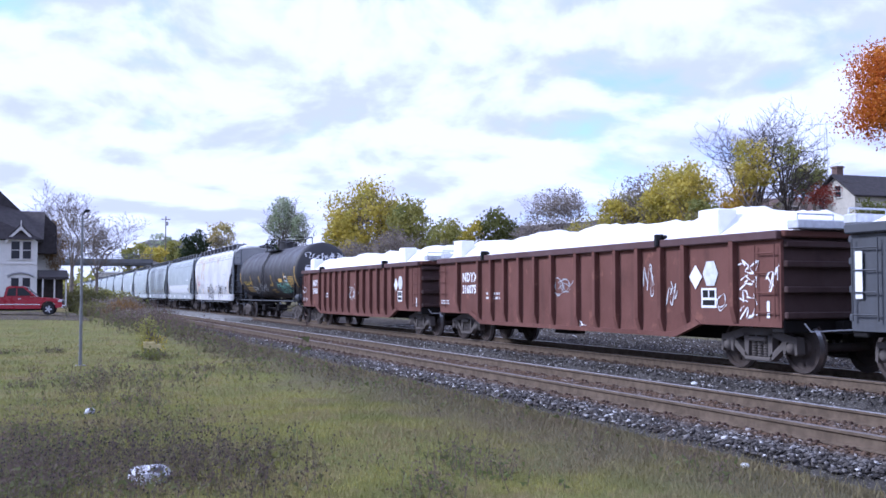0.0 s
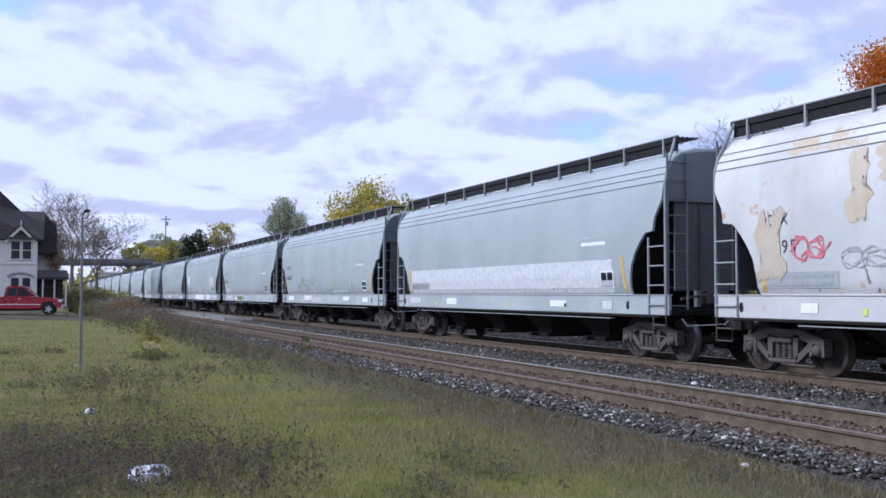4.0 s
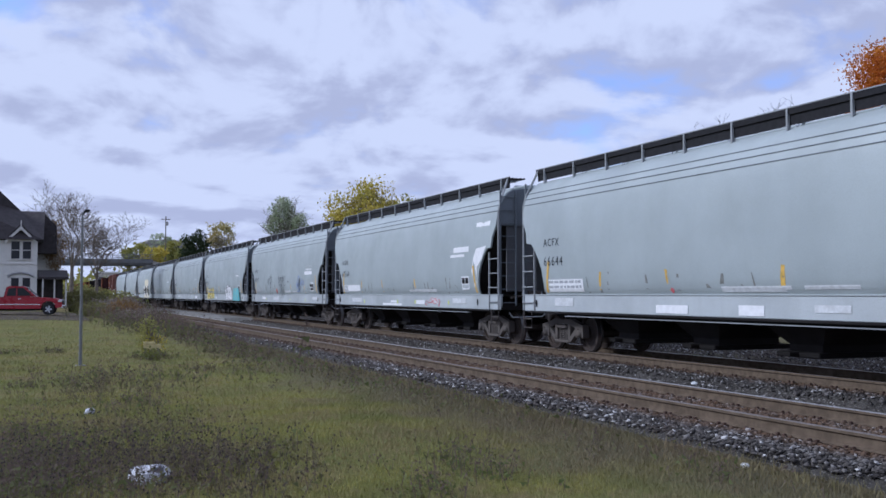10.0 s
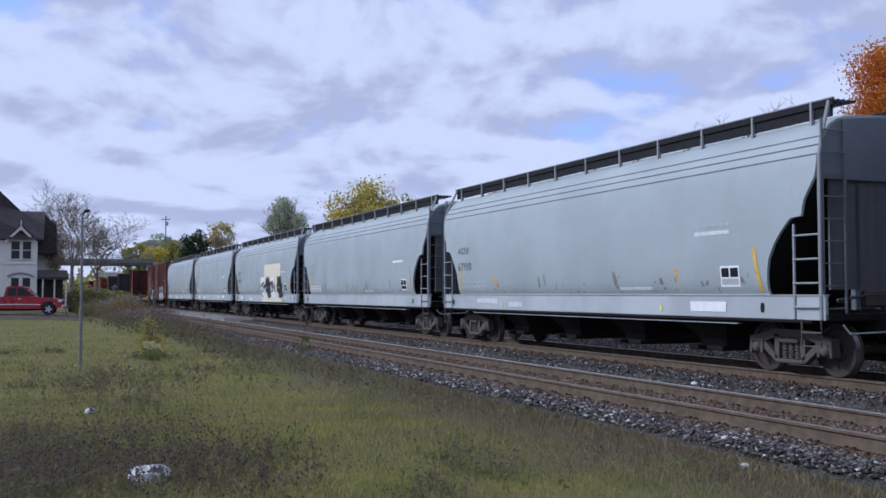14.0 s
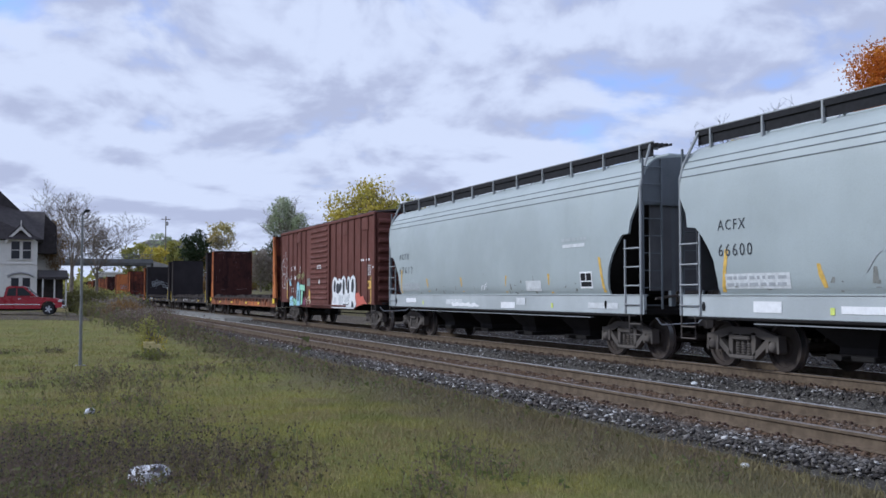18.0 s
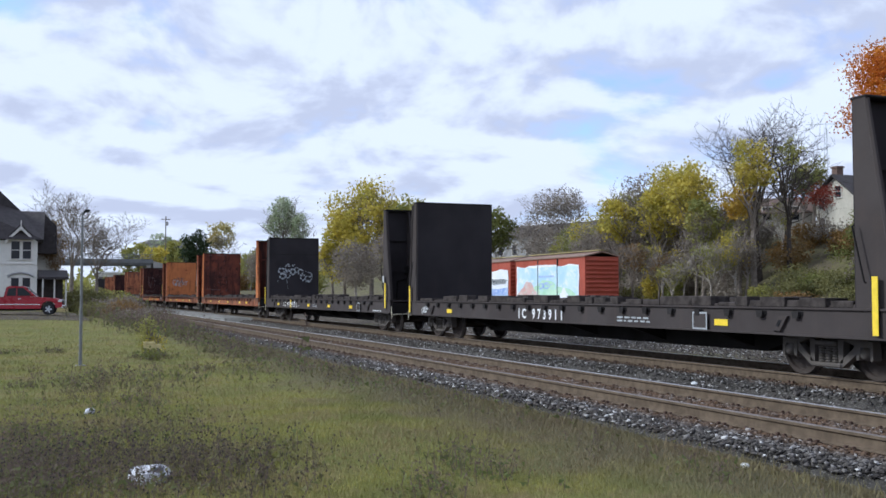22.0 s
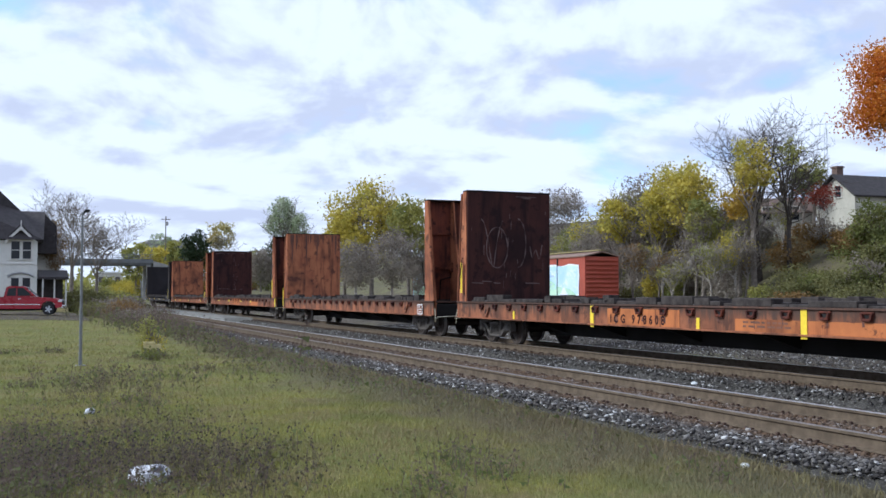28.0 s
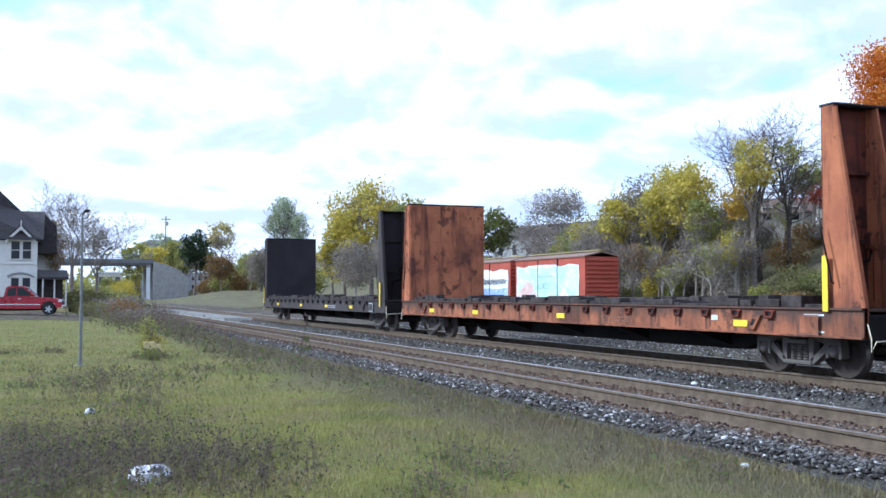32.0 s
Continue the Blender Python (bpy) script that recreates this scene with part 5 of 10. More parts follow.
def build_gondola(paint, label, heap_seed, load_label):
    car = thing("gondola", label, "gondola car", "loaded gondolas of the train")
    H = 7.98
    end_coat = M["gondola_end"] if paint == M["gondola"] else paint
    low = [(-H, 0.84), (-5.6, 0.84), (-4.75, 0.56), (4.85, 0.56), (5.7, 0.84), (H, 0.84)]
    for s in (-1, 1):
        y0, y1 = sorted((s * 1.42, s * 1.485))
        part("side_wall", Geo().prism(low + [(H, 2.42), (-H, 2.42)], "y", y0, y1), paint, car)
        y0, y1 = sorted((s * 1.40, s * 1.60))
        part("top_chord", Geo().box(-H - 0.03, H + 0.03, y0, y1, 2.38, 2.54, 0.02), M["chord"] if paint == M["gondola"] else paint, car)
        part("side_sill", Geo().prism([(-4.75, 0.56), (4.85, 0.56), (5.7, 0.84), (5.55, 0.93), (4.75, 0.66), (-4.65, 0.66), (-5.45, 0.93), (-5.6, 0.84)], "y", *sorted((s * 1.47, s * 1.53))), paint, car)
        for x in (-6.39, -4.83, -3.95, -3.08, -2.16, -1.25, -0.33, 0.92, 1.78, 2.68, 3.57, 4.42, 5.24, 6.75):
            z0 = 0.62 if abs(x) < 4.8 else 0.62 + 0.26 * min(1, (abs(x) - 4.8) / 0.8)
            g = Geo().prism([(s * 1.48, z0), (s * 1.52, z0 + 0.02), (s * 1.60, z0 + 0.30), (s * 1.60, 2.41), (s * 1.48, 2.41)], "x", x - 0.06, x + 0.06)
            part("rib", g, paint, car)
        for x in (-H + 0.04, H - 0.66):
            part("side_ladder", Geo().tube([(x + 0.05, s * 1.55, 1.0), (x + 0.05, s * 1.55, 2.3)], 0.014, 5).tube([(x + 0.57, s * 1.55, 1.0), (x + 0.57, s * 1.55, 2.3)], 0.014, 5).tube([(x + 0.05, s * 1.55, 1.1), (x + 0.57, s * 1.55, 1.1)], 0.014, 5).tube([(x + 0.05, s * 1.55, 1.45), (x + 0.57, s * 1.55, 1.45)], 0.014, 5).tube([(x + 0.05, s * 1.55, 1.8), (x + 0.57, s * 1.55, 1.8)], 0.014, 5).tube([(x + 0.05, s * 1.55, 2.15), (x + 0.57, s * 1.55, 2.15)], 0.014, 5), paint, car)
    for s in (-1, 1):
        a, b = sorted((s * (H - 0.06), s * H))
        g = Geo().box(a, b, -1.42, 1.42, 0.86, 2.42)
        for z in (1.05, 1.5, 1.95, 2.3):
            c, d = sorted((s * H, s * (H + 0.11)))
            part("end_rib", Geo().box(c, d, -1.44, 1.44, z - 0.06, z + 0.06, 0.02), end_coat, car)
        part("end_wall", g, end_coat, car, "ribbed end wall")
        part("end_chord", Geo().box(*sorted((s * (H - 0.08), s * (H + 0.14))), -1.5, 1.5, 2.42, 2.54, 0.02), paint, car)
        part("end_platform", Geo().box(*sorted((s * H, s * (H + 0.3))), -1.35, 1.35, 2.56, 2.72, 0.02).tube([(s * (H + 0.22), -1.3, 2.72), (s * (H + 0.22), -1.3, 2.82), (s * (H + 0.22), -0.5, 2.82), (s * (H + 0.22), -0.5, 2.72)], 0.018, 5), M["galv"], car, "pale crossover platform")
        part("end_sill", Geo().box(*sorted((s * (H - 0.3), s * (H + 0.02))), -1.45, 1.45, 0.74, 0.98, 0.02), M["under"], car)
    part("floor", Geo().box(-H, H, -1.42, 1.42, 0.86, 0.93), M["under"], car)
    part("centre_sill", Geo().prism([(-8.2, 0.95), (-8.2, 0.72), (-5.6, 0.72), (-4.8, 0.50), (4.8, 0.50), (5.6, 0.72), (8.2, 0.72), (8.2, 0.95)], "y", -0.3, 0.3), M["under"], car)
    part("brake_gear", Geo().box(-1.2, -0.3, -1.0, -0.6, 0.42, 0.72, 0.03).tube([(-3.5, -0.8, 0.55), (3.5, -0.8, 0.55)], 0.025, 5), M["under"], car)
    add_trucks(car, 6.85)
    add_ends(car, 8.3)
    # tarpaulin-covered heaps, tied over the rim
    rows = []
    nx, ny = 130, 18
    for i in range(nx + 1):
        x = -H + 0.05 + i * (2 * H - 0.1) / nx
        row = []
        for j in range(ny + 1):
            v = -1 + 2 * j / ny
            dome = (1 - abs(v) ** 2.6)
            along = 0.50 + 0.16 * abs(math.sin(x * 0.75 + heap_seed)) + 0.06 * math.sin(x * 2.2 + 2 * heap_seed)
            along *= min(1.0, 0.32 + 0.9 * (H - abs(x)))
            wr = 0.07 * noise.noise(Vector((x * 3.4, v * 4, heap_seed))) + 0.03 * noise.noise(Vector((x * 9, v * 6, heap_seed))) + 0.07 * noise.noise(Vector((x * 0.9 + v * 1.5, v * 1.6, heap_seed + 5)))
            row.append((x, v * 1.40, 2.47 + max(0.05 + 0.3 * wr, along * dome + wr)))
        rows.append(row)
    load = part("tarpaulin", Geo().sheet(rows, lambda p: (p[0], p[1], p[2] - 0.06)), M["tarp"], car, load_label, smooth=True)
    for x in (-6.9, 5.75):
        part("foam_block", Geo().box(x - 0.34, x + 0.34, -1.34, -0.9, 2.55, 3.08, 0.03), M["tarp"], load, "upright white block on the load")
    for x in (-4.4, 4.4):
        part("tie_down", Geo().box(x - 0.06, x + 0.06, -1.66, -1.46, 2.40, 2.66, 0.02).box(x - 0.14, x + 0.14, -1.52, -1.44, 2.56, 2.64, 0.02), M["black"], car)
    return car


red = "oxide-red ribbed steel gondola heaped under white tarpaulin"
gon1 = build_gondola(M["gondola"], red, 1.0, "white tarpaulin drawn over uneven heaps")
place(gon1, 1)
gon2 = build_gondola(M["gondola"], red, 2.7, "white tarpaulin drawn over uneven heaps")
place(gon2, 2)
gon0 = build_gondola(M["gondola_dark"], "dark grey gondola with white tarpaulin load", 4.1, "white tarpaulin drawn over uneven heaps")
place(gon0, 0)
part("data_panel", side_grid(-7.85, -7.7, 1.35, 2.1, gon_face, 0.03), M["white"], gon0, "narrow white upright bar")
for car, num, sd in ((gon1, "316075", 5), (gon2, "316105", 9)):
    part("reporting_mark", side_text("NDYX", -6.15, 1.80, 0.37, gon_face, -0.006, 1.1, 0.012), M["white"], car, "white block letters")
    part("car_number", side_text(num, -6.15, 1.45, 0.34, gon_face, -0.006, 1.0, 0.012), M["white"], car, "white block number")
    part("data_stencil", bars(-7.9, -7.2, 1.1, 1.25, 2, gon_face, sd, -0.005), M["faint"], car)
    part("data_stencil", bars(-4.4, -3.5, 1.25, 1.5, 2, gon_face, sd + 1, -0.005), M["faint"], car)
    part("test_stencil", side_grid(5.72, 6.19, 1.16, 1.54, gon_face, -0.004), M["white"], car)
    part("test_panel", side_shape([[(5.77, 1.36), (5.94, 1.36), (5.94, 1.50), (5.77, 1.50)], [(5.98, 1.36), (6.14, 1.36), (6.14, 1.50), (5.98, 1.50)], [(5.77, 1.21), (6.14, 1.21), (6.14, 1.31), (5.77, 1.31)]], gon_face, 0.002), M["black"], car)
    part("diamond_sign", side_shape([[(5.34, 1.76), (5.55, 2.0), (5.76, 1.76), (5.55, 1.52)]], gon_face, 0.004), M["white"], car, "white diamond placard")
    part("oval_mark", side_shape([[(6.02 + 0.24 * math.cos(a * 1.0472), 1.82 + 0.27 * math.sin(a * 1.0472)) for a in range(6)]], gon_face, 0.004), M["faint"], car)
    part("reflector", side_grid(7.62, 7.70, 1.0, 1.3, gon_face, 0.0), M["white"], car)
for k in range(4):
    graffiti(gon1, tag(6.92, 7.38, 0.92 + 0.29 * k, 1.2 + 0.29 * k, 4, 0.035, gon_face, 41 + 7 * k, 0.0), M["white"])
graffiti(gon1, tag(7.66, 8.0, 1.5, 1.86, 4, 0.035, gon_face, 46, 0.07), M["white"])
graffiti(gon1, tag(3.72, 4.1, 1.42, 2.0, 5, 0.03, gon_face, 42, 0.0), M["faint"])
graffiti(gon1, tag(4.58, 5.0, 1.2, 1.72, 5, 0.03, gon_face, 43, 0.0), M["faint"])
graffiti(gon1, scrawl(-0.26, 0.5, 1.38, 1.85, 2, 0.025, gon_face, 47, 0.0), M["grey_mark"])
graffiti(gon1, tag(0.86, 1.26, 0.6, 0.78, 3, 0.04, gon_face, 48, 0.0), M["white"])
graffiti(gon1, scrawl(6.2, 6.5, 1.1, 1.5, 1, 0.025, gon_face, 49, 0.0), M["faint"])
graffiti(gon2, scrawl(-0.6, 1.0, 1.1, 1.9, 3, 0.035, gon_face, 44, 0.0), M["faint"])
graffiti(gon2, scrawl(-7.9, -7.3, 1.4, 1.9, 1, 0.05, gon_face, 45, 0.0), M["faint"])


# ---- tank car ----
def tank_face(z):
    return math.sqrt(max(0.04, 1.42 ** 2 - (z - 2.62) ** 2))


def build_tank():
    car = thing("tank_car", "black steel tank car with spray-painted scrawls", "tank car")
    R = 1.42
    half = [(7.28, R), (7.36, R), (7.43, R - 0.03), (7.49, 1.30), (7.57, 1.08), (7.66, 0.72), (7.71, 0.36), (7.73, 0.02)]
    prof = [(-a, r) for a, r in half[::-1]] + half
    part("tank_shell", Geo().lathe(prof, "x", 56, (0, 0, 2.62)), M["tank"], car, smooth=True)
    for x in (-7.3, -0.35, 7.3):
        part("weld_band", Geo().lathe([(x - 0.02, R - 0.01), (x - 0.02, R + 0.008), (x + 0.02, R + 0.008), (x + 0.02, R - 0.01)], "x", 56, (0, 0, 2.62)), M["tank"], car)
    for s in (-1, 1):
        g = Geo().box(s * 6.5 - 0.55, s * 6.5 + 0.55, -0.9, 0.9, 0.86, 1.32, 0.03)
        g.box(min(s * 5.6, s * 8.2), max(s * 5.6, s * 8.2), -0.45, 0.45, 0.72, 1.12, 0.02)
        g.box(min(s * 8.0, s * 8.3), max(s * 8.0, s * 8.3), -1.45, 1.45, 0.98, 1.10, 0.02)
        for y in (-1.3, 1.3):
            g.box(s * 6.9 - 0.06, s * 6.9 + 0.06, y - 0.05, y + 0.05, 1.0, 2.0, 0.01)
        part("saddle", g, M["under"], car)
        g = Geo().tube([(s * 8.25, -1.4, 1.1), (s * 8.25, -1.4, 2.25), (s * 8.25, 1.4, 2.25), (s * 8.25, 1.4, 1.1)], 0.022, 6)
        part("end_railing", g, M["black"], car)
        for t in (-1, 1):
            part("grab_iron", Geo().tube([(s * 7.1, t * 1.46, 1.1), (s * 7.1, t * 1.46, 1.9), (s * 7.5, t * 1.46, 1.9), (s * 7.5, t * 1.46, 1.1)], 0.02, 5), M["black"], car)
            part("step", STEP, None, car, at=(s * 7.9 - 0.2, t * 1.45, 0))
        part("end_walk", Geo().box(min(s * 7.1, s * 8.2), max(s * 7.1, s * 8.2), -1.45, 1.45, 1.08, 1.13), M["grate"], car)
    part("reservoir", Geo().lathe([(-0.55, 0.05), (-0.48, 0.17), (0.48, 0.17), (0.55, 0.05)], "x", 14, (7.2, -1.15, 1.25)), M["gondola_dark"], car, smooth=True)
    for y in (-1.35, 1.35):
        part("side_rod", Geo().tube([(-7.9, y, 1.06), (7.9, y, 1.06)], 0.035, 6), M["gondola_dark"], car)
    part("bottom_outlet", Geo().lathe([(0.75, 0.14), (0.9, 0.14), (0.92, 0.22), (1.2, 0.22)], "z", 14), M["under"], car)
    part("pipe_run", Geo().tube([(-5, -0.5, 0.75), (-2, -0.6, 0.62), (2, -0.6, 0.62), (5, -0.5, 0.75)], 0.03, 6).box(-3.4, -2.6, -0.8, -0.3, 0.45, 0.8, 0.03).box(1.0, 1.5, -0.9, -0.4, 0.5, 0.85, 0.03), M["under"], car)
    part("manway", Geo().lathe([(3.98, 0.42), (4.38, 0.42), (4.40, 0.46), (4.46, 0.46), (4.50, 0.30)], "z", 24, (-0.45, 0, 0)), M["tank"], car, smooth=True)
    part("valve", Geo().lathe([(3.98, 0.08), (4.25, 0.08), (4.3, 0.13), (4.36, 0.13), (4.4, 0.05)], "z", 12, (0.55, -0.2, 0)), M["tank"], car)
    part("valve", Geo().lathe([(3.98, 0.1), (4.15, 0.1), (4.2, 0.14), (4.28, 0.06)], "z", 12, (2.1, -0.1, 0)), M["tank"], car)
    part("platform", Geo().box(-1.5, 1.75, -1.05, -0.5, 3.86, 3.90).box(-1.5, 1.75, 0.5, 1.05, 3.86, 3.90), M["grate"], car)
    part("hand_rail", Geo().tube([(-1.4, -0.95, 3.88), (-1.4, -0.95, 4.54), (-1.15, -0.95, 4.62), (-0.25, -0.95, 4.60), (-0.08, -0.95, 4.48), (-0.08, -0.95, 3.9)], 0.026, 6), M["black"], car, "bent tubular railing")
    part("hand_rail", Geo().tube([(0.45, -0.95, 3.9), (0.45, -0.95, 4.52), (0.68, -0.95, 4.64), (1.55, -0.95, 4.64), (1.7, -0.95, 4.52), (1.7, -0.95, 3.9)], 0.026, 6), M["black"], car, "bent tubular railing")
    part("hand_rail", Geo().tube([(-1.4, 0.95, 3.88), (-1.4, 0.95, 4.60), (1.7, 0.95, 4.62), (1.7, 0.95, 3.88)], 0.026, 6).tube([(0.2, 0.95, 3.88), (0.2, 0.95, 4.60)], 0.024, 6), M["black"], car, "bent tubular railing")
    part("hand_rail", Geo().tube([(1.7, -0.95, 4.52), (1.78, -0.3, 4.62), (1.78, 0.3, 4.62), (1.7, 0.95, 4.62)], 0.024, 6).tube([(-1.4, -0.95, 4.54), (-1.46, 0.0, 4.60), (-1.4, 0.95, 4.60)], 0.024, 6), M["black"], car, "bent tubular railing")
    part("side_ladder", Geo().tube([(-0.10, -1.0, 3.86), (-0.10, -1.50, 3.0), (-0.10, -1.55, 1.06)], 0.02, 5).tube([(0.35, -1.0, 3.86), (0.35, -1.50, 3.0), (0.35, -1.55, 1.06)], 0.02, 5), M["black"], car)
    for k in range(8):
        z = 1.2 + 0.33 * k
        part("rung", Geo().tube([(-0.10, -1.56 if z < 3 else -1.5 + 0.58 * (z - 3.0), z), (0.35, -1.56 if z < 3 else -1.5 + 0.58 * (z - 3.0), z)], 0.014, 5), M["black"], car)
    f = tank_face
    for x, z0, z1 in ((-4.08, 1.95, 2.5), (-1.68, 2.03, 2.47), (1.55, 1.98, 2.48), (4.70, 2.02, 2.52)):
        part("reflector", side_grid(x, x + 0.11, z0, z1, f), M["ochre"], car, "yellow reflector strip")
    part("reflector", side_grid(7.12, 7.24, 1.75, 2.85, f, nz=10), M["ochre"], car, "long yellow reflector strip")
    part("reflector", side_grid(-7.24, -7.12, 1.75, 2.75, f, nz=10), M["ochre"], car, "long yellow reflector strip")
    part("reporting_mark", side_text("ETCX 223501", -6.2, 1.97, 0.31, f, 0.008, 1.2), M["yellow"], car, "yellow stencilled letters")
    part("data_stencil", bars(-5.95, -4.3, 1.55, 1.88, 3, f, 3), M["ochre"], car)
    part("data_stencil", bars(5.50, 6.76, 1.79, 2.35, 7, f, 4, 0.008), M["ochre"], car, "block of small yellow stencilling")
    part("data_panel", side_grid(3.33, 4.16, 2.06, 2.24, f), M["ochre"], car)
    lx, lz = 4.80, 1.92
    part("test_stencil", side_grid(lx, lx + 0.5, lz, lz + 0.44, f), M["white"], car)
    part("test_panel", side_shape([[(lx + 0.05, lz + 0.22), (lx + 0.23, lz + 0.22), (lx + 0.23, lz + 0.39), (lx + 0.05, lz + 0.39)], [(lx + 0.27, lz + 0.22), (lx + 0.45, lz + 0.22), (lx + 0.45, lz + 0.39), (lx + 0.27, lz + 0.39)], [(lx + 0.05, lz + 0.05), (lx + 0.45, lz + 0.05), (lx + 0.45, lz + 0.16), (lx + 0.05, lz + 0.16)]], f, 0.012), M["black"], car)
    part("data_stencil", bars(0.7, 1.65, 1.47, 1.72, 2, f, 6), M["ochre"], car)
    part("data_stencil", bars(0.9, 1.7, 1.86, 1.98, 1, f, 7), M["ochre"], car)
    for k in range(6):
        x = 2.75 + 0.44 * k
        graffiti(car, scrawl(x, x + 0.5, 1.42, 2.05, 1, 0.045, f, 111 + k), M["mint"])
    graffiti(car, tag(2.7, 5.45, 1.45, 2.12, 13, 0.03, f, 12, 0.014), M["teal"])
    graffiti(car, tag(-2.12, -0.2, 1.5, 2.02, 12, 0.04, f, 13), M["faint"])
    graffiti(car, tag(-4.24, -2.9, 1.48, 1.86, 8, 0.04, f, 14), M["white"])
    # scrawl across the round head
    g = tag(-0.95, 1.05, 3.05, 3.5, 15, 0.05, lambda z: 0.0, 15, 0.0)
    g.v = [(7.735 - 0.19 * (x * x + (z - 2.62) ** 2) / 1.25 + 0.012 + abs(y), x, z) for x, y, z in g.v]
    graffiti(car, g, M["white"])
    add_trucks(car, 6.5)
    add_ends(car, 8.0)
    return car


place(build_tank(), 3)


# ---- boxcar ----
def box_face(z):
    return 1.47


def build_boxcar():
    car = thing("boxcar", "brown ribbed steel boxcar with graffiti along its side", "boxcar")
    H = 7.95
    for s in (-1, 1):
        a, b = sorted((s * 1.42, s * 1.47))
        part("side_wall", Geo().prism([(-H, 1.02), (-5.9, 1.02), (-5.2, 0.80), (5.2, 0.80), (5.9, 1.02), (H, 1.02), (H, 4.54), (-H, 4.54)], "y", a, b), M["box"], car)
        part("top_chord", Geo().box(-H, H, *sorted((s * 1.42, s * 1.53)), 4.48, 4.60, 0.02), M["box"], car)
        for x in (-7.89, -6.28, -5.36, -4.48, -3.6, -2.72, 2.5, 3.4, 4.3, 5.2, 6.1, 7.0, 7.89):
            part("rib", Geo().box(x - 0.035, x + 0.035, *sorted((s * 1.47, s * 1.515)), 1.04, 4.49, 0.012), M["box"], car)
        door = part("door", Geo().box(-1.68, 1.42, *sorted((s * 1.47, s * 1.52)), 0.98, 4.46, 0.01), M["box"], car, "sliding steel door with pressed bars")
        for k in range(14):
            z = 1.15 + k * 0.235
            part("door_rib", Geo().prism([(s * 1.52, z), (s * 1.565, z + 0.05), (s * 1.565, z + 0.09), (s * 1.52, z + 0.14)], "x", -1.55, 1.25), M["box"], door)
        part("door_post", Geo().box(1.42, 1.62, *sorted((s * 1.47, s * 1.56)), 0.95, 4.5, 0.015), M["box"], car)
        part("door_rail", Geo().box(-1.8, 4.2, *sorted((s * 1.5, s * 1.56)), 0.88, 0.96, 0.02), M["box"], car)
        for x0, z0, w in ((-6.87, 3.96, 0.52), (-4.41, 3.95, 0.66), (3.6, 3.9, 0.7), (6.3, 3.95, 0.8)):
            part("placard_board", Geo().box(x0, x0 + w, *sorted((s * 1.48, s * 1.51)), z0, z0 + 0.45, 0.01), M["box"], car)
        for x in (-H + 0.05, H - 0.5):
            g = Geo()
            for k in range(5):
                g.tube([(x, s * 1.54, 1.25 + 0.36 * k), (x + 0.42, s * 1.54, 1.25 + 0.36 * k)], 0.013, 5)
            part("side_ladder", g, M["box"], car)
            part("step", STEP, None, car, at=(x, s * 1.46, 0))
    for s in (-1, 1):
        g = Geo().box(*sorted((s * (H - 0.04), s * H)), -1.45, 1.45, 1.0, 4.56)
        for k in range(9):
            z = 1.25 + k * 0.37
            pts = [(s * H, z - 0.13), (s * (H + 0.12), z - 0.04), (s * (H + 0.12), z + 0.04), (s * H, z + 0.13)]
            part("end_rib", Geo().prism(pts, "y", -1.36, 1.36), M["box"], car)
        part("end_wall", g, M["box"], car, "corrugated end wall")
        part("end_sill", Geo().box(*sorted((s * (H - 0.3), s * (H + 0.05))), -1.45, 1.45, 0.78, 1.02, 0.02), M["under"], car)
        part("crossover_step", Geo().box(*sorted((s * H, s * (H + 0.3))), -1.2, 1.2, 1.05, 1.10), M["grate"], car)
    for k in range(12):
        x0 = -H + k * 2 * H / 12
        x1 = x0 + 2 * H / 12 - 0.02
        part("roof_panel", Geo().prism([(-1.5, 4.57), (0, 4.70), (1.5, 4.57), (1.5, 4.61), (0, 4.75), (-1.5, 4.61)], "x", x0, x1).prism([(-1.5, 4.60), (0, 4.74), (1.5, 4.60), (1.5, 4.65), (0, 4.80), (-1.5, 4.65)], "x", x0 + 0.35, x0 + 0.95), M["roofing"], car)
    part("centre_sill", Geo().box(-7.9, 7.9, -0.3, 0.3, 0.70, 1.0, 0.02), M["under"], car)
    part("brake_gear", Geo().box(-1.4, -0.5, -0.9, -0.5, 0.5, 0.85, 0.03).tube([(-4, -0.6, 0.6), (4, -0.6, 0.6)], 0.025, 5), M["under"], car)
    add_trucks(car, 6.6)
    add_ends(car, 8.1)
    f = box_face
    for text, x, z in (("GT", -5.74, 2.60), ("W", -5.08, 2.60)):
        part("reporting_mark", side_text(text, x, z, 0.31, f, 0.012, 1.1, 0.006), M["white"], car, "white block letters")
    for text, x in (("517", -5.78), ("966", -5.06)):
        part("car_number", side_text(text, x, 2.14, 0.29, f, 0.012, 1.0, 0.006), M["white"], car, "white block number")
    for x in (-5.62, -4.75):
        part("data_stencil", bars(x, x + 0.45, 1.48, 1.76, 2, f, int(-x * 10), 0.012), M["faint"], car)
    part("data_stencil", bars(7.05, 7.42, 2.14, 2.58, 5, f, 69, 0.012), M["faint"], car)
    part("data_stencil", bars(7.55, 7.8, 2.4, 2.52, 1, f, 68, 0.012), M["faint"], car)
    part("data_stencil", bars(-0.32, 0.38, 2.55, 2.76, 2, f, 9, 0.10), M["white"], car)
    part("round_mark", side_shape([[(0.05 + 0.09 * math.cos(k * 0.7854), 1.98 + 0.11 * math.sin(k * 0.7854)) for k in range(8)]], f, 0.10), M["white"], car)
    part("notice", side_grid(-3.92, -3.66, 2.5, 2.74, f, 0.012), M["faint"], car)
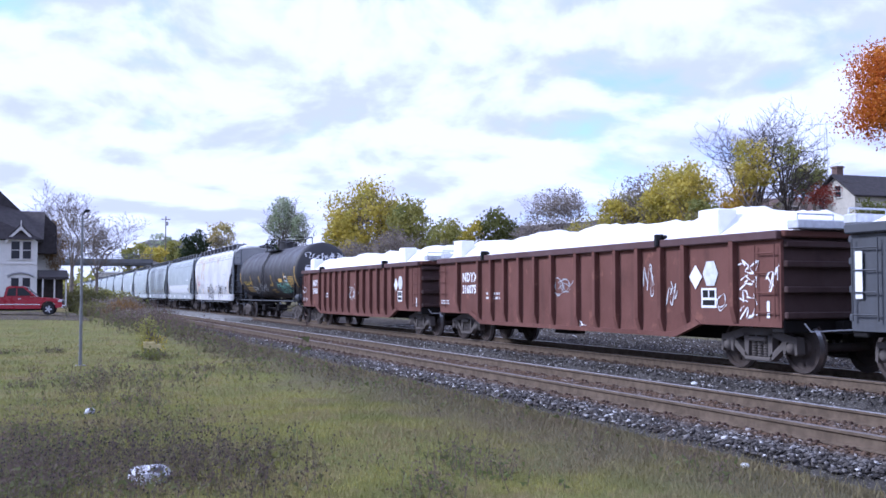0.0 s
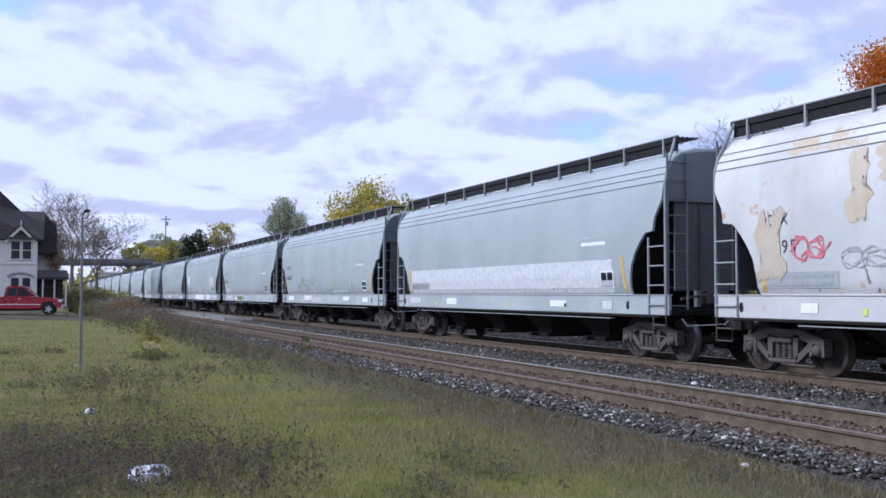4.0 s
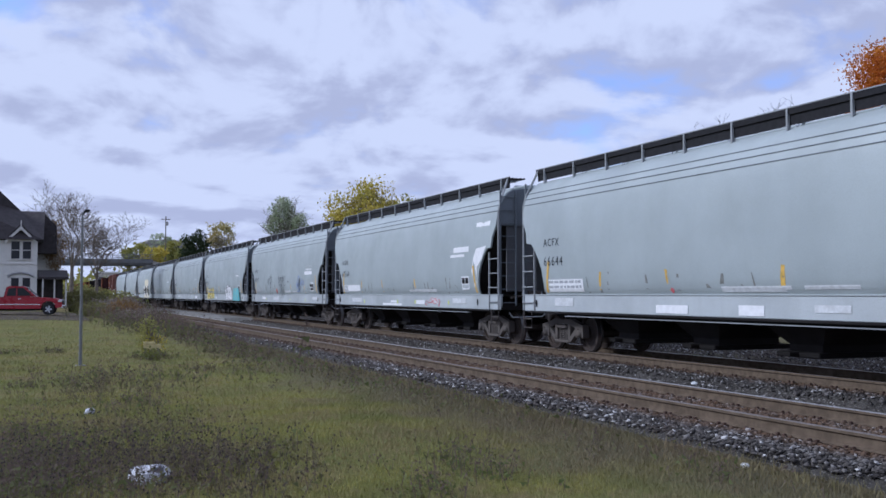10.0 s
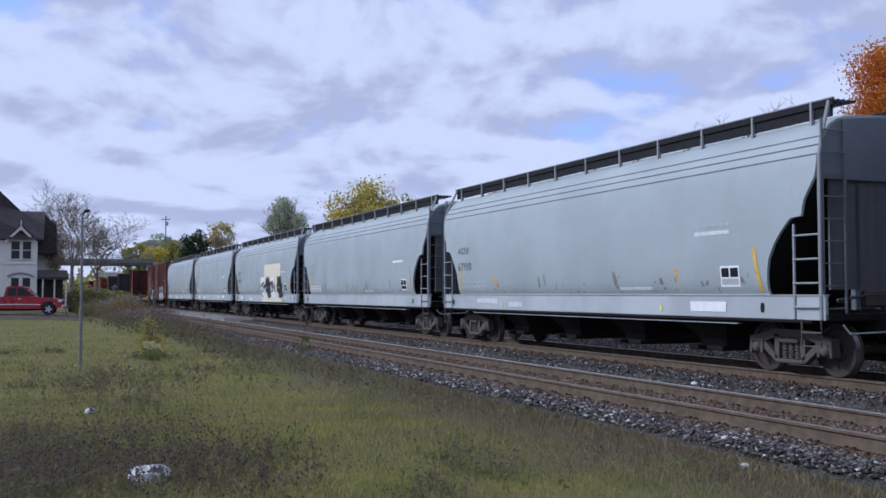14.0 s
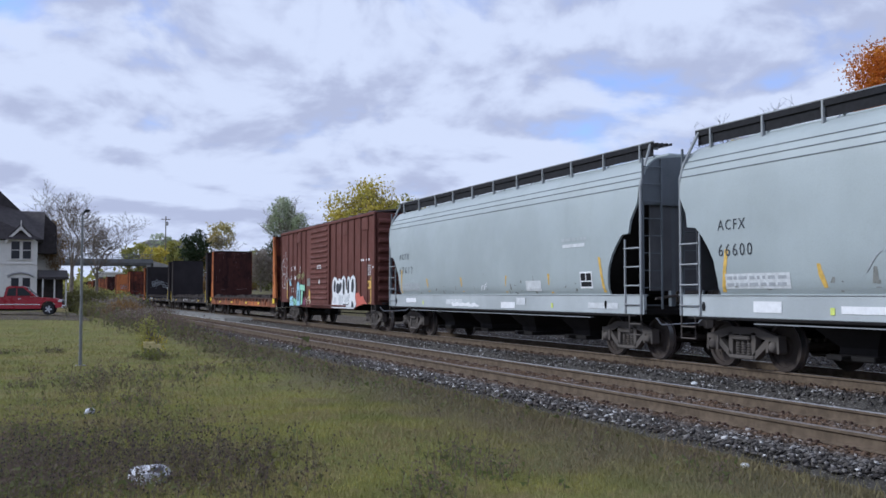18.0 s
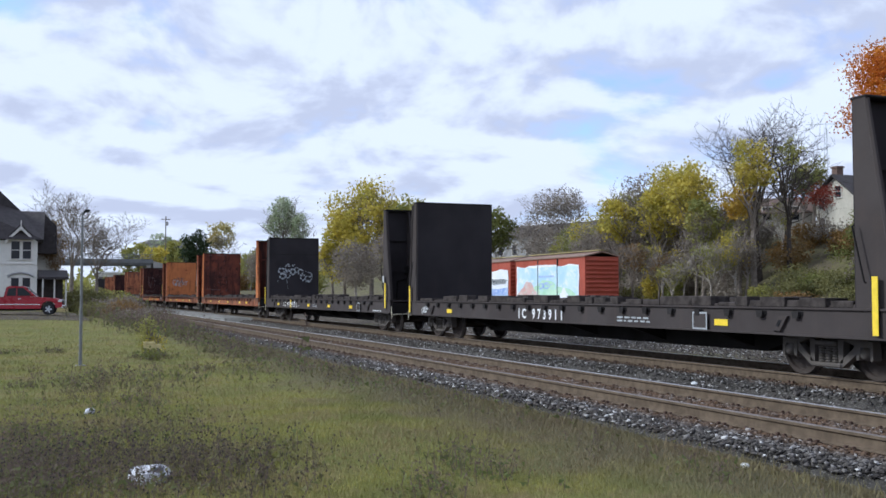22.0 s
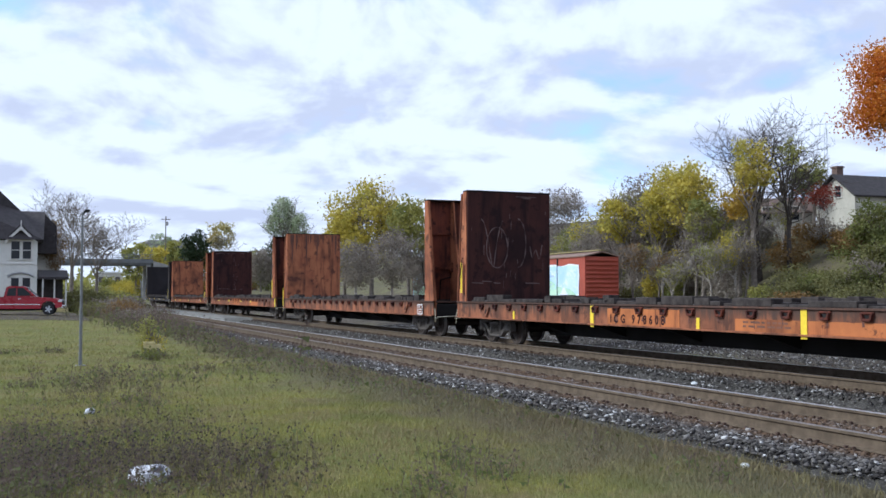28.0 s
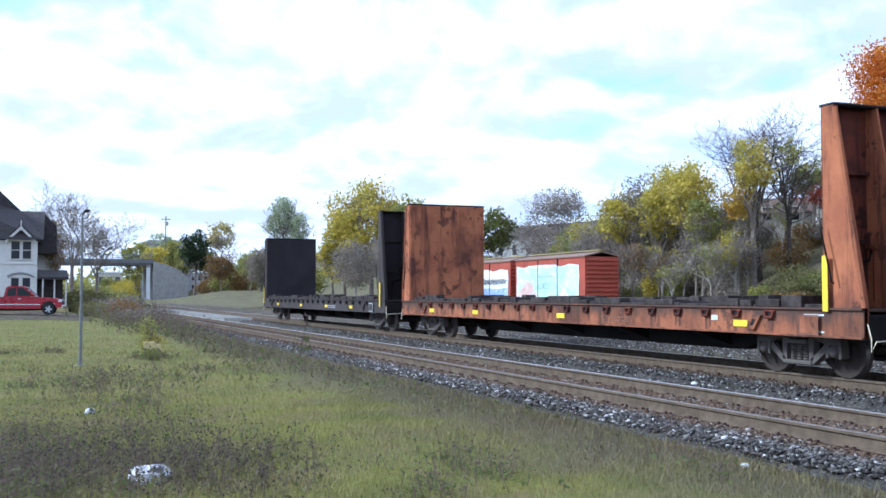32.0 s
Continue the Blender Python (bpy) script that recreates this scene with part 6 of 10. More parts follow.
    part("notice_panel", side_grid(-3.88, -3.70, 2.54, 2.70, f, 0.016), M["box"], car)
    part("reflector", side_grid(-6.6, -6.48, 1.15, 2.05, f, 0.012), M["ochre"], car)
    # white throw-up with black fill beside the door, coral behind its edge
    part("graffiti", side_shape([[(5.2, 0.86), (6.6, 1.03), (7.1, 1.03), (6.75, 1.16), (6.5, 1.36), (6.2, 1.32), (5.9, 1.5), (5.5, 1.44), (5.2, 1.6)]], f, 0.046), M["coral"], car, "coral spray-painted ground")
    body = [(1.95, 0.88), (5.45, 0.88), (5.62, 1.02), (5.48, 1.3), (5.55, 1.7), (5.48, 2.08), (5.22, 2.2), (4.95, 2.14), (4.78, 1.98), (4.7, 2.12), (4.5, 2.16), (4.36, 2.06), (4.3, 1.6), (4.18, 1.62), (4.1, 2.1), (3.85, 2.2), (3.6, 2.12), (3.5, 2.0), (3.2, 2.1), (2.95, 1.98), (2.75, 2.1), (2.45, 2.17), (2.2, 2.06), (2.08, 1.8), (2.14, 1.3)]
    part("graffiti", side_shape([body], f, 0.050), M["white"], car, "white puffed throw-up")
    graffiti(car, Geo().add(*stroke(body + body[:1], 0.035, f, 0.053)), M["grey_mark"])
    for k, pts in enumerate(([(2.38, 1.5), (2.58, 1.52), (2.66, 1.86), (2.56, 2.04), (2.4, 1.98), (2.3, 1.75)],
                             [(2.7, 1.5), (3.0, 1.42), (3.4, 1.56), (3.62, 1.8), (3.4, 1.92), (3.2, 1.84), (2.95, 1.9), (2.74, 1.8)],
                             [(3.72, 1.42), (3.98, 1.4), (4.02, 1.9), (3.9, 2.08), (3.72, 2.0)],
                             [(4.42, 1.46), (4.66, 1.46), (4.66, 1.98), (4.5, 2.04), (4.42, 1.9)],
                             [(4.98, 1.5), (5.24, 1.5), (5.34, 1.78), (5.26, 2.04), (5.06, 2.02), (4.96, 1.8)],
                             [(4.95, 0.9), (5.3, 0.9), (5.25, 1.05), (5.05, 1.16)])):
        part("graffiti", side_shape([pts], f, 0.058 + 0.001 * k), M["ink"], car, "black fill of the throw-up")
    for x0, x1, z0, z1 in ((2.3, 2.75, 1.0, 1.32), (3.1, 3.55, 0.95, 1.42), (4.0, 4.5, 1.05, 1.4)):
        part("graffiti", side_grid(x0, x1, z0, z1, f, 0.056, 0.12, int(x0 * 10)), M["faint"], car, "thin lavender-grey shading")
    graffiti(car, Geo().add(*stroke([(3.72, 1.4), (3.74, 1.0), (4.6, 0.98), (4.66, 1.45)], 0.035, f, 0.064)), M["ink"])
    part("white_streak", side_grid(2.0, 5.3, 0.825, 0.865, f, 0.06), M["white"], car, "white paint along the sill")
    part("reflector", side_grid(7.36, 7.46, 1.06, 2.1, f, 0.012), M["ochre"], car, "upright yellow reflector strip")
    part("route_panel", side_grid(6.95, 7.36, 1.62, 1.95, f, 0.012), M["ochre"], car, "small yellow routing board")
    part("route_slot", side_grid(7.06, 7.22, 1.70, 1.86, f, 0.016), M["box"], car)
    part("route_frame", side_shape([[(6.95, 1.06), (7.36, 1.06), (7.36, 1.08), (6.95, 1.08)], [(6.95, 1.08), (6.97, 1.08), (6.97, 1.62), (6.95, 1.62)]], f, 0.012), M["ochre"], car)
    for x in (6.06, 6.80):
        part("address_line", bars(x, x + 0.48, 2.68, 2.86, 1, f, int(x), 0.012), M["white"], car)
    # mint and pale blue letters over the lower panels
    part("graffiti", side_grid(-3.25, -2.62, 0.86, 1.34, f, 0.046, 0.15, 75), M["plum"], car, "plum spray-painted shade")
    part("graffiti", side_grid(-5.85, -4.3, 0.86, 1.2, f, 0.047, 0.1, 76), M["mint"], car, "mint spray-painted ground")
    letters_at = [
        ("sky_blue", [(-5.86, 0.84), (-5.1, 0.82), (-5.02, 1.04), (-5.4, 1.1), (-5.3, 1.2), (-5.06, 1.22), (-5.1, 1.32), (-5.7, 1.3), (-5.86, 1.16), (-5.5, 1.0), (-5.86, 0.98)]),
        ("mint", [(-5.0, 0.84), (-4.82, 0.84), (-4.78, 1.05), (-4.5, 0.84), (-4.3, 0.86), (-4.28, 1.2), (-4.46, 1.2), (-4.48, 1.05), (-4.76, 1.24), (-5.0, 1.22)]),
        ("sky_blue", [(-4.3, 0.84), (-3.66, 0.86), (-3.64, 1.5), (-3.78, 1.96), (-4.05, 2.04), (-4.28, 1.9), (-4.34, 1.4)]),
        ("mint", [(-3.66, 1.62), (-2.66, 1.56), (-2.7, 1.86), (-3.64, 1.92)]),
        ("mint", [(-3.5, 0.9), (-3.18, 0.9), (-3.02, 1.58), (-3.4, 1.6)])]
    for k, (mat, pts) in enumerate(letters_at):
        lift = 0.052 + 0.005 * k
        part("graffiti", side_shape([pts], f, lift), M[mat], car, "pale blue and mint block letter")
        graffiti(car, Geo().add(*stroke(pts + pts[:1], 0.04, f, lift + 0.002)), M["ink"])
    part("graffiti", side_shape([[(-4.06, 1.08), (-3.86, 1.08), (-3.88, 1.62), (-4.02, 1.62)]], f, 0.085), M["ink"], car, "dark gap in the block letter")
    part("graffiti", side_shape([[(-5.85, 1.85), (-5.35, 1.85), (-5.82, 2.2)]], f, 0.06), M["sky_blue"], car, "pale blue spike")
    graffiti(car, scrawl(-4.3, -3.62, 2.16, 2.42, 3, 0.03, f, 24, 0.054), M["olive"])
    graffiti(car, scrawl(-3.42, -2.88, 2.1, 2.48, 2, 0.03, f, 28, 0.054), M["olive"])
    part("grey_panel", side_grid(-2.48, -1.93, 1.8, 2.16, f, 0.012), M["scuff"], car)
    part("rust_patch", side_grid(-1.97, -1.74, 1.15, 1.66, f, 0.054, 0.1, 77, nz=6), M["ochre"], car, "rusty ochre patch at the door's edge")
    graffiti(car, tag(-2.55, -1.56, 0.9, 1.3, 8, 0.035, f, 26, 0.058), M["cream"])
    graffiti(car, tag(-7.72, -6.3, 2.3, 3.7, 5, 0.03, f, 25, 0.05), M["faint"])
    graffiti(car, scrawl(-7.5, -6.25, 1.4, 2.6, 2, 0.025, f, 29, 0.05), M["faint"])
    for ob in car.children:
        ob.location.x -= 0.38
    return car


place(build_boxcar(), 19)


# ---- bulkhead flat ----
def flat_face(z):
    return 1.45


def build_flat(sill, plate_l, plate_r, outer, label):
    """sill: side sill; plate_l, plate_r: inner faces of the two bulkheads; outer: gussets and ribs."""
    car = thing("bulkhead_flat_car", label, "flat car", "empty bulkhead flats of the train")
    H, IN = 10.75, 9.9
    for s in (-1, 1):
        y0, y1 = sorted((s * 1.37, s * 1.45))
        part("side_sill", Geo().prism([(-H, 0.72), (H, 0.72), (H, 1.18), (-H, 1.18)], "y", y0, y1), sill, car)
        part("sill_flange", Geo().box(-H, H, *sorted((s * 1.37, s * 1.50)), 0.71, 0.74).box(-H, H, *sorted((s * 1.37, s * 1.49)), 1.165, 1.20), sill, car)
        for k in range(20):
            x = -8.90 + k * 0.92
            pocket = part("stake_pocket", STAKE_FAR if s > 0 else STAKE if sill == M["coal_sill"] else STAKE_RUSTY, None, car, at=(x, 0, 0))
            if s < 0 and sill != M["coal_sill"]:
                part("pocket_hole", POCKET_HOLE, None, pocket)
        rr = random.Random(len(label) * 7 + s + (31 if sill == M["coal_sill"] else 0))
        x = -9.7
        while x < 9.3:
            w = rr.choice((0.32, 0.5, 0.62, 0.78, 1.1))
            z1 = rr.uniform(1.27, 1.41)
            if rr.random() < 0.9:
                part("deck_riser", Geo().box(x, min(x + w, 9.75), *sorted((s * rr.uniform(0.9, 1.1), s * rr.uniform(1.36, 1.44))), 1.2, z1, 0.01), M["deck"], car)
            x += w + rr.choice((0.02, 0.05, 0.16, 0.3))
    rnd = random.Random(len(label) + 3)
    for k in range(33):
        x = -IN + 0.02 + k * (2 * IN) / 33
        part("deck_board", Geo().box(x, x + 0.58, -1.36, 1.36, 1.15, 1.235 + 0.03 * rnd.random(), 0.01), M["deck"], car)
    part("centre_sill", Geo().prism([(-10.7, 1.15), (-10.7, 0.70), (-7.6, 0.70), (-6.4, 0.32), (6.4, 0.32), (7.6, 0.70), (10.7, 0.70), (10.7, 1.15)], "y", -0.34, 0.34), M["under"], car)
    for x in (-6, -3, 0, 3, 6):
        part("crossbearer", Geo().prism([(-1.36, 1.14), (-1.36, 0.73), (-0.34, 0.40), (0.34, 0.40), (1.36, 0.73), (1.36, 1.14)], "x", x - 0.06, x + 0.06), M["under"], car)
    for s, plate in ((-1, plate_l), (1, plate_r)):
        top, IN = 4.54, 10.06 if s < 0 else 9.82
        skin = M["coal"] if sill == M["coal_sill"] else M["maroon_red"]
        bh = part("bulkhead", Geo().box(*sorted((s * IN, s * (IN + 0.07))), -1.40, 1.40, 1.2, top, 0.012), plate, car, "tall steel bulkhead plate")
        # thin darker sheet over the plate's outer face
        part("outer_skin", Geo().box(*sorted((s * (IN + 0.0705), s * (IN + 0.078))), -1.36, 1.36, 1.22, top - 0.02), skin, bh, "dark outer face of the plate")
        for y in (-1.38, -0.48, 0.48, 1.38):
            g = Geo().prism([(s * (IN + 0.06), 0.72 if abs(y) > 1 else 1.2), (s * H, 0.72 if abs(y) > 1 else 1.2), (s * H, 1.25), (s * (IN + 0.32), top), (s * (IN + 0.06), top)], "y", y - (0.045 if abs(y) > 1 else 0.02), y + (0.045 if abs(y) > 1 else 0.02))
            part("gusset" if abs(y) > 1 else "stiffener", g, outer, bh)
            if abs(y) > 1:
                g = Geo().tube([(s * (IN + 0.36), y * 1.035, top - 0.05), (s * H, y * 1.035, 1.2)], 0.045, 6)
                part("gusset_flange", g, outer, bh)
        for z in (2.3, 3.45):
            part("shelf", Geo().box(*sorted((s * (IN + 0.06), s * (IN + 0.16))), -1.35, 1.35, z - 0.03, z + 0.03), skin, bh)
        part("bulkhead_cap", Geo().box(*sorted((s * (IN - 0.02), s * (IN + 0.34))), -1.42, 1.42, top, top + 0.045, 0.015), M["slope"], bh)
        part("end_sill", Geo().box(*sorted((s * (H - 0.5), s * (H + 0.02))), -1.36, 1.36, 0.65, 1.10, 0.03), M["under"], car)
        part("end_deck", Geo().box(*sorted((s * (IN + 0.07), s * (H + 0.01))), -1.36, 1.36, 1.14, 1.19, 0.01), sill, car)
        part("brake_pipe", Geo().tube([(s * (IN + 0.1), -0.9, 1.25), (s * (IN + 0.12), -0.88, 1.9), (s * (IN + 0.12), -0.5, 2.0), (s * (IN + 0.2), -0.5, 2.3)], 0.025, 5), M["under"], car)
        if s > 0:
            part("brake_stand", Geo().box(IN + 0.078, IN + 0.30, -0.60, -0.42, 2.16, 2.46, 0.03).lathe([(IN + 0.30, 0.14), (IN + 0.32, 0.17), (IN + 0.34, 0.14), (IN + 0.32, 0.12)], "x", 14, (0, -0.50, 2.32)).tube([(IN + 0.30, -0.50, 2.32), (IN + 0.33, -0.50, 2.32)], 0.03, 8).tube([(IN + 0.2, -0.5, 2.2), (IN + 0.2, -0.5, 1.3)], 0.012, 5), M["rust_mid"] if sill != M["coal_sill"] else M["under"], car, "rusty hand-brake stand")
        part("grab_iron", Geo().tube([(s * (IN + 0.35), -1.5, 1.6), (s * (IN + 0.35), -1.54, 1.62), (s * (IN + 0.12), -1.54, 2.5), (s * (IN + 0.12), -1.5, 2.52)], 0.016, 5), M["under"], car)
        hx = 8.15 if s > 0 else -8.55
        hook = part("rope_hook", Geo().prism([(hx - 0.20, 0.80), (hx + 0.02, 0.78), (hx + 0.22, 1.05), (hx + 0.0, 1.04)], "y", -1.50, -1.44), sill, car)
        part("hook_eye", Geo().prism([(hx - 0.07, 0.87), (hx + 0.0, 0.86), (hx + 0.08, 0.97), (hx + 0.0, 0.98)], "y", -1.506, -1.49), M["black"], hook)
        part("uncoupling_handle", Geo().tube([(s * (H + 0.05), -1.42, 0.95), (s * (H + 0.14), -1.44, 0.72), (s * (H + 0.14), -1.44, 0.52), (s * (H + 0.2), -1.40, 0.68), (s * (H + 0.2), -0.3, 0.72)], 0.011, 5), M["cream"], car)
    add_trucks(car, 8.82)
    add_ends(car, 10.95, False)
    return car


# near-black pockets and holes have the shade of the recesses in their colour
STAKE = Geo().box(-0.13, 0.13, -1.475, -1.44, 1.05, 1.14, 0.025).prism([(-0.09, 1.13), (0.09, 1.13), (0.06, 1.01), (-0.06, 1.01)], "y", -1.52, -1.46).mesh("stake_pocket", M["slope"])
STAKE_RUSTY = Geo().box(-0.14, 0.14, -1.485, -1.44, 1.10, 1.145, 0.015).prism([(-0.13, 1.12), (-0.09, 1.12), (-0.05, 1.0), (-0.09, 1.0)], "y", -1.51, -1.45).prism([(0.09, 1.12), (0.13, 1.12), (0.09, 1.0), (0.05, 1.0)], "y", -1.51, -1.45).box(-0.09, 0.09, -1.515, -1.49, 0.99, 1.04, 0.01).mesh("stake_pocket", M["maroon_red"])
POCKET_HOLE = Geo().prism([(-0.09, 1.10), (0.09, 1.10), (0.05, 1.035), (-0.05, 1.035)], "y", -1.462, -1.455).mesh("pocket_hole", M["slope"])
STAKE_FAR = Geo().box(-0.10, 0.10, 1.44, 1.53, 0.98, 1.14, 0.03).mesh("stake_pocket", M["slope"])
RE_BLOCK = Geo().box(-0.20, 0.20, -1.464, -1.455, -0.06, 0.06).mesh("reflector", M["yellow"])
RE_BAR = Geo().box(-0.05, 0.05, -1.464, -1.455, -0.12, 0.12).mesh("reflector", M["yellow"])
RE_LONG = Geo().box(-0.075, 0.075, -1.464, -1.455, -0.26, 0.26).mesh("reflector", M["yellow"])
RE_POST = Geo().box(-0.06, 0.06, -1.51, -1.50, -0.46, 0.46).mesh("reflector", M["yellow"])
RE_SQUARE = Geo().box(-0.24, 0.24, -1.51, -1.50, -0.13, 0.13).mesh("reflector", M["yellow"])

ORANGE_LABEL = "rusty orange bulkhead flat car, empty deck"
FLATS = [  # sill, left plate, right plate, gussets, number, where it starts, label
    ("orange_sill", "maroon", "orange", "orange_bright", "ICG 978637", -2.0, ORANGE_LABEL),
    ("coal_sill", "coal", "coal", "coal_sill", "IC 973911", -2.17, "grey-black bulkhead flat car, empty deck"),
    ("coal_sill", "coal", "coal", "coal_sill", "IC 978927", -6.33, "grey-black bulkhead flat car with scrawled plate"),
    ("orange_sill", "maroon_red", "orange_bright", "orange_bright", "", 0, ORANGE_LABEL),
    ("orange_sill", "orange_bright", "orange", "orange", "", 0, ORANGE_LABEL),
    ("orange_sill", "maroon", "orange", "orange", "ICG 978608", -1.82, ORANGE_LABEL),
    ("orange_sill", "orange", "rust_mid", "orange", "", 0, ORANGE_LABEL),
    ("orange_sill", "maroon", "maroon_red", "orange", "", 0, ORANGE_LABEL),
    ("orange_sill", "orange", "rust_mid", "orange", "", 0, ORANGE_LABEL),
    ("coal_sill", "coal", "coal", "coal_sill", "", 0, "grey-black bulkhead flat car at the train's tail"),
]
# reflectors along each sill, upright bars on the end posts (x, middle height), patches of fresh paint
SILL_BLOCKS = [(-6.95, -2.37, 2.53, 6.24), (-7.05, 6.5), (-7.54, -1.16, 2.44, 5.78), (-6.3, -2.7, 0.8, 5.0, 7.2), (-6.6, -2.4, 2.2, 6.1), (), (), (-7.28, -3.24, 0.97, 4.02), (-7.87, -4.35, 0.88, 7.76), (-7.0, -2.0, 2.6, 6.4)]
POSTS = [((-10.6, 1.04), (10.45, 1.04)), ((-10.55, 1.25), (10.35, 1.24)), ((-10.69, 1.36), (10.33, 1.36)), (), (), ((-10.31, 1.92), (10.3, 1.92)), ((-10.58, 1.27),), ((10.2, 1.72), (10.73, 0.97)), ((9.98, 1.6),), ((10.3, 1.4), (-10.4, 1.4))]
FRESH = [((2.77, 4.68), (4.91, 6.5)), (), (), ((-2.4, 0.5),), ((-2.0, 1.2), (3.0, 5.0)), ((2.58, 7.4),), (), ((2.6, 6.1),), (), ()]
for i, (sill, pl, pr, outer, num, nx, label) in enumerate(FLATS):
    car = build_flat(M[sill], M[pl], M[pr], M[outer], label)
    place(car, 20 + i)
    for x0, x1 in FRESH[i]:
        part("fresh_panel", side_grid(x0, x1, 0.745, 0.97, flat_face, 0.005), M["orange_bright"], car, "brighter orange repainted panel")
    for x in SILL_BLOCKS[i]:
        part("reflector", RE_BLOCK, None, car, "yellow reflector plate", at=(x, 0, 0.99 if i == 7 else 0.89))
    for x, z in POSTS[i]:
        part("reflector", RE_SQUARE if i == 0 else RE_POST if z > 1 else RE_LONG, None, car, "yellow reflector on the end post", at=(x, 0, z))
    if num:
        coal = sill == "coal_sill"
        if not coal:
            part("number_panel", side_grid(nx - 0.12, nx + 2.65, 0.745, 1.10, flat_face, 0.006), M["orange_bright"], car, "orange repainted number panel")
        part("car_number", side_text(num, nx, 0.79, 0.35 if coal else 0.26, flat_face, 0.010, 1.72, 0.010), M["white"] if coal else M["maroon"], car, "block lettering on the sill")
    part("data_stencil", bars(2.8 if i != 2 else -0.41, 4.1 if i != 2 else 0.35, 0.80, 0.95, 2, flat_face, 330 + i), M["grey_mark"] if sill == "coal_sill" else M["orange_faded"], car)
    tx = {1: 5.67, 2: 6.75, 6: 9.42, 8: 9.35}.get(i, 9.0)
    part("test_stencil", side_grid(tx, tx + 0.46, 0.74, 1.08, flat_face, 0.058), M["white"] if i in (5, 6) else M["grey_mark"] if sill == "coal_sill" else M["orange_faded"], car)
    panel = part("test_panel", side_grid(tx + 0.035, tx + 0.425, 0.775, 1.045, flat_face, 0.062), M[sill], car)
    if i in (5, 6):
        part("test_stencil", side_shape([[(tx + a, c), (tx + b, c), (tx + b, d), (tx + a, d)] for a, b, c, d in ((0.07, 0.40, 0.90, 0.915), (0.12, 0.15, 0.93, 1.02), (0.20, 0.23, 0.93, 1.02), (0.29, 0.36, 0.93, 0.955), (0.10, 0.34, 0.82, 0.845))], flat_face, 0.066), M["white"], panel)
def sill_streaks(car, seed):
    """Rust that has run down the sill from its stake pockets."""
    rnd = random.Random(seed)
    g = Geo()
    for k in range(20):
        for n in range(rnd.choice((1, 2, 2, 3))):
            x = -8.90 + k * 0.92 + rnd.uniform(-0.12, 0.12)
            w, z = rnd.uniform(0.015, 0.05), rnd.uniform(0.74, 0.92)
            g.add(*stroke([(x, 1.02), (x + rnd.uniform(-0.015, 0.015), 0.5 * (1.02 + z)), (x + rnd.uniform(-0.02, 0.02), z)], w, flat_face, 0.0065 + 0.0002 * (k % 5)))
    part("rust_stain", g, M["streak"], car, "dark rust run down from the pockets")["kind"] = "stuff"


M["streak"] = mat_rust("rust_run", (0.15, 0.060, 0.040), (0.115, 0.050, 0.036), (0.06, 0.032, 0.028), 0.4)
for k in (20, 23, 24, 25, 26, 27, 28):
    sill_streaks(TRAIN[k], 400 + k)
part("clearance_mark", side_shape([[(-3.67 + a, c), (-3.67 + b, c), (-3.67 + b, d), (-3.67 + a, d)] for a, b, c, d in ((0, 0.25, 0.77, 0.79), (0, 0.25, 1.0, 1.02), (0, 0.02, 0.79, 1.0), (0.23, 0.25, 0.79, 1.0), (0.08, 0.18, 0.83, 0.85), (0.08, 0.18, 0.93, 0.95), (0.08, 0.10, 0.85, 0.93))], flat_face, 0.012), M["white"], TRAIN[22], "small white stencilled frame")
for x in (-6.66, -3.04):
    part("round_mark", side_shape([[(x + 0.035 * math.cos(k * 0.7854), 0.85 + 0.05 * math.sin(k * 0.7854)) for k in range(8)]], flat_face, 0.012), M["white"], TRAIN[22])
for k, ink in ((26, "faint"), (22, "coal_sill")):
    y0 = 0.56 if k == 26 else -0.4
    plate = part("end_number_board", Geo().box(9.904, 9.910, y0, y0 + 0.78, 3.86, 4.34), M["maroon_red"] if k == 26 else M["coal"], TRAIN[k], "board with worn pale figures")
    for y in (y0 + 0.02, y0 + 0.41):
        part("figure_frame", Geo().box(9.911, 9.913, y, y + 0.35, 3.88, 4.32), M[ink], plate)
        part("figure_ground", Geo().box(9.914, 9.916, y + 0.02, y + 0.33, 3.90, 4.30), M["maroon_red"] if k == 26 else M["coal"], plate)
        for z in (3.93, 4.12):
            for a in (0.04, 0.13, 0.22):
                part("figure", Geo().box(9.917, 9.919, y + a, y + a + 0.07, z, z + 0.15), M[ink], plate)
part("number_panel", side_grid(-2.15, 0.69, 0.745, 1.12, flat_face, 0.006), M["orange_bright"], TRAIN[27], "orange repainted number panel")
part("car_number", side_text("ICG 97", -1.95, 0.82, 0.25, flat_face, 0.010, 1.6, 0.008), M["maroon"], TRAIN[27], "worn block lettering on the sill")
for x in (-0.30, -0.02, 0.34):
    part("figure", side_grid(x, x + 0.15, 0.84, 1.02, flat_face, 0.010, nz=1), M["maroon_red"], TRAIN[27], "worn figure on the sill")
part("open_frame", side_shape([[(9.42, 0.78), (9.9, 0.78), (9.9, 0.81), (9.42, 0.81)], [(9.42, 1.06), (9.9, 1.06), (9.9, 1.09), (9.42, 1.09)], [(9.42, 0.81), (9.45, 0.81), (9.45, 1.06), (9.42, 1.06)], [(9.64, 0.81), (9.67, 0.81), (9.67, 1.06), (9.64, 1.06)]], flat_face, 0.01), M["faint"], TRAIN[28], "white stencilled frame")
part("label_plate", side_grid(6.9, 7.1, 0.93, 1.03, flat_face, 0.012), M["faint"], TRAIN[28])
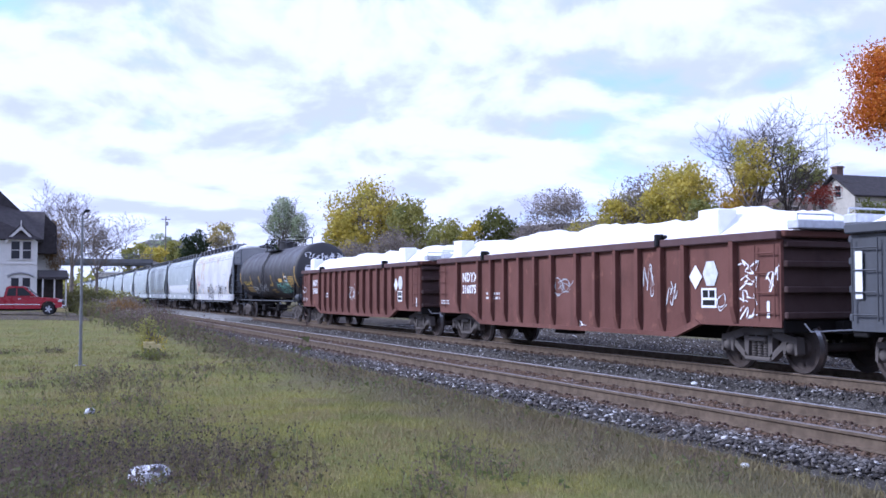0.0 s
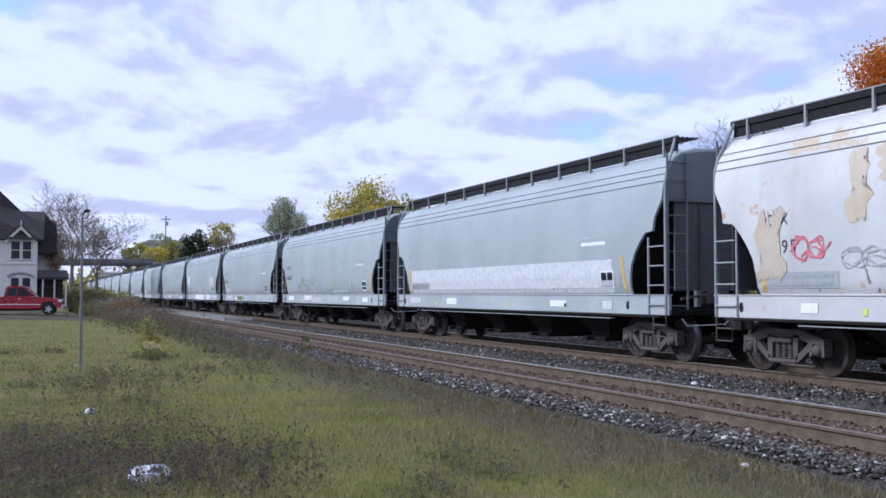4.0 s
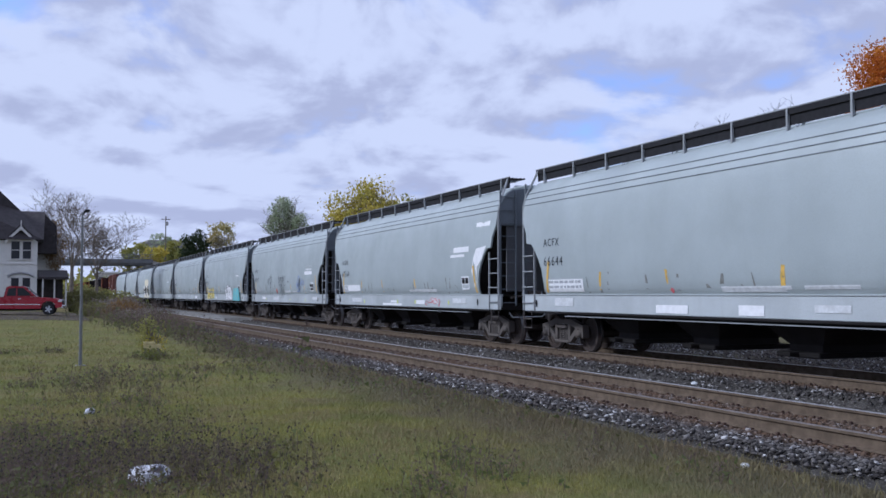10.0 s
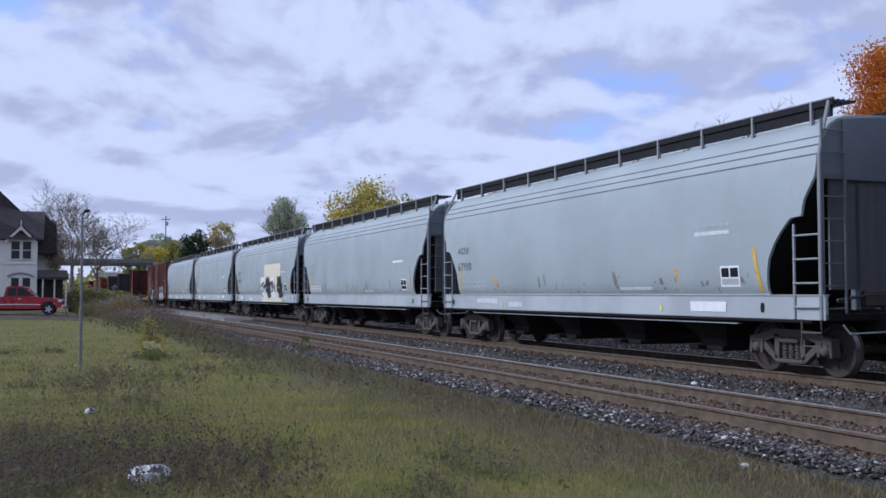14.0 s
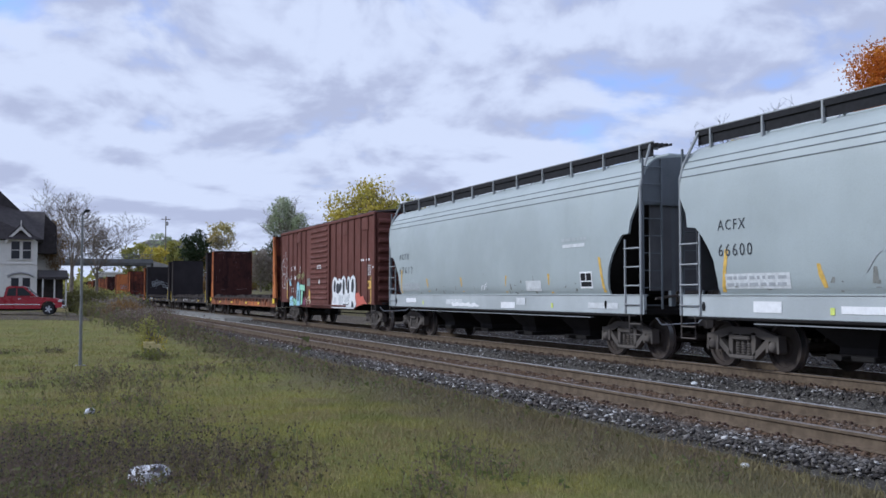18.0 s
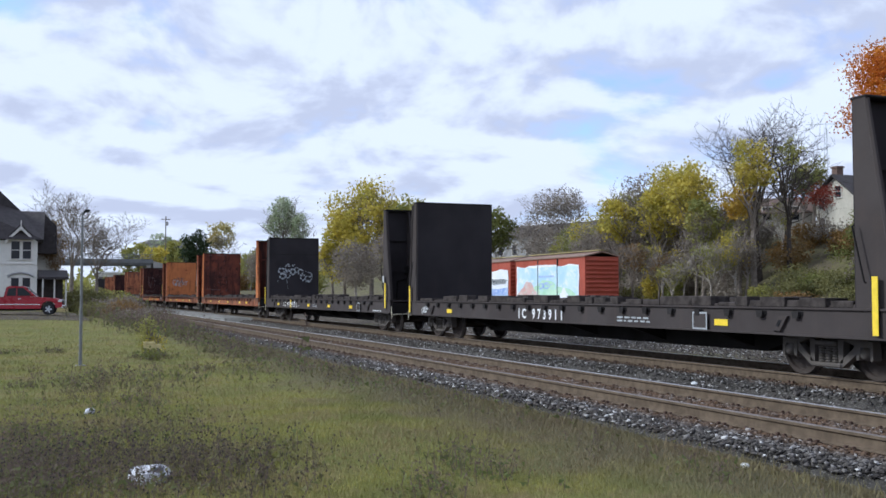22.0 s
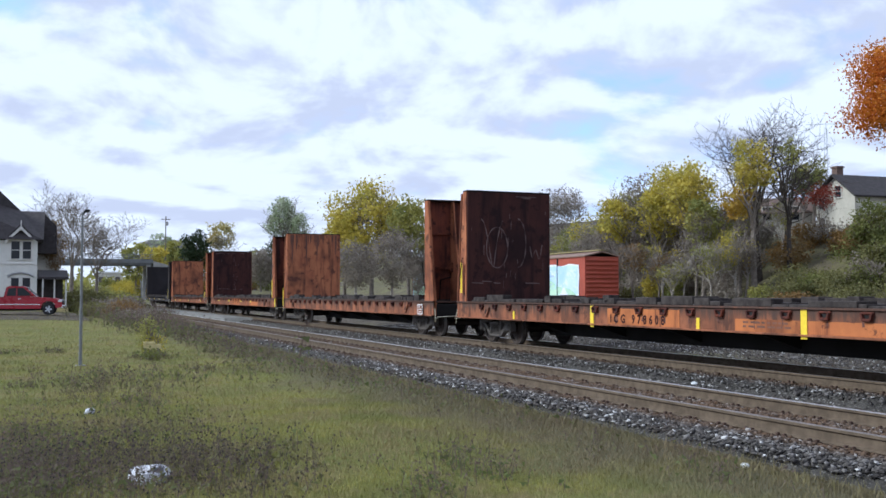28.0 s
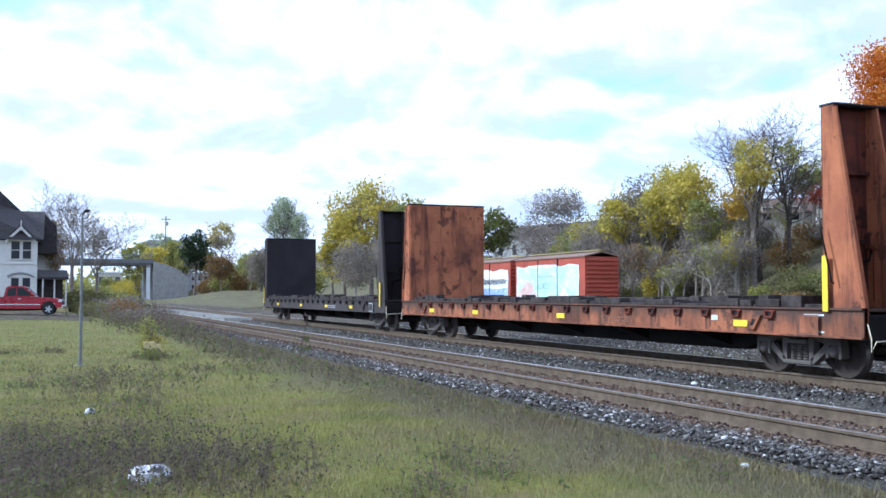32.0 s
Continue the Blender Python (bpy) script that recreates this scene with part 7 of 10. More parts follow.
M["scratch"] = mat_rust("pale_scratched_plate", (0.16, 0.105, 0.095), (0.12, 0.075, 0.068), (0.06, 0.036, 0.034), 0.4)
rnd = random.Random(63)
for k, inner in ((20, -10.06), (23, -10.06), (25, -10.06), (27, -10.06)):
    g = Geo()
    for i in range(16):
        y, z = (0.1 + rnd.gauss(0, 0.12) if i < 7 else rnd.uniform(-1.3, 1.3)), rnd.uniform(1.5, 4.1)
        w, h = rnd.uniform(0.006, 0.02), rnd.uniform(0.05, 0.35)
        g.add([(inner + 0.004 + 0.0004 * i, a, c) for a, c in ((y, z), (y + w, z), (y + w * 1.4, z + h), (y + 0.3 * w, z + h))], [(0, 1, 2, 3)])
    for i in range(9):
        y, z, w = rnd.uniform(-1.35, 0.7), rnd.choice((1.75, 1.8, 4.38, 4.42)), rnd.uniform(0.15, 0.5)
        g.add([(inner + 0.0045 + 0.0004 * i, a, c) for a, c in ((y, z), (y + w, z - 0.01), (y + w, z + 0.02), (y, z + 0.03))], [(0, 1, 2, 3)])
    part("scratches", g, M["scratch"], TRAIN[k], "pale scratches on the plate")["kind"] = "stuff"
# dark rust that has run down a bulkhead from its top edge
rnd = random.Random(88)
g = Geo()
for i in range(26):
    y, w, z = rnd.uniform(-1.34, 1.2), rnd.uniform(0.03, 0.13), 4.48 - rnd.choice((0.25, 0.45, 0.6, 0.9, 1.5)) * rnd.uniform(0.7, 1.2)
    g.add([(-10.0555 + 0.0002 * i, a, c) for a, c in ((y, 4.50), (y + 0.2 * w, 0.5 * (4.5 + z)), (y + 0.45 * w, z), (y + 0.6 * w, z + 0.05), (y + 0.9 * w, 0.5 * (4.5 + z)), (y + w, 4.50))], [(0, 1, 2, 3, 4, 5)])
part("rust_stain", g, M["streak"], TRAIN[26], "dark rust run down from the top edge")["kind"] = "stuff"
for x in (-2.62, 4.4):
    part("reflector", RE_LONG, None, TRAIN[25], "tall yellow reflector strip", at=(x, 0, 0.92))
for x in (-6.78, 1.45):
    part("reflector", RE_BAR, None, TRAIN[25], "short yellow reflector strip", at=(x, 0, 0.84))
part("reflector", RE_LONG, None, TRAIN[22], "tall yellow reflector strip", at=(-4.75, 0, 0.93))
part("data_stencil", bars(-2.2, 0.3, 0.74, 1.0, 1, flat_face, 360), M["orange_faded"], TRAIN[23], "worn ghost of the old number")
graffiti(TRAIN[21], scrawl(-9.5, -9.0, 0.78, 1.0, 2, 0.03, flat_face, 96, 0.012), M["faint"])
part("data_stencil", bars(8.7, 9.7, 0.74, 0.84, 1, flat_face, 361), M["faint"], TRAIN[22])
part("label_plate", side_grid(10.0, 10.2, 1.85, 2.1, flat_face, 0.055), M["faint"], TRAIN[22])


def plate_scrawl(car, x, y0, y1, z0, z1, n, w, seed, material):
    """Scrawl on a bulkhead's inner face that looks along the train."""
    g = scrawl(y0, y1, z0, z1, n, w, lambda z: 0.0, seed, 0.0)
    g.v = [(x + 0.006 - y, a, z) for a, y, z in g.v]
    graffiti(car, g, material)


# a rough, half-worn throw-up: rings, a tall stroke and a drooping tail
g = Geo()
for k, (cy, cz, ry, rz, w) in enumerate(((-0.72, 2.72, 0.17, 0.15, 0.09), (-0.66, 2.42, 0.15, 0.14, 0.08), (-0.40, 2.86, 0.10, 0.20, 0.05), (-0.36, 2.55, 0.13, 0.22, 0.07), (-0.08, 2.68, 0.13, 0.16, 0.09), (0.14, 2.78, 0.10, 0.14, 0.05), (0.36, 2.66, 0.12, 0.17, 0.06), (0.50, 2.36, 0.13, 0.15, 0.07), (0.80, 2.30, 0.20, 0.13, 0.05))):
    ring = [(cy + ry * math.cos(0.6 + a * 0.55), cz + rz * math.sin(0.6 + a * 0.55)) for a in range(11)]
    g.add(*stroke(smooth_path(ring, 3), w, lambda z: 0.0, 0.0006 * k))
for k, keys in enumerate(([(-0.40, 3.05), (-0.30, 3.12), (-0.26, 2.95)], [(-0.12, 3.08), (-0.05, 2.98), (0.02, 3.10)], [(0.25, 2.85), (0.5, 2.74), (0.98, 2.60)], [(0.98, 2.60), (1.02, 2.4), (0.9, 2.12), (0.62, 2.16)], [(-1.0, 2.10), (-0.9, 2.2), (-0.84, 2.42)], [(-0.42, 2.3), (-0.40, 2.0), (-0.36, 1.75)])):
    g.add(*stroke(smooth_path(keys, 4), 0.045 if k < 4 else 0.015, lambda z: 0.0, 0.006 + 0.0006 * k))
g.v = [(-10.056 - y, a, z) for a, y, z in g.v]
graffiti(TRAIN[22], g, M["grey_mark"])
part("seam", Geo().box(-10.056, -10.052, -1.38, 1.38, 3.62, 3.66), M["slope"], TRAIN[22], "dark welded seam across the plate")
loops = [[(-0.95 + 0.08 * k, 2.1 + 1.6 * abs(math.cos(k * 0.33))) for k in range(10)], [(-0.42 + 0.36 * math.cos(k * 0.52), 2.85 + 0.62 * math.sin(k * 0.52)) for k in range(14)], [(0.28 + 0.28 * math.cos(1.57 - k * 0.35), 3.0 + 0.75 * math.sin(1.57 - k * 0.35)) for k in range(10)], [(0.7, 2.9), (0.78, 2.55), (0.9, 2.8), (1.02, 2.5), (1.12, 2.95)]]
g = Geo()
for k, keys in enumerate(loops):
    g.add(*stroke(smooth_path(keys, 4), 0.034, lambda z: 0.0, 0.001 * k))
g.v = [(-10.054 - y, a, z) for a, y, z in g.v]
graffiti(TRAIN[25], g, M["scratch"])
plate_scrawl(TRAIN[24], -10.055, -0.8, 0.45, 2.15, 2.85, 4, 0.04, 93, M["grey_mark"])
plate_scrawl(TRAIN[24], -10.051, -0.5, 0.3, 2.4, 3.1, 3, 0.035, 95, M["scratch"])

# ---- the fifteen hoppers ----
HOP_LABEL = "pale grey covered hopper with curved sides"
HOPPERS = {4: "66595", 5: "", 6: "67609", 7: "66343", 8: "67980", 9: "66442", 10: "66644", 11: "67564", 12: "66547", 13: "66359", 14: "67930", 15: "", 16: "66498", 17: "66600", 18: "67617"}
grey = build_hopper(M["hopper"], HOP_LABEL)
white_car = build_hopper(M["hopper_white"], "dirty white covered hopper with rust streaks and scrawls")
place(white_car, 4)
place(grey, 5)
for k in range(6, 19):
    place(copy_thing(grey, Matrix.Identity(4)), k)
for k, num in HOPPERS.items():
    hopper_marks(TRAIN[k], num, 100 + k)
f = hop_face
c = TRAIN[4]
graffiti(c, scrawl(-1.9, 0.9, 1.0, 2.1, 4, 0.055, f, 51), M["ink"])
graffiti(c, tag(-1.9, 1.1, 1.3, 2.15, 9, 0.035, f, 151), M["ink"])
graffiti(c, scrawl(2.9, 4.4, 1.35, 2.05, 3, 0.05, f, 52), M["ink"])
graffiti(c, tag(1.9, 4.9, 1.2, 2.1, 12, 0.028, f, 152), M["ink"])
graffiti(c, tag(4.6, 6.2, 1.3, 2.15, 9, 0.022, f, 153), M["grey_mark"])
part("notice", side_grid(5.85, 6.3, 1.75, 2.45, f, 0.007), M["faint"], c, "pale pasted notice")
graffiti(c, scrawl(-4.9, -3.4, 1.8, 2.2, 3, 0.035, f, 53), M["grey_mark"])
graffiti(c, scrawl(-6.0, -5.3, 1.9, 2.4, 2, 0.04, f, 54), M["pinkish"])
STAIN = mat_steel("thin_rust_stain", (0.54, 0.47, 0.37), (0.46, 0.30, 0.16), 0.7, 0.6, 0.8)
for k, (x, w, z0, z1) in enumerate(((-6.2, 1.5, 3.75, 4.25), (-4.7, 0.35, 2.5, 4.0), (-4.1, 0.75, 3.1, 4.1), (-3.7, 0.3, 2.4, 3.2), (-2.4, 2.6, 3.9, 4.2), (2.2, 0.5, 3.5, 4.1), (-6.9, 0.6, 1.6, 3.0))):
    part("rust_streak", side_grid(x, x + w, z0, z1, f, 0.004 + 0.0015 * k, 0.28, 60 + k, nz=8), STAIN, c, "rust stain running down")
c = TRAIN[5]
part("overpaint", side_grid(-6.6, 6.3, 1.45, 2.2, f, 0.006, nz=6), M["faint"], c, "long whitewashed rectangle")
c = TRAIN[6]
for x0, x1, z0, z1, n, sd in ((-4.6, -4.1, 1.55, 2.0, 4, 55), (-4.0, -3.3, 1.6, 2.3, 4, 155), (-3.4, -2.4, 1.7, 2.1, 7, 156), (-2.2, -1.3, 1.85, 2.2, 5, 157), (-1.9, -0.6, 1.6, 1.95, 5, 158)):
    graffiti(c, tag(x0, x1, z0, z1, n, 0.018, f, sd), M["ink"] if sd != 158 else M["faint"])
graffiti(c, scrawl(-2.6, -0.4, 1.02, 1.62, 3, 0.028, f, 56, 0.012), M["faint"])
part("overpaint", side_grid(-2.3, -0.7, 1.05, 1.3, f, 0.008, 0.08, 17), M["faint"], c, "pale throw-up fill")
c = TRAIN[7]
g, e = blob(-3.05, -0.96, 0.98, 1.36, f, 73, 0.008, 4)
part("graffiti", g, M["olive"], c, "olive throw-up on the sill")
graffiti(c, Geo().add(*stroke(e, 0.035, f, 0.011)), M["white"])
graffiti(c, tag(-2.9, -1.15, 1.03, 1.30, 8, 0.05, f, 58, 0.014), M["ink"])
g, e = blob(-0.56, 1.1, 0.98, 1.36, f, 74, 0.008, 3)
part("graffiti", g, M["sill"], c, "pale throw-up on the sill")
graffiti(c, Geo().add(*stroke(e, 0.035, f, 0.011)), M["ink"])
graffiti(c, tag(-0.4, 0.9, 1.03, 1.3, 5, 0.04, f, 57, 0.014), M["white"])
c = TRAIN[8]
for x0, x1, w in ((-3.88, -3.55, 0.17), (4.2, 4.34, 0.13)):
    n = 14
    z = [4.15 - (4.15 - 1.45) * k / n for k in range(n + 1)] if x0 < 0 else [3.0 - 1.55 * k / n for k in range(n + 1)]
    xs = [x0 + (x1 - x0) * (k / n) ** 2 for k in range(n + 1)]
    part("white_streak", side_shape([[(xs[k], z[k]), (xs[k + 1], z[k + 1]), (xs[k + 1] + w, z[k + 1]), (xs[k] + w, z[k])] for k in range(n)], f, 0.005), M["faint"], c, "white wash running down")
part("overpaint", side_grid(-6.94, -5.7, 2.1, 2.88, f, 0.004), M["white"], c, "white patch behind the number")
part("overpaint", side_grid(4.68, 6.1, 2.05, 2.62, f, 0.005), M["faint"], c, "pale repainted rectangle")
part("overpaint", side_grid(-0.65, 0.0, 1.46, 1.7, f, 0.005, 0.06, 8), M["faint"], c)
part("overpaint", side_grid(-3.16, 1.19, 1.0, 1.38, f, 0.009), M["white"], c, "long whitewashed sill panel")
part("overpaint", side_grid(2.4, 4.0, 1.0, 1.38, f, 0.009), M["white"], c, "whitewashed sill panel")
c = TRAIN[9]
part("overpaint", side_grid(0.7, 2.05, 2.24, 2.74, f, 0.005, 0.12, 12, nz=6), M["sill"], c, "pale rubbed patch")
for x, z0, z1 in ((-0.04, 2.11, 2.66), (-3.15, 2.53, 3.02), (-3.13, 2.2, 2.4)):
    part("dark_streak", side_grid(x, x + 0.035, z0, z1, f, 0.006), M["ink"] if x > -1 else M["scuff"], c, "thin dark streak")
part("small_plate", side_grid(-1.39, -1.0, 1.6, 1.76, f, 0.008), M["ink"], c)
c = TRAIN[10]
part("overpaint", side_grid(-6.7, -5.0, 1.48, 1.78, f, 0.008), M["white"], c)
part("overpaint", side_grid(0.14, 1.9, 1.46, 1.57, f, 0.008), M["faint"], c)
part("overpaint", side_grid(-2.1, -0.99, 1.03, 1.2, f, 0.009), M["white"], c)
part("overpaint", side_grid(0.57, 1.28, 1.03, 1.22, f, 0.009), M["white"], c)
part("red_mark", side_shape([[(-1.45 + 0.07 * math.cos(k), 1.5 + 0.06 * math.sin(k)) for k in range(6)]], f, 0.009), M["pinkish"], c)
c = TRAIN[11]
part("overpaint", side_grid(6.83, 7.8, 3.36, 3.52, f, 0.006, 0.05, 4), M["white"], c, "bright white repaint at the end")
part("overpaint", side_shape([[(6.9, 2.75), (7.6, 2.8), (7.3, 2.45), (6.95, 2.2), (6.85, 1.7), (6.72, 1.62), (6.55, 2.1), (6.7, 2.5)]], f, 0.007), M["white"], c, "bright white repaint beside the cut-out")
part("overpaint", side_grid(5.19, 6.36, 2.68, 2.84, f, 0.008), M["white"], c)
part("overpaint", side_grid(-6.16, -4.49, 1.55, 1.78, f, 0.010), M["white"], c, "torn white notice")
part("overpaint", side_grid(1.77, 3.68, 1.49, 1.58, f, 0.007), M["faint"], c)
part("overpaint", side_grid(-1.87, 0.2, 1.02, 1.10, f, 0.009), M["white"], c)
part("overpaint", side_grid(-1.0, -0.35, 1.12, 1.2, f, 0.009), M["white"], c)
part("overpaint", side_grid(1.63, 2.45, 1.09, 1.22, f, 0.009), M["white"], c)
graffiti(c, tag(2.5, 3.94, 1.04, 1.30, 9, 0.028, f, 59, 0.012), M["pinkish"])
for x in (-0.29, 1.50, 4.5):
    part("grease_mark", side_grid(x, x + 0.1, 1.1, 1.22, f, 0.010), M["lime"], c, "small lime-yellow dab")
c = TRAIN[18]
part("overpaint", side_grid(-2.33, -0.28, 1.04, 1.19, f, 0.010, 0.06, 18), M["white"], c, "worn white sill panel")
part("overpaint", side_grid(1.23, 2.1, 1.04, 1.21, f, 0.010), M["white"], c, "white repainted sill panel")
part("overpaint", side_grid(2.9, 3.76, 1.50, 1.77, f, 0.008), M["faint"], c, "pale rubbed rectangle")
graffiti(c, tag(0.05, 0.45, 1.52, 1.70, 4, 0.04, f, 66), M["white"])
c = TRAIN[12]
graffiti(c, tag(-3.55, -2.35, 1.9, 2.4, 8, 0.032, f, 61), M["ink"])
for k in range(3):
    graffiti(c, Geo().add(*stroke([(-3.05 + 0.17 * k, 2.0), (-3.0 + 0.17 * k, 1.7), (-3.02 + 0.17 * k, 1.4)], 0.03, f, 0.010)), M["ink"])
graffiti(c, tag(-0.9, 0.65, 1.85, 2.4, 11, 0.036, f, 62), M["ink"])
for k in range(6):
    graffiti(c, Geo().add(*stroke([(-0.62 + 0.18 * k, 1.95), (-0.58 + 0.18 * k, 1.6), (-0.55 + 0.15 * k, 1.22 + 0.06 * (k % 3))], 0.035, f, 0.011)), M["ink"])
part("graffiti", side_shape([[(1.15, 2.06), (1.3, 2.0), (1.42, 2.04), (1.3, 2.09)]], f, 0.008), M["ink"], c)
graffiti(c, Geo().add(*stroke([(3.55 + 0.3 * math.cos(k * 0.45), 1.95 + 0.36 * math.sin(k * 0.45)) for k in range(15)], 0.035, f, 0.010)), M["navy"])
graffiti(c, tag(3.0, 4.55, 1.58, 2.15, 10, 0.03, f, 63), M["navy"])
graffiti(c, tag(3.35, 3.85, 1.65, 2.2, 6, 0.03, f, 64, 0.012), M["ink"])
part("overpaint", side_grid(4.71, 6.08, 2.34, 2.5, f, 0.009), M["white"], c, "white repainted bar")
part("overpaint", side_grid(0.53, 1.74, 1.49, 1.6, f, 0.006), M["faint"], c)
part("overpaint", side_grid(-5.3, -4.34, 1.12, 1.3, f, 0.009, 0.05, 3), M["white"], c)
part("overpaint", side_grid(-2.47, -1.2, 1.1, 1.32, f, 0.009, 0.04, 5), M["faint"], c)
part("red_mark", side_grid(-1.5, -1.25, 1.45, 1.75, f, 0.006, 0.08, 6), M["coral"], c)
c = TRAIN[13]
part("graffiti", side_grid(-6.9, -3.7, 1.0, 1.95, f, 0.008, 0.3, 74), M["lemon"], c, "yellow spray-painted field")
graffiti(c, tag(-6.8, -3.9, 1.1, 1.9, 16, 0.035, f, 65, 0.013), M["ink"])
graffiti(c, tag(-3.9, -3.3, 1.0, 1.7, 3, 0.12, f, 66, 0.013), M["mural_sky"])
for x0, x1, z1, sd in ((0.85, 1.75, 1.8, 18), (1.6, 2.5, 2.05, 19), (2.4, 3.35, 1.95, 20)):
    g, e = blob(x0, x1, 1.0, z1, f, sd, 0.008 + 0.002 * (sd - 17), 3)
    part("graffiti", g, M["white"], c, "white throw-up fill")
    graffiti(c, Geo().add(*stroke(e, 0.04, f, 0.010 + 0.002 * (sd - 17))), M["black"])
graffiti(c, tag(1.0, 3.2, 1.1, 1.8, 7, 0.03, f, 67, 0.020), M["ink"])
M["teal_worn"] = mat_wash("worn_teal_spray_paint", (0.12, 0.42, 0.46), (0.17, 0.46, 0.50), (0.23, 0.47, 0.48), 1.6)
paint = [(3.87, 1.0), (3.92, 1.3), (4.0, 1.5), (4.12, 1.72), (4.25, 1.86), (4.42, 1.93), (4.6, 1.95), (4.9, 1.92), (5.2, 1.95), (5.5, 1.93), (5.7, 1.82), (5.86, 1.66), (6.02, 1.5), (6.12, 1.28), (6.3, 1.0)]
part("graffiti", side_shape([paint[::-1]], lambda z: hop_face(1.7), 0.012), M["teal_worn"], c, "worn teal throw-up fill")
M["peach"] = mat_plain("peach_spray_paint", (0.36, 0.42, 0.32), 0.6, 0, 0.25)
rnd = random.Random(85)
for k in range(6):
    x, z = rnd.uniform(4.3, 5.7), rnd.choice((1.05, 1.15, 1.25, 1.48, 1.6, 1.75))
    part("graffiti", side_shape([[(x, z), (x + 0.06, z - 0.01), (x + 0.10, z + 0.08), (x + 0.03, z + 0.14), (x - 0.03, z + 0.07)]], lambda z: hop_face(1.7), 0.016 + 0.0003 * k), M["peach"], c, "small orange spot showing through")
c = TRAIN[16]
part("graffiti", side_grid(0.9, 4.9, 1.0, 3.05, f, 0.007, nx=4, nz=8), M["cream"], c, "cream overpainted rectangle")
part("graffiti", side_grid(-0.1, 0.9, 1.0, 2.35, f, 0.007, nz=6), M["cream"], c, "cream overpainted rectangle")
for x, sd in ((0.0, 31), (1.3, 32), (2.4, 33), (4.1, 34)):
    g, e = blob(x, x + 1.1, 1.2, 2.4, f, sd, 0.011, 2)
    part("graffiti", g, M["ink"] if sd % 2 == 0 else M["white"], c, "black and white throw-up")
    graffiti(c, scrawl(x, x + 1.0, 1.15, 2.3, 2, 0.10, f, sd + 40, 0.014), M["black"])
c = TRAIN[17]
graffiti(c, tag(-3.2, -1.0, 1.6, 2.1, 9, 0.025, f, 69), M["grey_mark"])
# ---- trees ----
M["bark"] = mat_plain("grey_brown_bark", (0.19, 0.16, 0.135), 0.95, 0, 0.3, 5.0, 0.5)
M["bark_dark"] = mat_plain("dark_bark", (0.062, 0.050, 0.042), 0.95, 0, 0.3, 5.0, 0.5)
M["bark_pale"] = mat_plain("pale_twig_bark", (0.31, 0.275, 0.24), 0.95, 0, 0.25, 5.0)
M["lf_yellow"] = mat_leaf("yellow_leaves", ((0.60, 0.48, 0.08), (0.52, 0.43, 0.08), (0.44, 0.40, 0.085)))
M["lf_gold"] = mat_leaf("golden_leaves", ((0.56, 0.45, 0.065), (0.48, 0.40, 0.065), (0.38, 0.35, 0.075)))
M["lf_olive"] = mat_leaf("olive_leaves", ((0.31, 0.30, 0.085), (0.38, 0.35, 0.09), (0.24, 0.26, 0.085)))
M["lf_green"] = mat_leaf("green_leaves", ((0.155, 0.170, 0.050), (0.21, 0.212, 0.062), (0.115, 0.130, 0.046)))
M["lf_dark"] = mat_leaf("dark_green_needles", ((0.035, 0.055, 0.025), (0.05, 0.07, 0.03), (0.03, 0.045, 0.02)))
M["lf_orange"] = mat_leaf("orange_maple_leaves", ((0.52, 0.155, 0.016), (0.34, 0.075, 0.012), (0.60, 0.225, 0.025)))
M["lf_rust"] = mat_leaf("rusty_leaves", ((0.23, 0.135, 0.05), (0.29, 0.18, 0.06), (0.18, 0.12, 0.055)))
M["lf_amber"] = mat_leaf("amber_leaves", ((0.46, 0.29, 0.05), (0.40, 0.22, 0.04), (0.48, 0.36, 0.07)))
M["lf_pale"] = mat_leaf("pale_leaves", ((0.48, 0.43, 0.20), (0.40, 0.37, 0.19), (0.52, 0.43, 0.17)))
M["lf_silver"] = mat_leaf("silver_green_leaves", ((0.42, 0.47, 0.31), (0.55, 0.58, 0.45), (0.30, 0.36, 0.20)))
M["lf_dusk"] = mat_leaf("dull_green_leaves", ((0.185, 0.178, 0.066), (0.24, 0.225, 0.085), (0.14, 0.14, 0.06)))
M["lf_brown"] = mat_leaf("grey_brown_twigs", ((0.27, 0.232, 0.188), (0.33, 0.283, 0.230), (0.21, 0.182, 0.150)))


def grow(g, p, d, length, r, depth, rnd, tips, spread=0.55, up=0.25, sides=5, least=0.01):
    """One limb and, from it, its own limbs."""
    r = max(r, least)
    pts, rs = [p], [r]
    n = 3 if depth > 1 else 2
    for k in range(n):
        d = (d + Vector((rnd.gauss(0, 0.13), rnd.gauss(0, 0.13), rnd.gauss(0, 0.08) + up * 0.12))).normalized()
        p = p + d * length / n
        pts.append(p)
        rs.append(r * (1 - 0.45 * (k + 1) / n))
    g.tube(pts, rs, sides if depth > 1 else 3, False)
    if depth == 0:
        tips.append(p)
        return
    for k in range(rnd.randint(2, 3) + (1 if depth > 2 else 0)):
        side = Vector((rnd.gauss(0, 1), rnd.gauss(0, 1), rnd.gauss(0, 0.5) + up)).normalized()
        nd = (d * (1 - spread) + side * spread).normalized()
        at = pts[-1] if k < 2 else pts[rnd.randint(1, n)]
        grow(g, at, nd, length * rnd.uniform(0.62, 0.8), rs[-1] * 0.82, depth - 1, rnd, tips, spread, up, sides, least)
    tips.append(p)


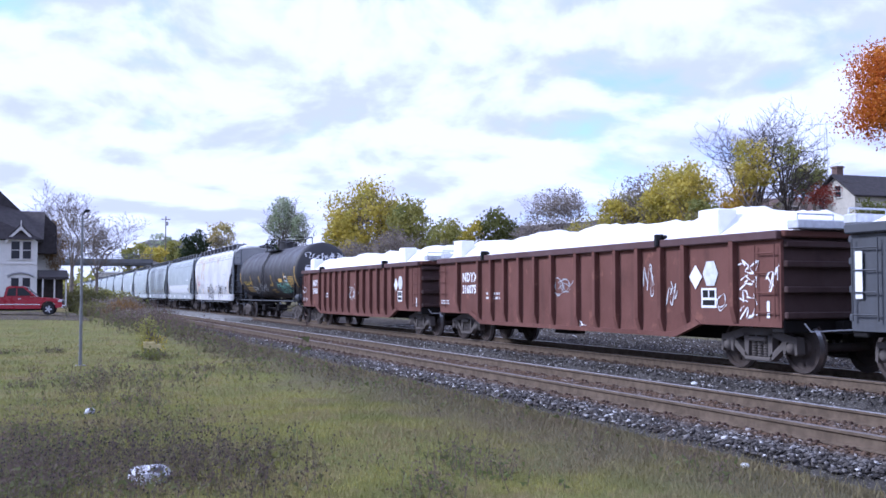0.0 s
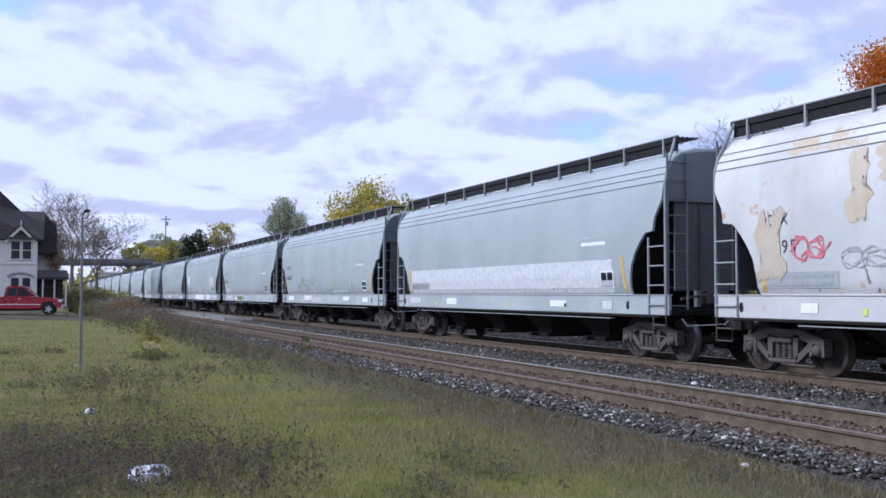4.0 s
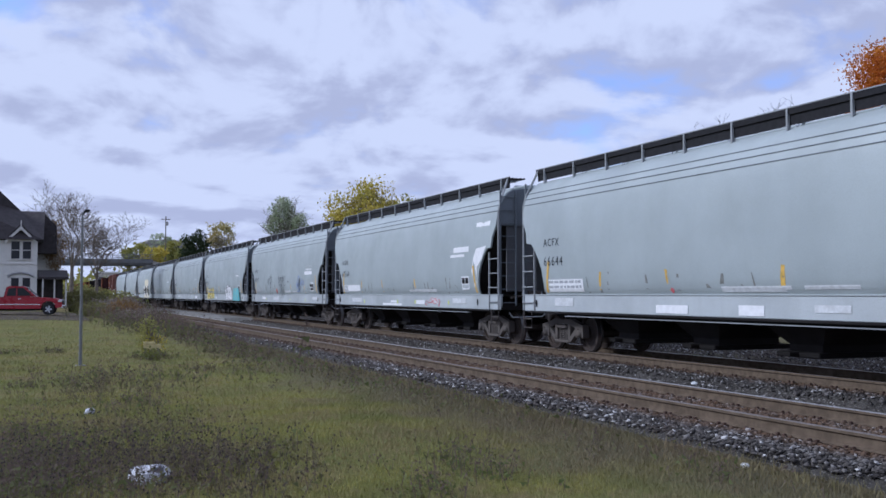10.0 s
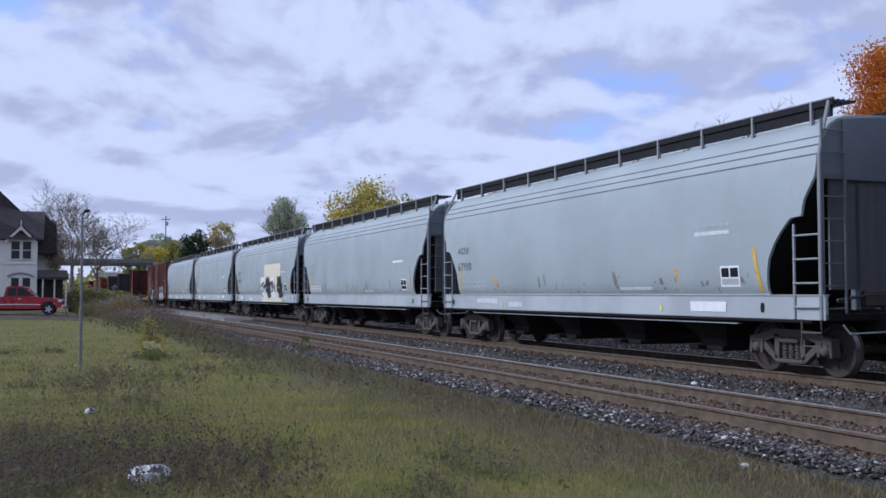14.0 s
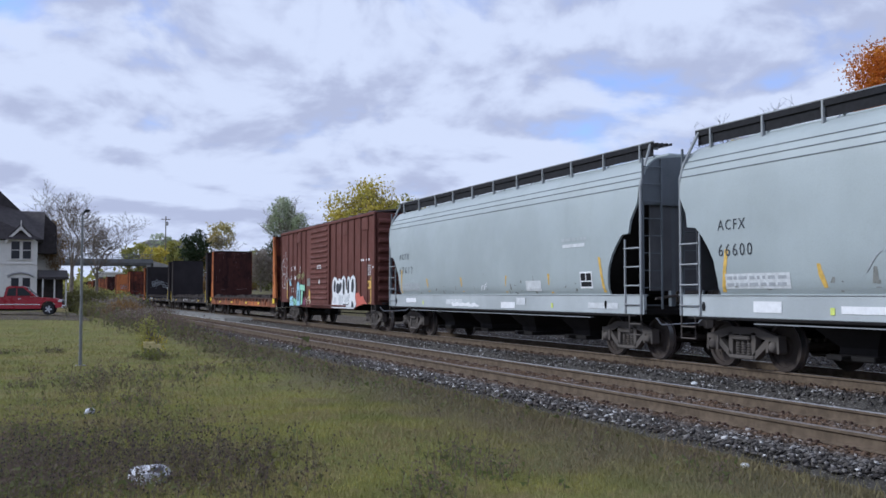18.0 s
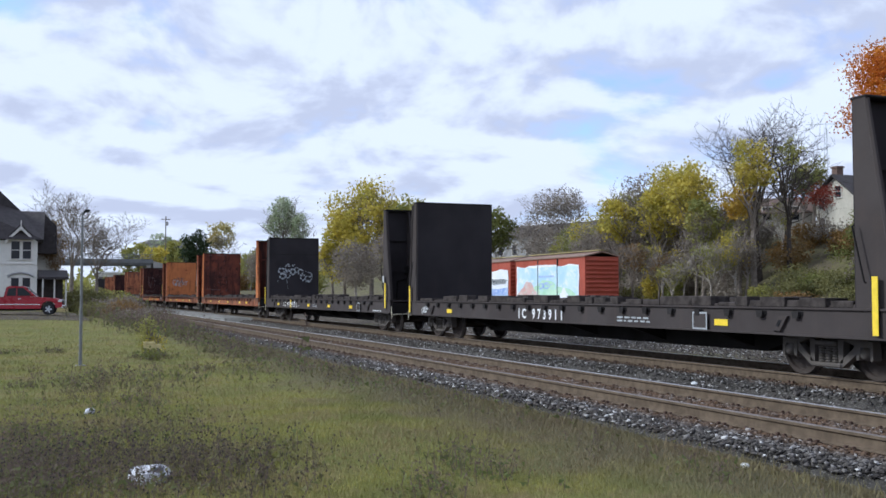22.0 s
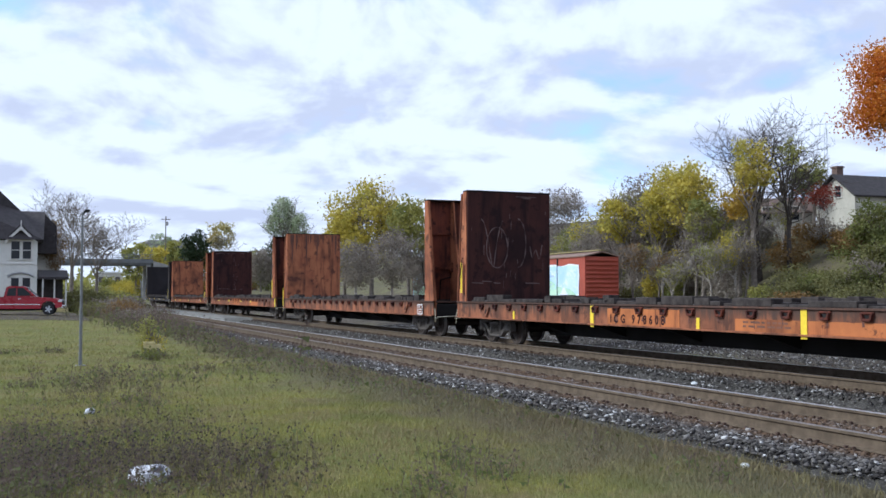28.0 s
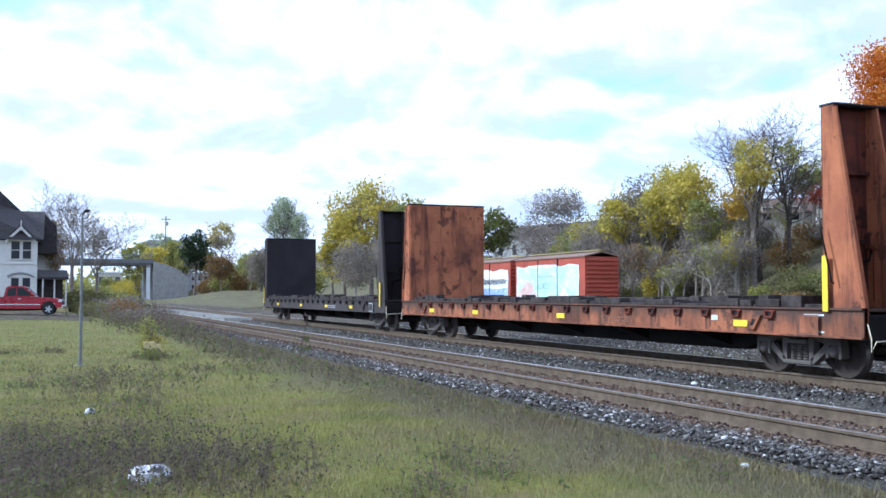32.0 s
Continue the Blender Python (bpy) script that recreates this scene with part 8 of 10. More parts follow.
def crown_points(rng, n, rad, z0, z1, seed, shape):
    """Leaf clumps through an uneven crown, thickest near its outside."""
    m = min(max(12, n // 22), 150)
    c = rng.normal(0, 1, (m, 3))
    c /= np.linalg.norm(c, axis=1)[:, None]
    lump = 1 + 0.20 * np.sin(5.3 * c[:, 0] + seed) * np.cos(4.7 * c[:, 1] + 2 * seed) + 0.14 * np.sin(7 * c[:, 2] + seed) + 0.10 * np.sin(11 * c[:, 0] + 9 * c[:, 2])
    c *= (0.42 + 0.42 * rng.random(m) ** 0.6)[:, None] * lump[:, None]
    half = (z1 - z0) / 2
    if shape == "poplar":
        c[:, :2] *= (1.1 - 0.6 * (c[:, 2:] + 1) / 2)
    c *= np.array([rad, rad, half])
    c[:, 2] += z0 + half
    C = np.repeat(c, -(-n // m), axis=0)
    s = (0.12 * rad + 0.10) * np.array([1, 1, 0.75])
    return C + np.clip(rng.normal(0, 1, C.shape), -1.7, 1.7) * s


def leaf_quads(name, C, size, material, rng):
    n = len(C)
    u = rng.normal(0, 1, (n, 3))
    u /= np.linalg.norm(u, axis=1)[:, None]
    w = np.cross(u, rng.normal(0, 1, (n, 3)))
    w /= np.linalg.norm(w, axis=1)[:, None] + 1e-9
    s = size * rng.uniform(0.6, 1.25, n)[:, None]
    return mesh_np(name, np.stack([C - u * s, C + w * s * 0.6, C + u * s, C - w * s * 0.6], 1), 4, material)


def build_tree(name, label, x, y, h, rad, z0, leaf, seed, cover=1.6, size=0.15, depth=4, bark="bark", shape="round", spread=0.55, category="tree", sides=5, trunk_h=None, thick=1.0):
    """A tapered trunk with limbs; a crown of small leaves from z0 to h above the ground, cover: how thick."""
    rnd, rng = random.Random(seed), np.random.default_rng(seed)
    tree = thing(name, label, category, m=Matrix.Translation((x, y, float(height(x, y)) - 0.15)))
    g, tips = Geo(), []
    trunk_h = max(0.6, min(z0 + 0.15 * (h - z0), 0.4 * h)) if trunk_h is None else trunk_h
    top = Vector((rnd.gauss(0, 0.15), rnd.gauss(0, 0.15), trunk_h))
    r0 = thick * (0.017 * h + 0.03)
    stem = Geo().tube([(0, 0, -0.3), (0.02, 0, 0.3), tuple(0.5 * top), tuple(top)], [r0 * 1.5, r0 * 1.1, r0 * 0.85, r0 * 0.7], 8, False)
    limbs = 5 if shape != "poplar" else 7
    L = (h - trunk_h) * (0.33 if cover > 0.5 else 0.39)
    for k in range(limbs):
        a = k * 6.28 / limbs + rnd.uniform(-0.3, 0.3)
        lean = {"round": 0.9, "poplar": 0.28, "vase": 0.6}[shape] * rad / (h - trunk_h) * 1.6
        d = Vector((math.cos(a) * lean, math.sin(a) * lean, 1)).normalized()
        grow(g, top * (0.75 + 0.25 * rnd.random()), d, L * rnd.uniform(0.8, 1.1), r0 * 0.5, depth, rnd, tips, spread, 0.3, sides, (0.00013 if cover > 0.4 else 0.00016 if cover > 0 else 0.00018) * math.hypot(x, y))
    part("trunk", stem.mesh("trunk", M[bark], False, False), None, tree, "grey-brown trunk")
    part("branchwork", g.mesh("branchwork", M[bark], False, False), None, tree, "forking limbs and twigs")
    if leaf and cover > 0:
        n = int(2.6 * cover * 3.14 * rad * (h - z0) / 2 / (size * size))
        part("crown", leaf_quads("crown", crown_points(rng, n, rad, z0, h, seed, shape), size, M[leaf], rng), None, tree, "uneven crown of small leaves")
    return tree


def build_bush(name, label, x, y, rad, h, leaf, seed, size=0.11, cover=1.5):
    """A bush: stems from the ground and leaves to its foot."""
    rnd, rng = random.Random(seed), np.random.default_rng(seed)
    bush = thing(name, label, "bush", m=Matrix.Translation((x, y, float(height(x, y)) - 0.1)))
    g = Geo()
    for k in range(9):
        a, l = rnd.uniform(0, 6.28), rnd.uniform(0.3, 0.9)
        tip = Vector((math.cos(a) * rad * l, math.sin(a) * rad * l, h * rnd.uniform(0.6, 1.0)))
        g.tube([(0.1 * math.cos(a), 0.1 * math.sin(a), -0.1), tuple(tip * 0.5 + Vector((0, 0, 0.1 * h))), tuple(tip)], [0.02 + 0.008 * h, 0.015 + 0.003 * h, 0.006], 4, False)
    part("branchwork", g.mesh("branchwork", M["bark"], False, False), None, bush)
    if leaf == "lf_brown":
        cover *= 0.6
    n = int(2.2 * cover * 3.14 * rad * h / 2 / (size * size))
    C = crown_points(rng, n, rad, 0.0, h, seed, "round")
    C[:, 2] = np.maximum(C[:, 2], 0.05)
    part("foliage", leaf_quads("foliage", C, size, M[leaf], rng), None, bush)
    return bush


# trees, from the house round to the far bank
build_tree("bare_tree", "leafless spreading tree beside the pale house", -111.9, 3.5, 12.1, 2.6, 4.7, "lf_brown", 11, 0.12, 0.05, 5, "bark", "vase", 0.5)
build_tree("bare_tree", "slender leafless tree beside the drive", -117.8, 6.3, 10.8, 2.4, 4.4, "lf_brown", 12, 0.1, 0.05, 5, "bark", "vase", 0.6)
build_tree("bare_tree", "thin brown-twigged tree by the porch", -98.0, 1.5, 8.5, 1.2, 2.7, "lf_rust", 13, 0.7, 0.09, 4, "bark_pale", "vase", 0.5)
build_tree("roadside_tree", "yellowing tree beyond the road bridge", -298.8, 26.4, 16.4, 5.1, 4.8, "lf_olive", 14, 1.5, 0.5, 3)
build_tree("roadside_tree", "yellowing tree beyond the road bridge", -283.4, 29.8, 15.1, 4.0, 4.7, "lf_yellow", 15, 1.5, 0.45, 3)
build_tree("roadside_tree", "olive tree beyond the road bridge", -297.9, 35.6, 18.5, 3.9, 6.5, "lf_olive", 16, 1.5, 0.5, 3)
build_tree("roadside_tree", "yellowing tree beyond the road bridge", -279.4, 37.9, 14.9, 3.4, 6.0, "lf_olive", 17, 1.5, 0.5, 3)
build_tree("roadside_tree", "thin pale tree beyond the road bridge", -308.1, 34.4, 20.8, 3.3, 13.3, "lf_silver", 18, 0.7, 0.4, 4)
build_tree("roadside_tree", "low green tree seen beneath the bridge", -329.3, 20.8, 6.7, 4.2, 0.3, "lf_olive", 19, 1.4, 0.5, 3)
build_tree("roadside_tree", "low golden tree seen beneath the bridge", -328.8, 28.3, 9.0, 4.6, 0.3, "lf_gold", 20, 1.5, 0.5, 3)
build_tree("dark_tree", "dense dark evergreen by the bank", -227.7, 32.7, 15.1, 3.5, 6.0, "lf_dark", 21, 2.0, 0.32, 3)
build_tree("pale_tree", "round pale yellow tree on the bank", -236.7, 39.8, 16.3, 3.5, 9.0, "lf_pale", 22, 1.3, 0.27, 4)
build_tree("poplar", "tall silver-leaved poplar with thin crown", -163.7, 37.6, 17.4, 3.2, 8.3, "lf_silver", 23, 1.0, 0.19, 4, "bark", "poplar", 0.4, thick=0.75)
build_tree("poplar", "thin half-bare poplar beside the taller one", -160.2, 39.6, 14.6, 1.8, 8.0, "lf_silver", 24, 1.0, 0.15, 3, "bark", "poplar", 0.4, thick=0.75)
build_tree("yellow_tree", "large spreading tree with yellow leaves", -112.3, 36.3, 14.9, 5.3, 4.8, "lf_yellow", 25, 1.7, 0.19, 5)
build_tree("yellow_tree", "yellow-green tree with heavy rounded crown", -105.2, 38.4, 12.5, 2.5, 5.6, "lf_olive", 26, 1.6, 0.18, 4)
build_tree("yellow_tree", "low golden tree at the wood's edge", -114.5, 32.4, 9.8, 2.0, 2.9, "lf_gold", 27, 1.6, 0.18, 4)
build_tree("yellow_tree", "golden tree with drooping side limbs", -116.1, 34.2, 11.7, 2.7, 4.2, "lf_yellow", 28, 1.4, 0.18, 4)
build_tree("scrub_tree", "grey leafless scrub tree", -91.8, 28.2, 6.9, 2.6, 1.6, "lf_brown", 29, 0.8, 0.12, 5, "bark_pale", "vase", 0.6)
build_tree("scrub_tree", "grey leafless scrub tree", -93.5, 32.4, 8.3, 2.4, 1.6, "lf_brown", 30, 0.8, 0.12, 5, "bark_pale", "vase", 0.6)
build_tree("yellow_tree", "yellow-green tree behind the painted boxcars", -117.6, 47.9, 11.4, 3.6, 4.4, "lf_olive", 31, 1.7, 0.2, 4)
build_tree("green_tree", "rounded green tree behind the painted boxcars", -114.2, 53.2, 11.9, 2.8, 6.2, "lf_green", 32, 1.8, 0.2, 3)
build_tree("yellow_tree", "small golden tree beside the green one", -113.6, 49.7, 10.4, 1.7, 5.0, "lf_gold", 33, 1.4, 0.2, 3)
build_tree("bare_tree", "pinkish half-bare tree on the bank", -108.9, 59.3, 12.0, 3.7, 4.0, "lf_brown", 34, 0.4, 0.14, 5, "bark_pale", "vase", 0.6)
build_tree("bank_tree", "half-bare tree with grey twigs on the bank", -79.7, 51.7, 11.6, 2.5, 5.6, "lf_brown", 35, 0.35, 0.13, 5, "bark_pale", "vase", 0.6)
build_tree("bank_tree", "yellow-leaved tree on the wooded bank", -79.1, 48.9, 10.7, 1.8, 5.4, "lf_gold", 36, 1.2, 0.16, 4)
build_tree("bank_tree", "yellow-leaved tree on the wooded bank", -74.6, 50.4, 10.5, 2.2, 5.0, "lf_gold", 37, 1.0, 0.16, 4)
build_tree("bank_tree", "bright yellow tree on the wooded bank", -70.6, 50.9, 11.3, 2.3, 5.3, "lf_yellow", 38, 1.3, 0.16, 4)
build_tree("bank_tree", "olive tree on the wooded bank", -67.6, 49.9, 8.6, 1.5, 3.6, "lf_olive", 39, 0.9, 0.15, 4)
build_tree("tall_tree", "tall half-bare tree with yellow lower leaves", -63.5, 51.9, 14.0, 3.2, 4.5, "lf_yellow", 40, 0.0, 0.12, 5, "bark_dark", "vase", 0.6, thick=1.35)
build_tree("yellow_tree", "yellow-leaved tree below the bare limbs", -61.7, 50.1, 12.1, 1.8, 7.6, "lf_yellow", 41, 1.1, 0.12, 3)
build_tree("tall_tree", "tall leafless tree with forked limbs", -65.1, 56.2, 11.6, 2.0, 2.3, "lf_olive", 42, 0.0, 0.15, 4, "bark_dark", "vase", 0.6, thick=1.3)
build_tree("bank_tree", "dark olive tree beside the white house", -71.8, 63.7, 6.3, 1.2, 3.6, "lf_green", 43, 1.0, 0.16, 4)
build_tree("yellow_tree", "thin golden tree among the bare limbs", -60.8, 52.7, 10.5, 1.1, 8.1, "lf_olive", 44, 0.5, 0.12, 3, "bark_dark")
build_tree("small_tree", "small orange-leaved tree on the bank", -62.8, 49.6, 9.1, 1.3, 5.9, "lf_amber", 45, 1.3, 0.12, 3)
build_tree("bank_tree", "olive-leaved tree behind the bare limbs", -71.9, 65.2, 7.4, 1.4, 3.6, "lf_olive", 46, 1.0, 0.13, 4)
build_tree("yellow_tree", "broad yellow tree on the wooded bank", -75.4, 52.7, 11.3, 3.1, 4.5, "lf_gold", 47, 1.6, 0.13, 4)
build_tree("yellow_tree", "broad yellow-olive tree on the wooded bank", -81.4, 52.8, 10.1, 2.7, 4.2, "lf_olive", 48, 1.3, 0.13, 4)
build_tree("bare_tree", "grey leafless tree before the long building", -103.4, 52.6, 10.1, 2.2, 5.2, "lf_brown", 49, 0.5, 0.13, 4, "bark_pale", "vase", 0.6)
build_tree("bare_tree", "grey leafless tree before the long building", -97.2, 55.7, 8.9, 2.1, 3.6, "lf_gold", 50, 0.45, 0.13, 4, "bark_pale", "vase", 0.6)
build_tree("bare_tree", "grey leafless tree before the long building", -99.1, 52.2, 8.8, 1.9, 4.4, "lf_brown", 51, 0.6, 0.13, 4, "bark_pale", "vase", 0.6)
build_tree("bare_tree", "grey leafless tree before the long building", -92.6, 55.5, 8.5, 1.8, 3.2, "lf_olive", 52, 0.5, 0.13, 4, "bark_pale", "vase", 0.6)
build_tree("thicket_tree", "dense grey-brown thicket tree on the bank", -85.5, 51.9, 7.6, 1.7, 2.4, "lf_brown", 53, 1.1, 0.12, 4, "bark_pale", "vase", 0.5)
build_tree("thicket_tree", "dense grey-brown thicket tree on the bank", -82.7, 52.6, 7.2, 1.6, 2.0, "lf_brown", 54, 1.1, 0.12, 4, "bark_pale", "vase", 0.5)
build_tree("thicket_tree", "dense grey-brown thicket tree on the bank", -79.9, 53.3, 6.7, 1.6, 1.7, "lf_olive", 55, 0.9, 0.12, 4, "bark_pale", "vase", 0.5)
build_tree("thicket_tree", "dense grey-brown thicket tree on the bank", -78.0, 54.2, 6.1, 1.6, 1.2, "lf_brown", 56, 1.1, 0.12, 4, "bark_pale", "vase", 0.5)
build_tree("thicket_tree", "dense grey-brown thicket tree on the bank", -76.2, 55.1, 5.8, 1.5, 0.9, "lf_brown", 57, 1.1, 0.12, 4, "bark_pale", "vase", 0.5)
build_tree("thicket_tree", "dense grey-brown thicket tree on the bank", -74.4, 55.9, 5.4, 1.5, 0.6, "lf_olive", 58, 0.9, 0.12, 4, "bark_pale", "vase", 0.5)
build_tree("thicket_tree", "dense grey-brown thicket tree on the bank", -73.5, 57.0, 4.8, 1.5, 0.3, "lf_brown", 59, 1.1, 0.12, 4, "bark_pale", "vase", 0.5)
build_tree("thicket_tree", "dense grey-brown thicket tree on the bank", -72.6, 58.1, 4.6, 1.5, 0.3, "lf_olive", 60, 1.5, 0.12, 4, "bark_pale", "vase", 0.5)
build_tree("thicket_tree", "dense grey-brown thicket tree on the bank", -69.3, 57.4, 2.6, 1.4, 0.3, "lf_brown", 61, 1.1, 0.12, 4, "bark_pale", "vase", 0.5)
build_tree("thicket_tree", "dense grey-brown thicket tree on the bank", -89.9, 52.2, 7.8, 1.7, 2.3, "lf_brown", 62, 1.1, 0.12, 4, "bark_pale", "vase", 0.5)
build_tree("thicket_tree", "dense grey-brown thicket tree on the bank", -94.4, 52.4, 8.0, 1.8, 2.3, "lf_olive", 63, 0.9, 0.12, 4, "bark_pale", "vase", 0.5)
build_tree("thicket_tree", "dense grey-brown thicket tree on the bank", -104.9, 39.4, 7.2, 1.9, 1.2, "lf_brown", 64, 1.1, 0.12, 4, "bark_pale", "vase", 0.5)
build_tree("thicket_tree", "dense grey-brown thicket tree on the bank", -107.7, 43.2, 7.7, 1.9, 1.6, "lf_brown", 65, 1.1, 0.12, 4, "bark_pale", "vase", 0.5)
build_tree("bank_tree", "rust-brown tree by the grassy bank", -216.0, 36.5, 8.8, 3.4, 3.2, "lf_rust", 66, 1.8, 0.22, 4)
build_tree("bank_tree", "olive tree by the grassy bank", -199.0, 39.5, 8.5, 3.1, 2.6, "lf_olive", 67, 1.6, 0.22, 4)
build_tree("bank_tree", "dark green tree by the bridge abutment", -232.0, 35.0, 11.5, 3.2, 4.6, "lf_green", 68, 1.7, 0.24, 4)
build_tree("bank_tree", "dark green tree below the poplar", -180.3, 41.5, 10.0, 4.7, 1.8, "lf_dark", 69, 1.5, 0.22, 3)
build_tree("bank_tree", "brown thicket below the poplar", -176.2, 36.7, 7.8, 3.0, 1.4, "lf_brown", 70, 1.5, 0.2, 3)
build_tree("bank_tree", "dense green tree before the white house", -53.7, 53.8, 4.6, 1.7, 0.8, "lf_green", 72, 1.5, 0.13, 4)
build_tree("maple", "orange-red maple in full autumn colour", -41.1, 43.9, 15.6, 3.6, 9.6, "lf_orange", 73, 2.4, 0.085, 2, trunk_h=12.4)
M["lf_red"] = mat_leaf("red_leaves", ((0.30, 0.060, 0.040), (0.24, 0.048, 0.034), (0.36, 0.10, 0.05)))
# a small tree put in for the red creeper on the house corner
build_tree("small_tree", "small red-leaved tree in place of the house's red creeper", -63.4, 58.1, 4.6, 1.6, 2.7, "lf_red", 74, 0.7, 0.10, 3)
rnd = random.Random(77)
for i in range(60):
    x = rnd.uniform(-108, -60)
    y = 46.5 + rnd.random() * 9 + (5.0 if x < -80 else 0)
    leaf = rnd.choice(["lf_brown", "lf_brown", "lf_brown", "lf_olive", "lf_gold", "lf_rust"])
    h = rnd.uniform(3.4, 6.4)
    build_tree("sapling", "thin leafless sapling on the bank" if leaf == "lf_brown" else "thin sapling with a few leaves", x, y, h, rnd.uniform(0.9, 1.6), 0.5 * h, leaf, 200 + i, 0.35, 0.09, 4, rnd.choice(["bark", "bark_pale"]), "vase", 0.45, sides=3)
for i in range(60):
    x = rnd.uniform(-108, -40)
    y = rnd.uniform(46.0, 60) + (4.0 if x < -80 else 0)
    leaf = "lf_green" if x > -56 and rnd.random() < 0.6 else rnd.choice(["lf_brown", "lf_olive", "lf_brown", "lf_rust", "lf_dusk"])
    build_bush("bank_bush", "leafy green bush on the bank" if leaf == "lf_green" else "scrubby autumn bush on the bank", x, y, rnd.uniform(1.0, 2.0), rnd.uniform(1.2, 2.8), leaf, 300 + i, 0.11)
build_bush("bank_bush", "bright yellow-green bush on the bank", -58.6, 48.2, 0.9, 1.7, "lf_olive", 401, 0.08)
build_bush("bank_bush", "bright yellow bush at the bank's foot", -72.5, 48.6, 1.2, 3.2, "lf_yellow", 402, 0.11)
for i, (x, y, r, h, leaf) in enumerate([(-52, 50, 2.4, 1.5, "lf_dusk"), (-49, 48.5, 2.2, 1.3, "lf_dusk"), (-46, 50, 2.6, 2.0, "lf_dusk"), (-54.5, 54, 2.4, 1.6, "lf_green"), (-50.5, 55, 2.8, 2.6, "lf_green"), (-47.5, 53.5, 2.6, 2.8, "lf_green"), (-55.5, 50, 2.0, 1.2, "lf_dusk"), (-58, 51.5, 2.0, 1.3, "lf_dusk")]):
    build_bush("bank_bush", {"lf_dusk": "dull green bush below the white house", "lf_green": "dense green bush below the white house"}[leaf], x, y, r, h, leaf, 410 + i, 0.09)
for i, (x, y, r, h, leaf) in enumerate([(-226, 36, 3.5, 5.0, "lf_rust"), (-222, 39, 4.0, 6.0, "lf_olive"), (-216, 42, 4.0, 6.5, "lf_rust"), (-196, 42, 3.6, 4.5, "lf_green"), (-188, 44, 4, 5.5, "lf_green"), (-182, 47, 4, 5.0, "lf_olive")]):
    build_bush("bank_bush", "tangled autumn bush on the grassy bank", x, y, r, h, leaf, 40 + i, 0.26)
# shrubs by the line
build_bush("low_bush", "low dark green bush at the board's foot", -27.5, 2.86, 0.26, 0.34, "lf_green", 504, 0.035, 1.4)
build_bush("yellow_shrub", "yellowing shrub in the grass by a board", -29.2, 2.98, 0.24, 1.4, "lf_olive", 501, 0.03, 0.9)
build_bush("yellow_shrub", "thin yellow-leaved shrub in the grass", -29.0, 3.1, 0.24, 0.9, "lf_gold", 502, 0.03, 0.7)
for i, (x, y, r, h, leaf) in enumerate([(-62, 5.4, 1.3, 0.8, "lf_brown"), (-66, 6.2, 1.3, 0.9, "lf_brown"), (-57, 5.8, 1.0, 0.7, "lf_brown"), (-72, 5.8, 1.6, 1.2, "lf_rust"), (-78, 5.2, 1.6, 1.4, "lf_brown"), (-84, 7.0, 1.6, 1.5, "lf_brown"), (-76, 3.8, 1.1, 1.1, "lf_dusk"), (-92, 7.4, 2.0, 1.8, "lf_brown"), (-100, 5.4, 2.2, 2.0, "lf_dusk"), (-104, 8.5, 2.0, 1.8, "lf_olive"), (-92, 3.4, 1.8, 1.9, "lf_dusk"), (-120, 8.8, 2.4, 2.0, "lf_dusk"), (-140, 9.4, 3, 2.4, "lf_olive"), (-170, 9.2, 3.2, 2.8, "lf_dusk"), (-205, 8.5, 4, 3.2, "lf_olive"), (-128, 5.4, 3, 2.6, "lf_dusk"), (-150, 5.5, 3, 3.0, "lf_olive"), (-228, 17.8, 3.4, 4.6, "lf_gold"), (-231, 14.5, 3.4, 3.6, "lf_olive")]):
    build_bush("wayside_bush", "tangled bush between drive and railway", x, y, r, h, leaf, 520 + i, 0.07 if x > -80 else 0.16)
# ---- lamp post, board, boulder ----
M["pole"] = mat_plain("grey_painted_pole", (0.19, 0.195, 0.20), 0.6, 0.2, 0.12)
M["wood"] = mat_plain("weathered_yellow_wood", (0.50, 0.42, 0.20), 0.85, 0, 0.2, 6.0)
M["pole_wood"] = mat_plain("grey_pole_timber", (0.16, 0.14, 0.12), 0.9, 0, 0.2, 4.0)
lamp = thing("lamp_post", "slim grey steel lamp post standing in grass", "lamp post", m=Matrix.Translation((-25.6, 1.03, -0.30)))
part("pole", Geo().lathe([(0, 0.042), (0.3, 0.040), (3.60, 0.024), (3.68, 0.023)], "z", 12), M["pole"], lamp, smooth=True)
part("base_plate", Geo().box(-0.12, 0.12, -0.12, 0.12, 0, 0.04, 0.01), M["pole"], lamp)
part("arm", Geo().tube([(0, 0, 3.62), (-0.02, 0.05, 3.70), (-0.02, 0.12, 3.71)], 0.024, 8), M["black"], lamp)
part("lamp_head", Geo().prism([(0.04, 3.67), (0.17, 3.70), (0.18, 3.74), (0.05, 3.75)], "x", -0.09, 0.05), M["black"], lamp, "dark flat lantern head")
board = thing("wooden_board", "short yellowish plank on two low stakes", "board", m=pose(-27.9, 2.92, float(height(-27.9, 2.92)), 0, 0, 62))
part("plank", Geo().box(-0.24, 0.24, -0.02, 0.02, 0.25, 0.40, 0.008).box(-0.24, 0.08, -0.03, 0.01, 0.39, 0.46, 0.008), M["wood"], board)
for x in (-0.18, 0.17):
    part("stake", Geo().box(x - 0.025, x + 0.025, -0.03, 0.02, -0.1, 0.30, 0.006), M["pole_wood"], board)


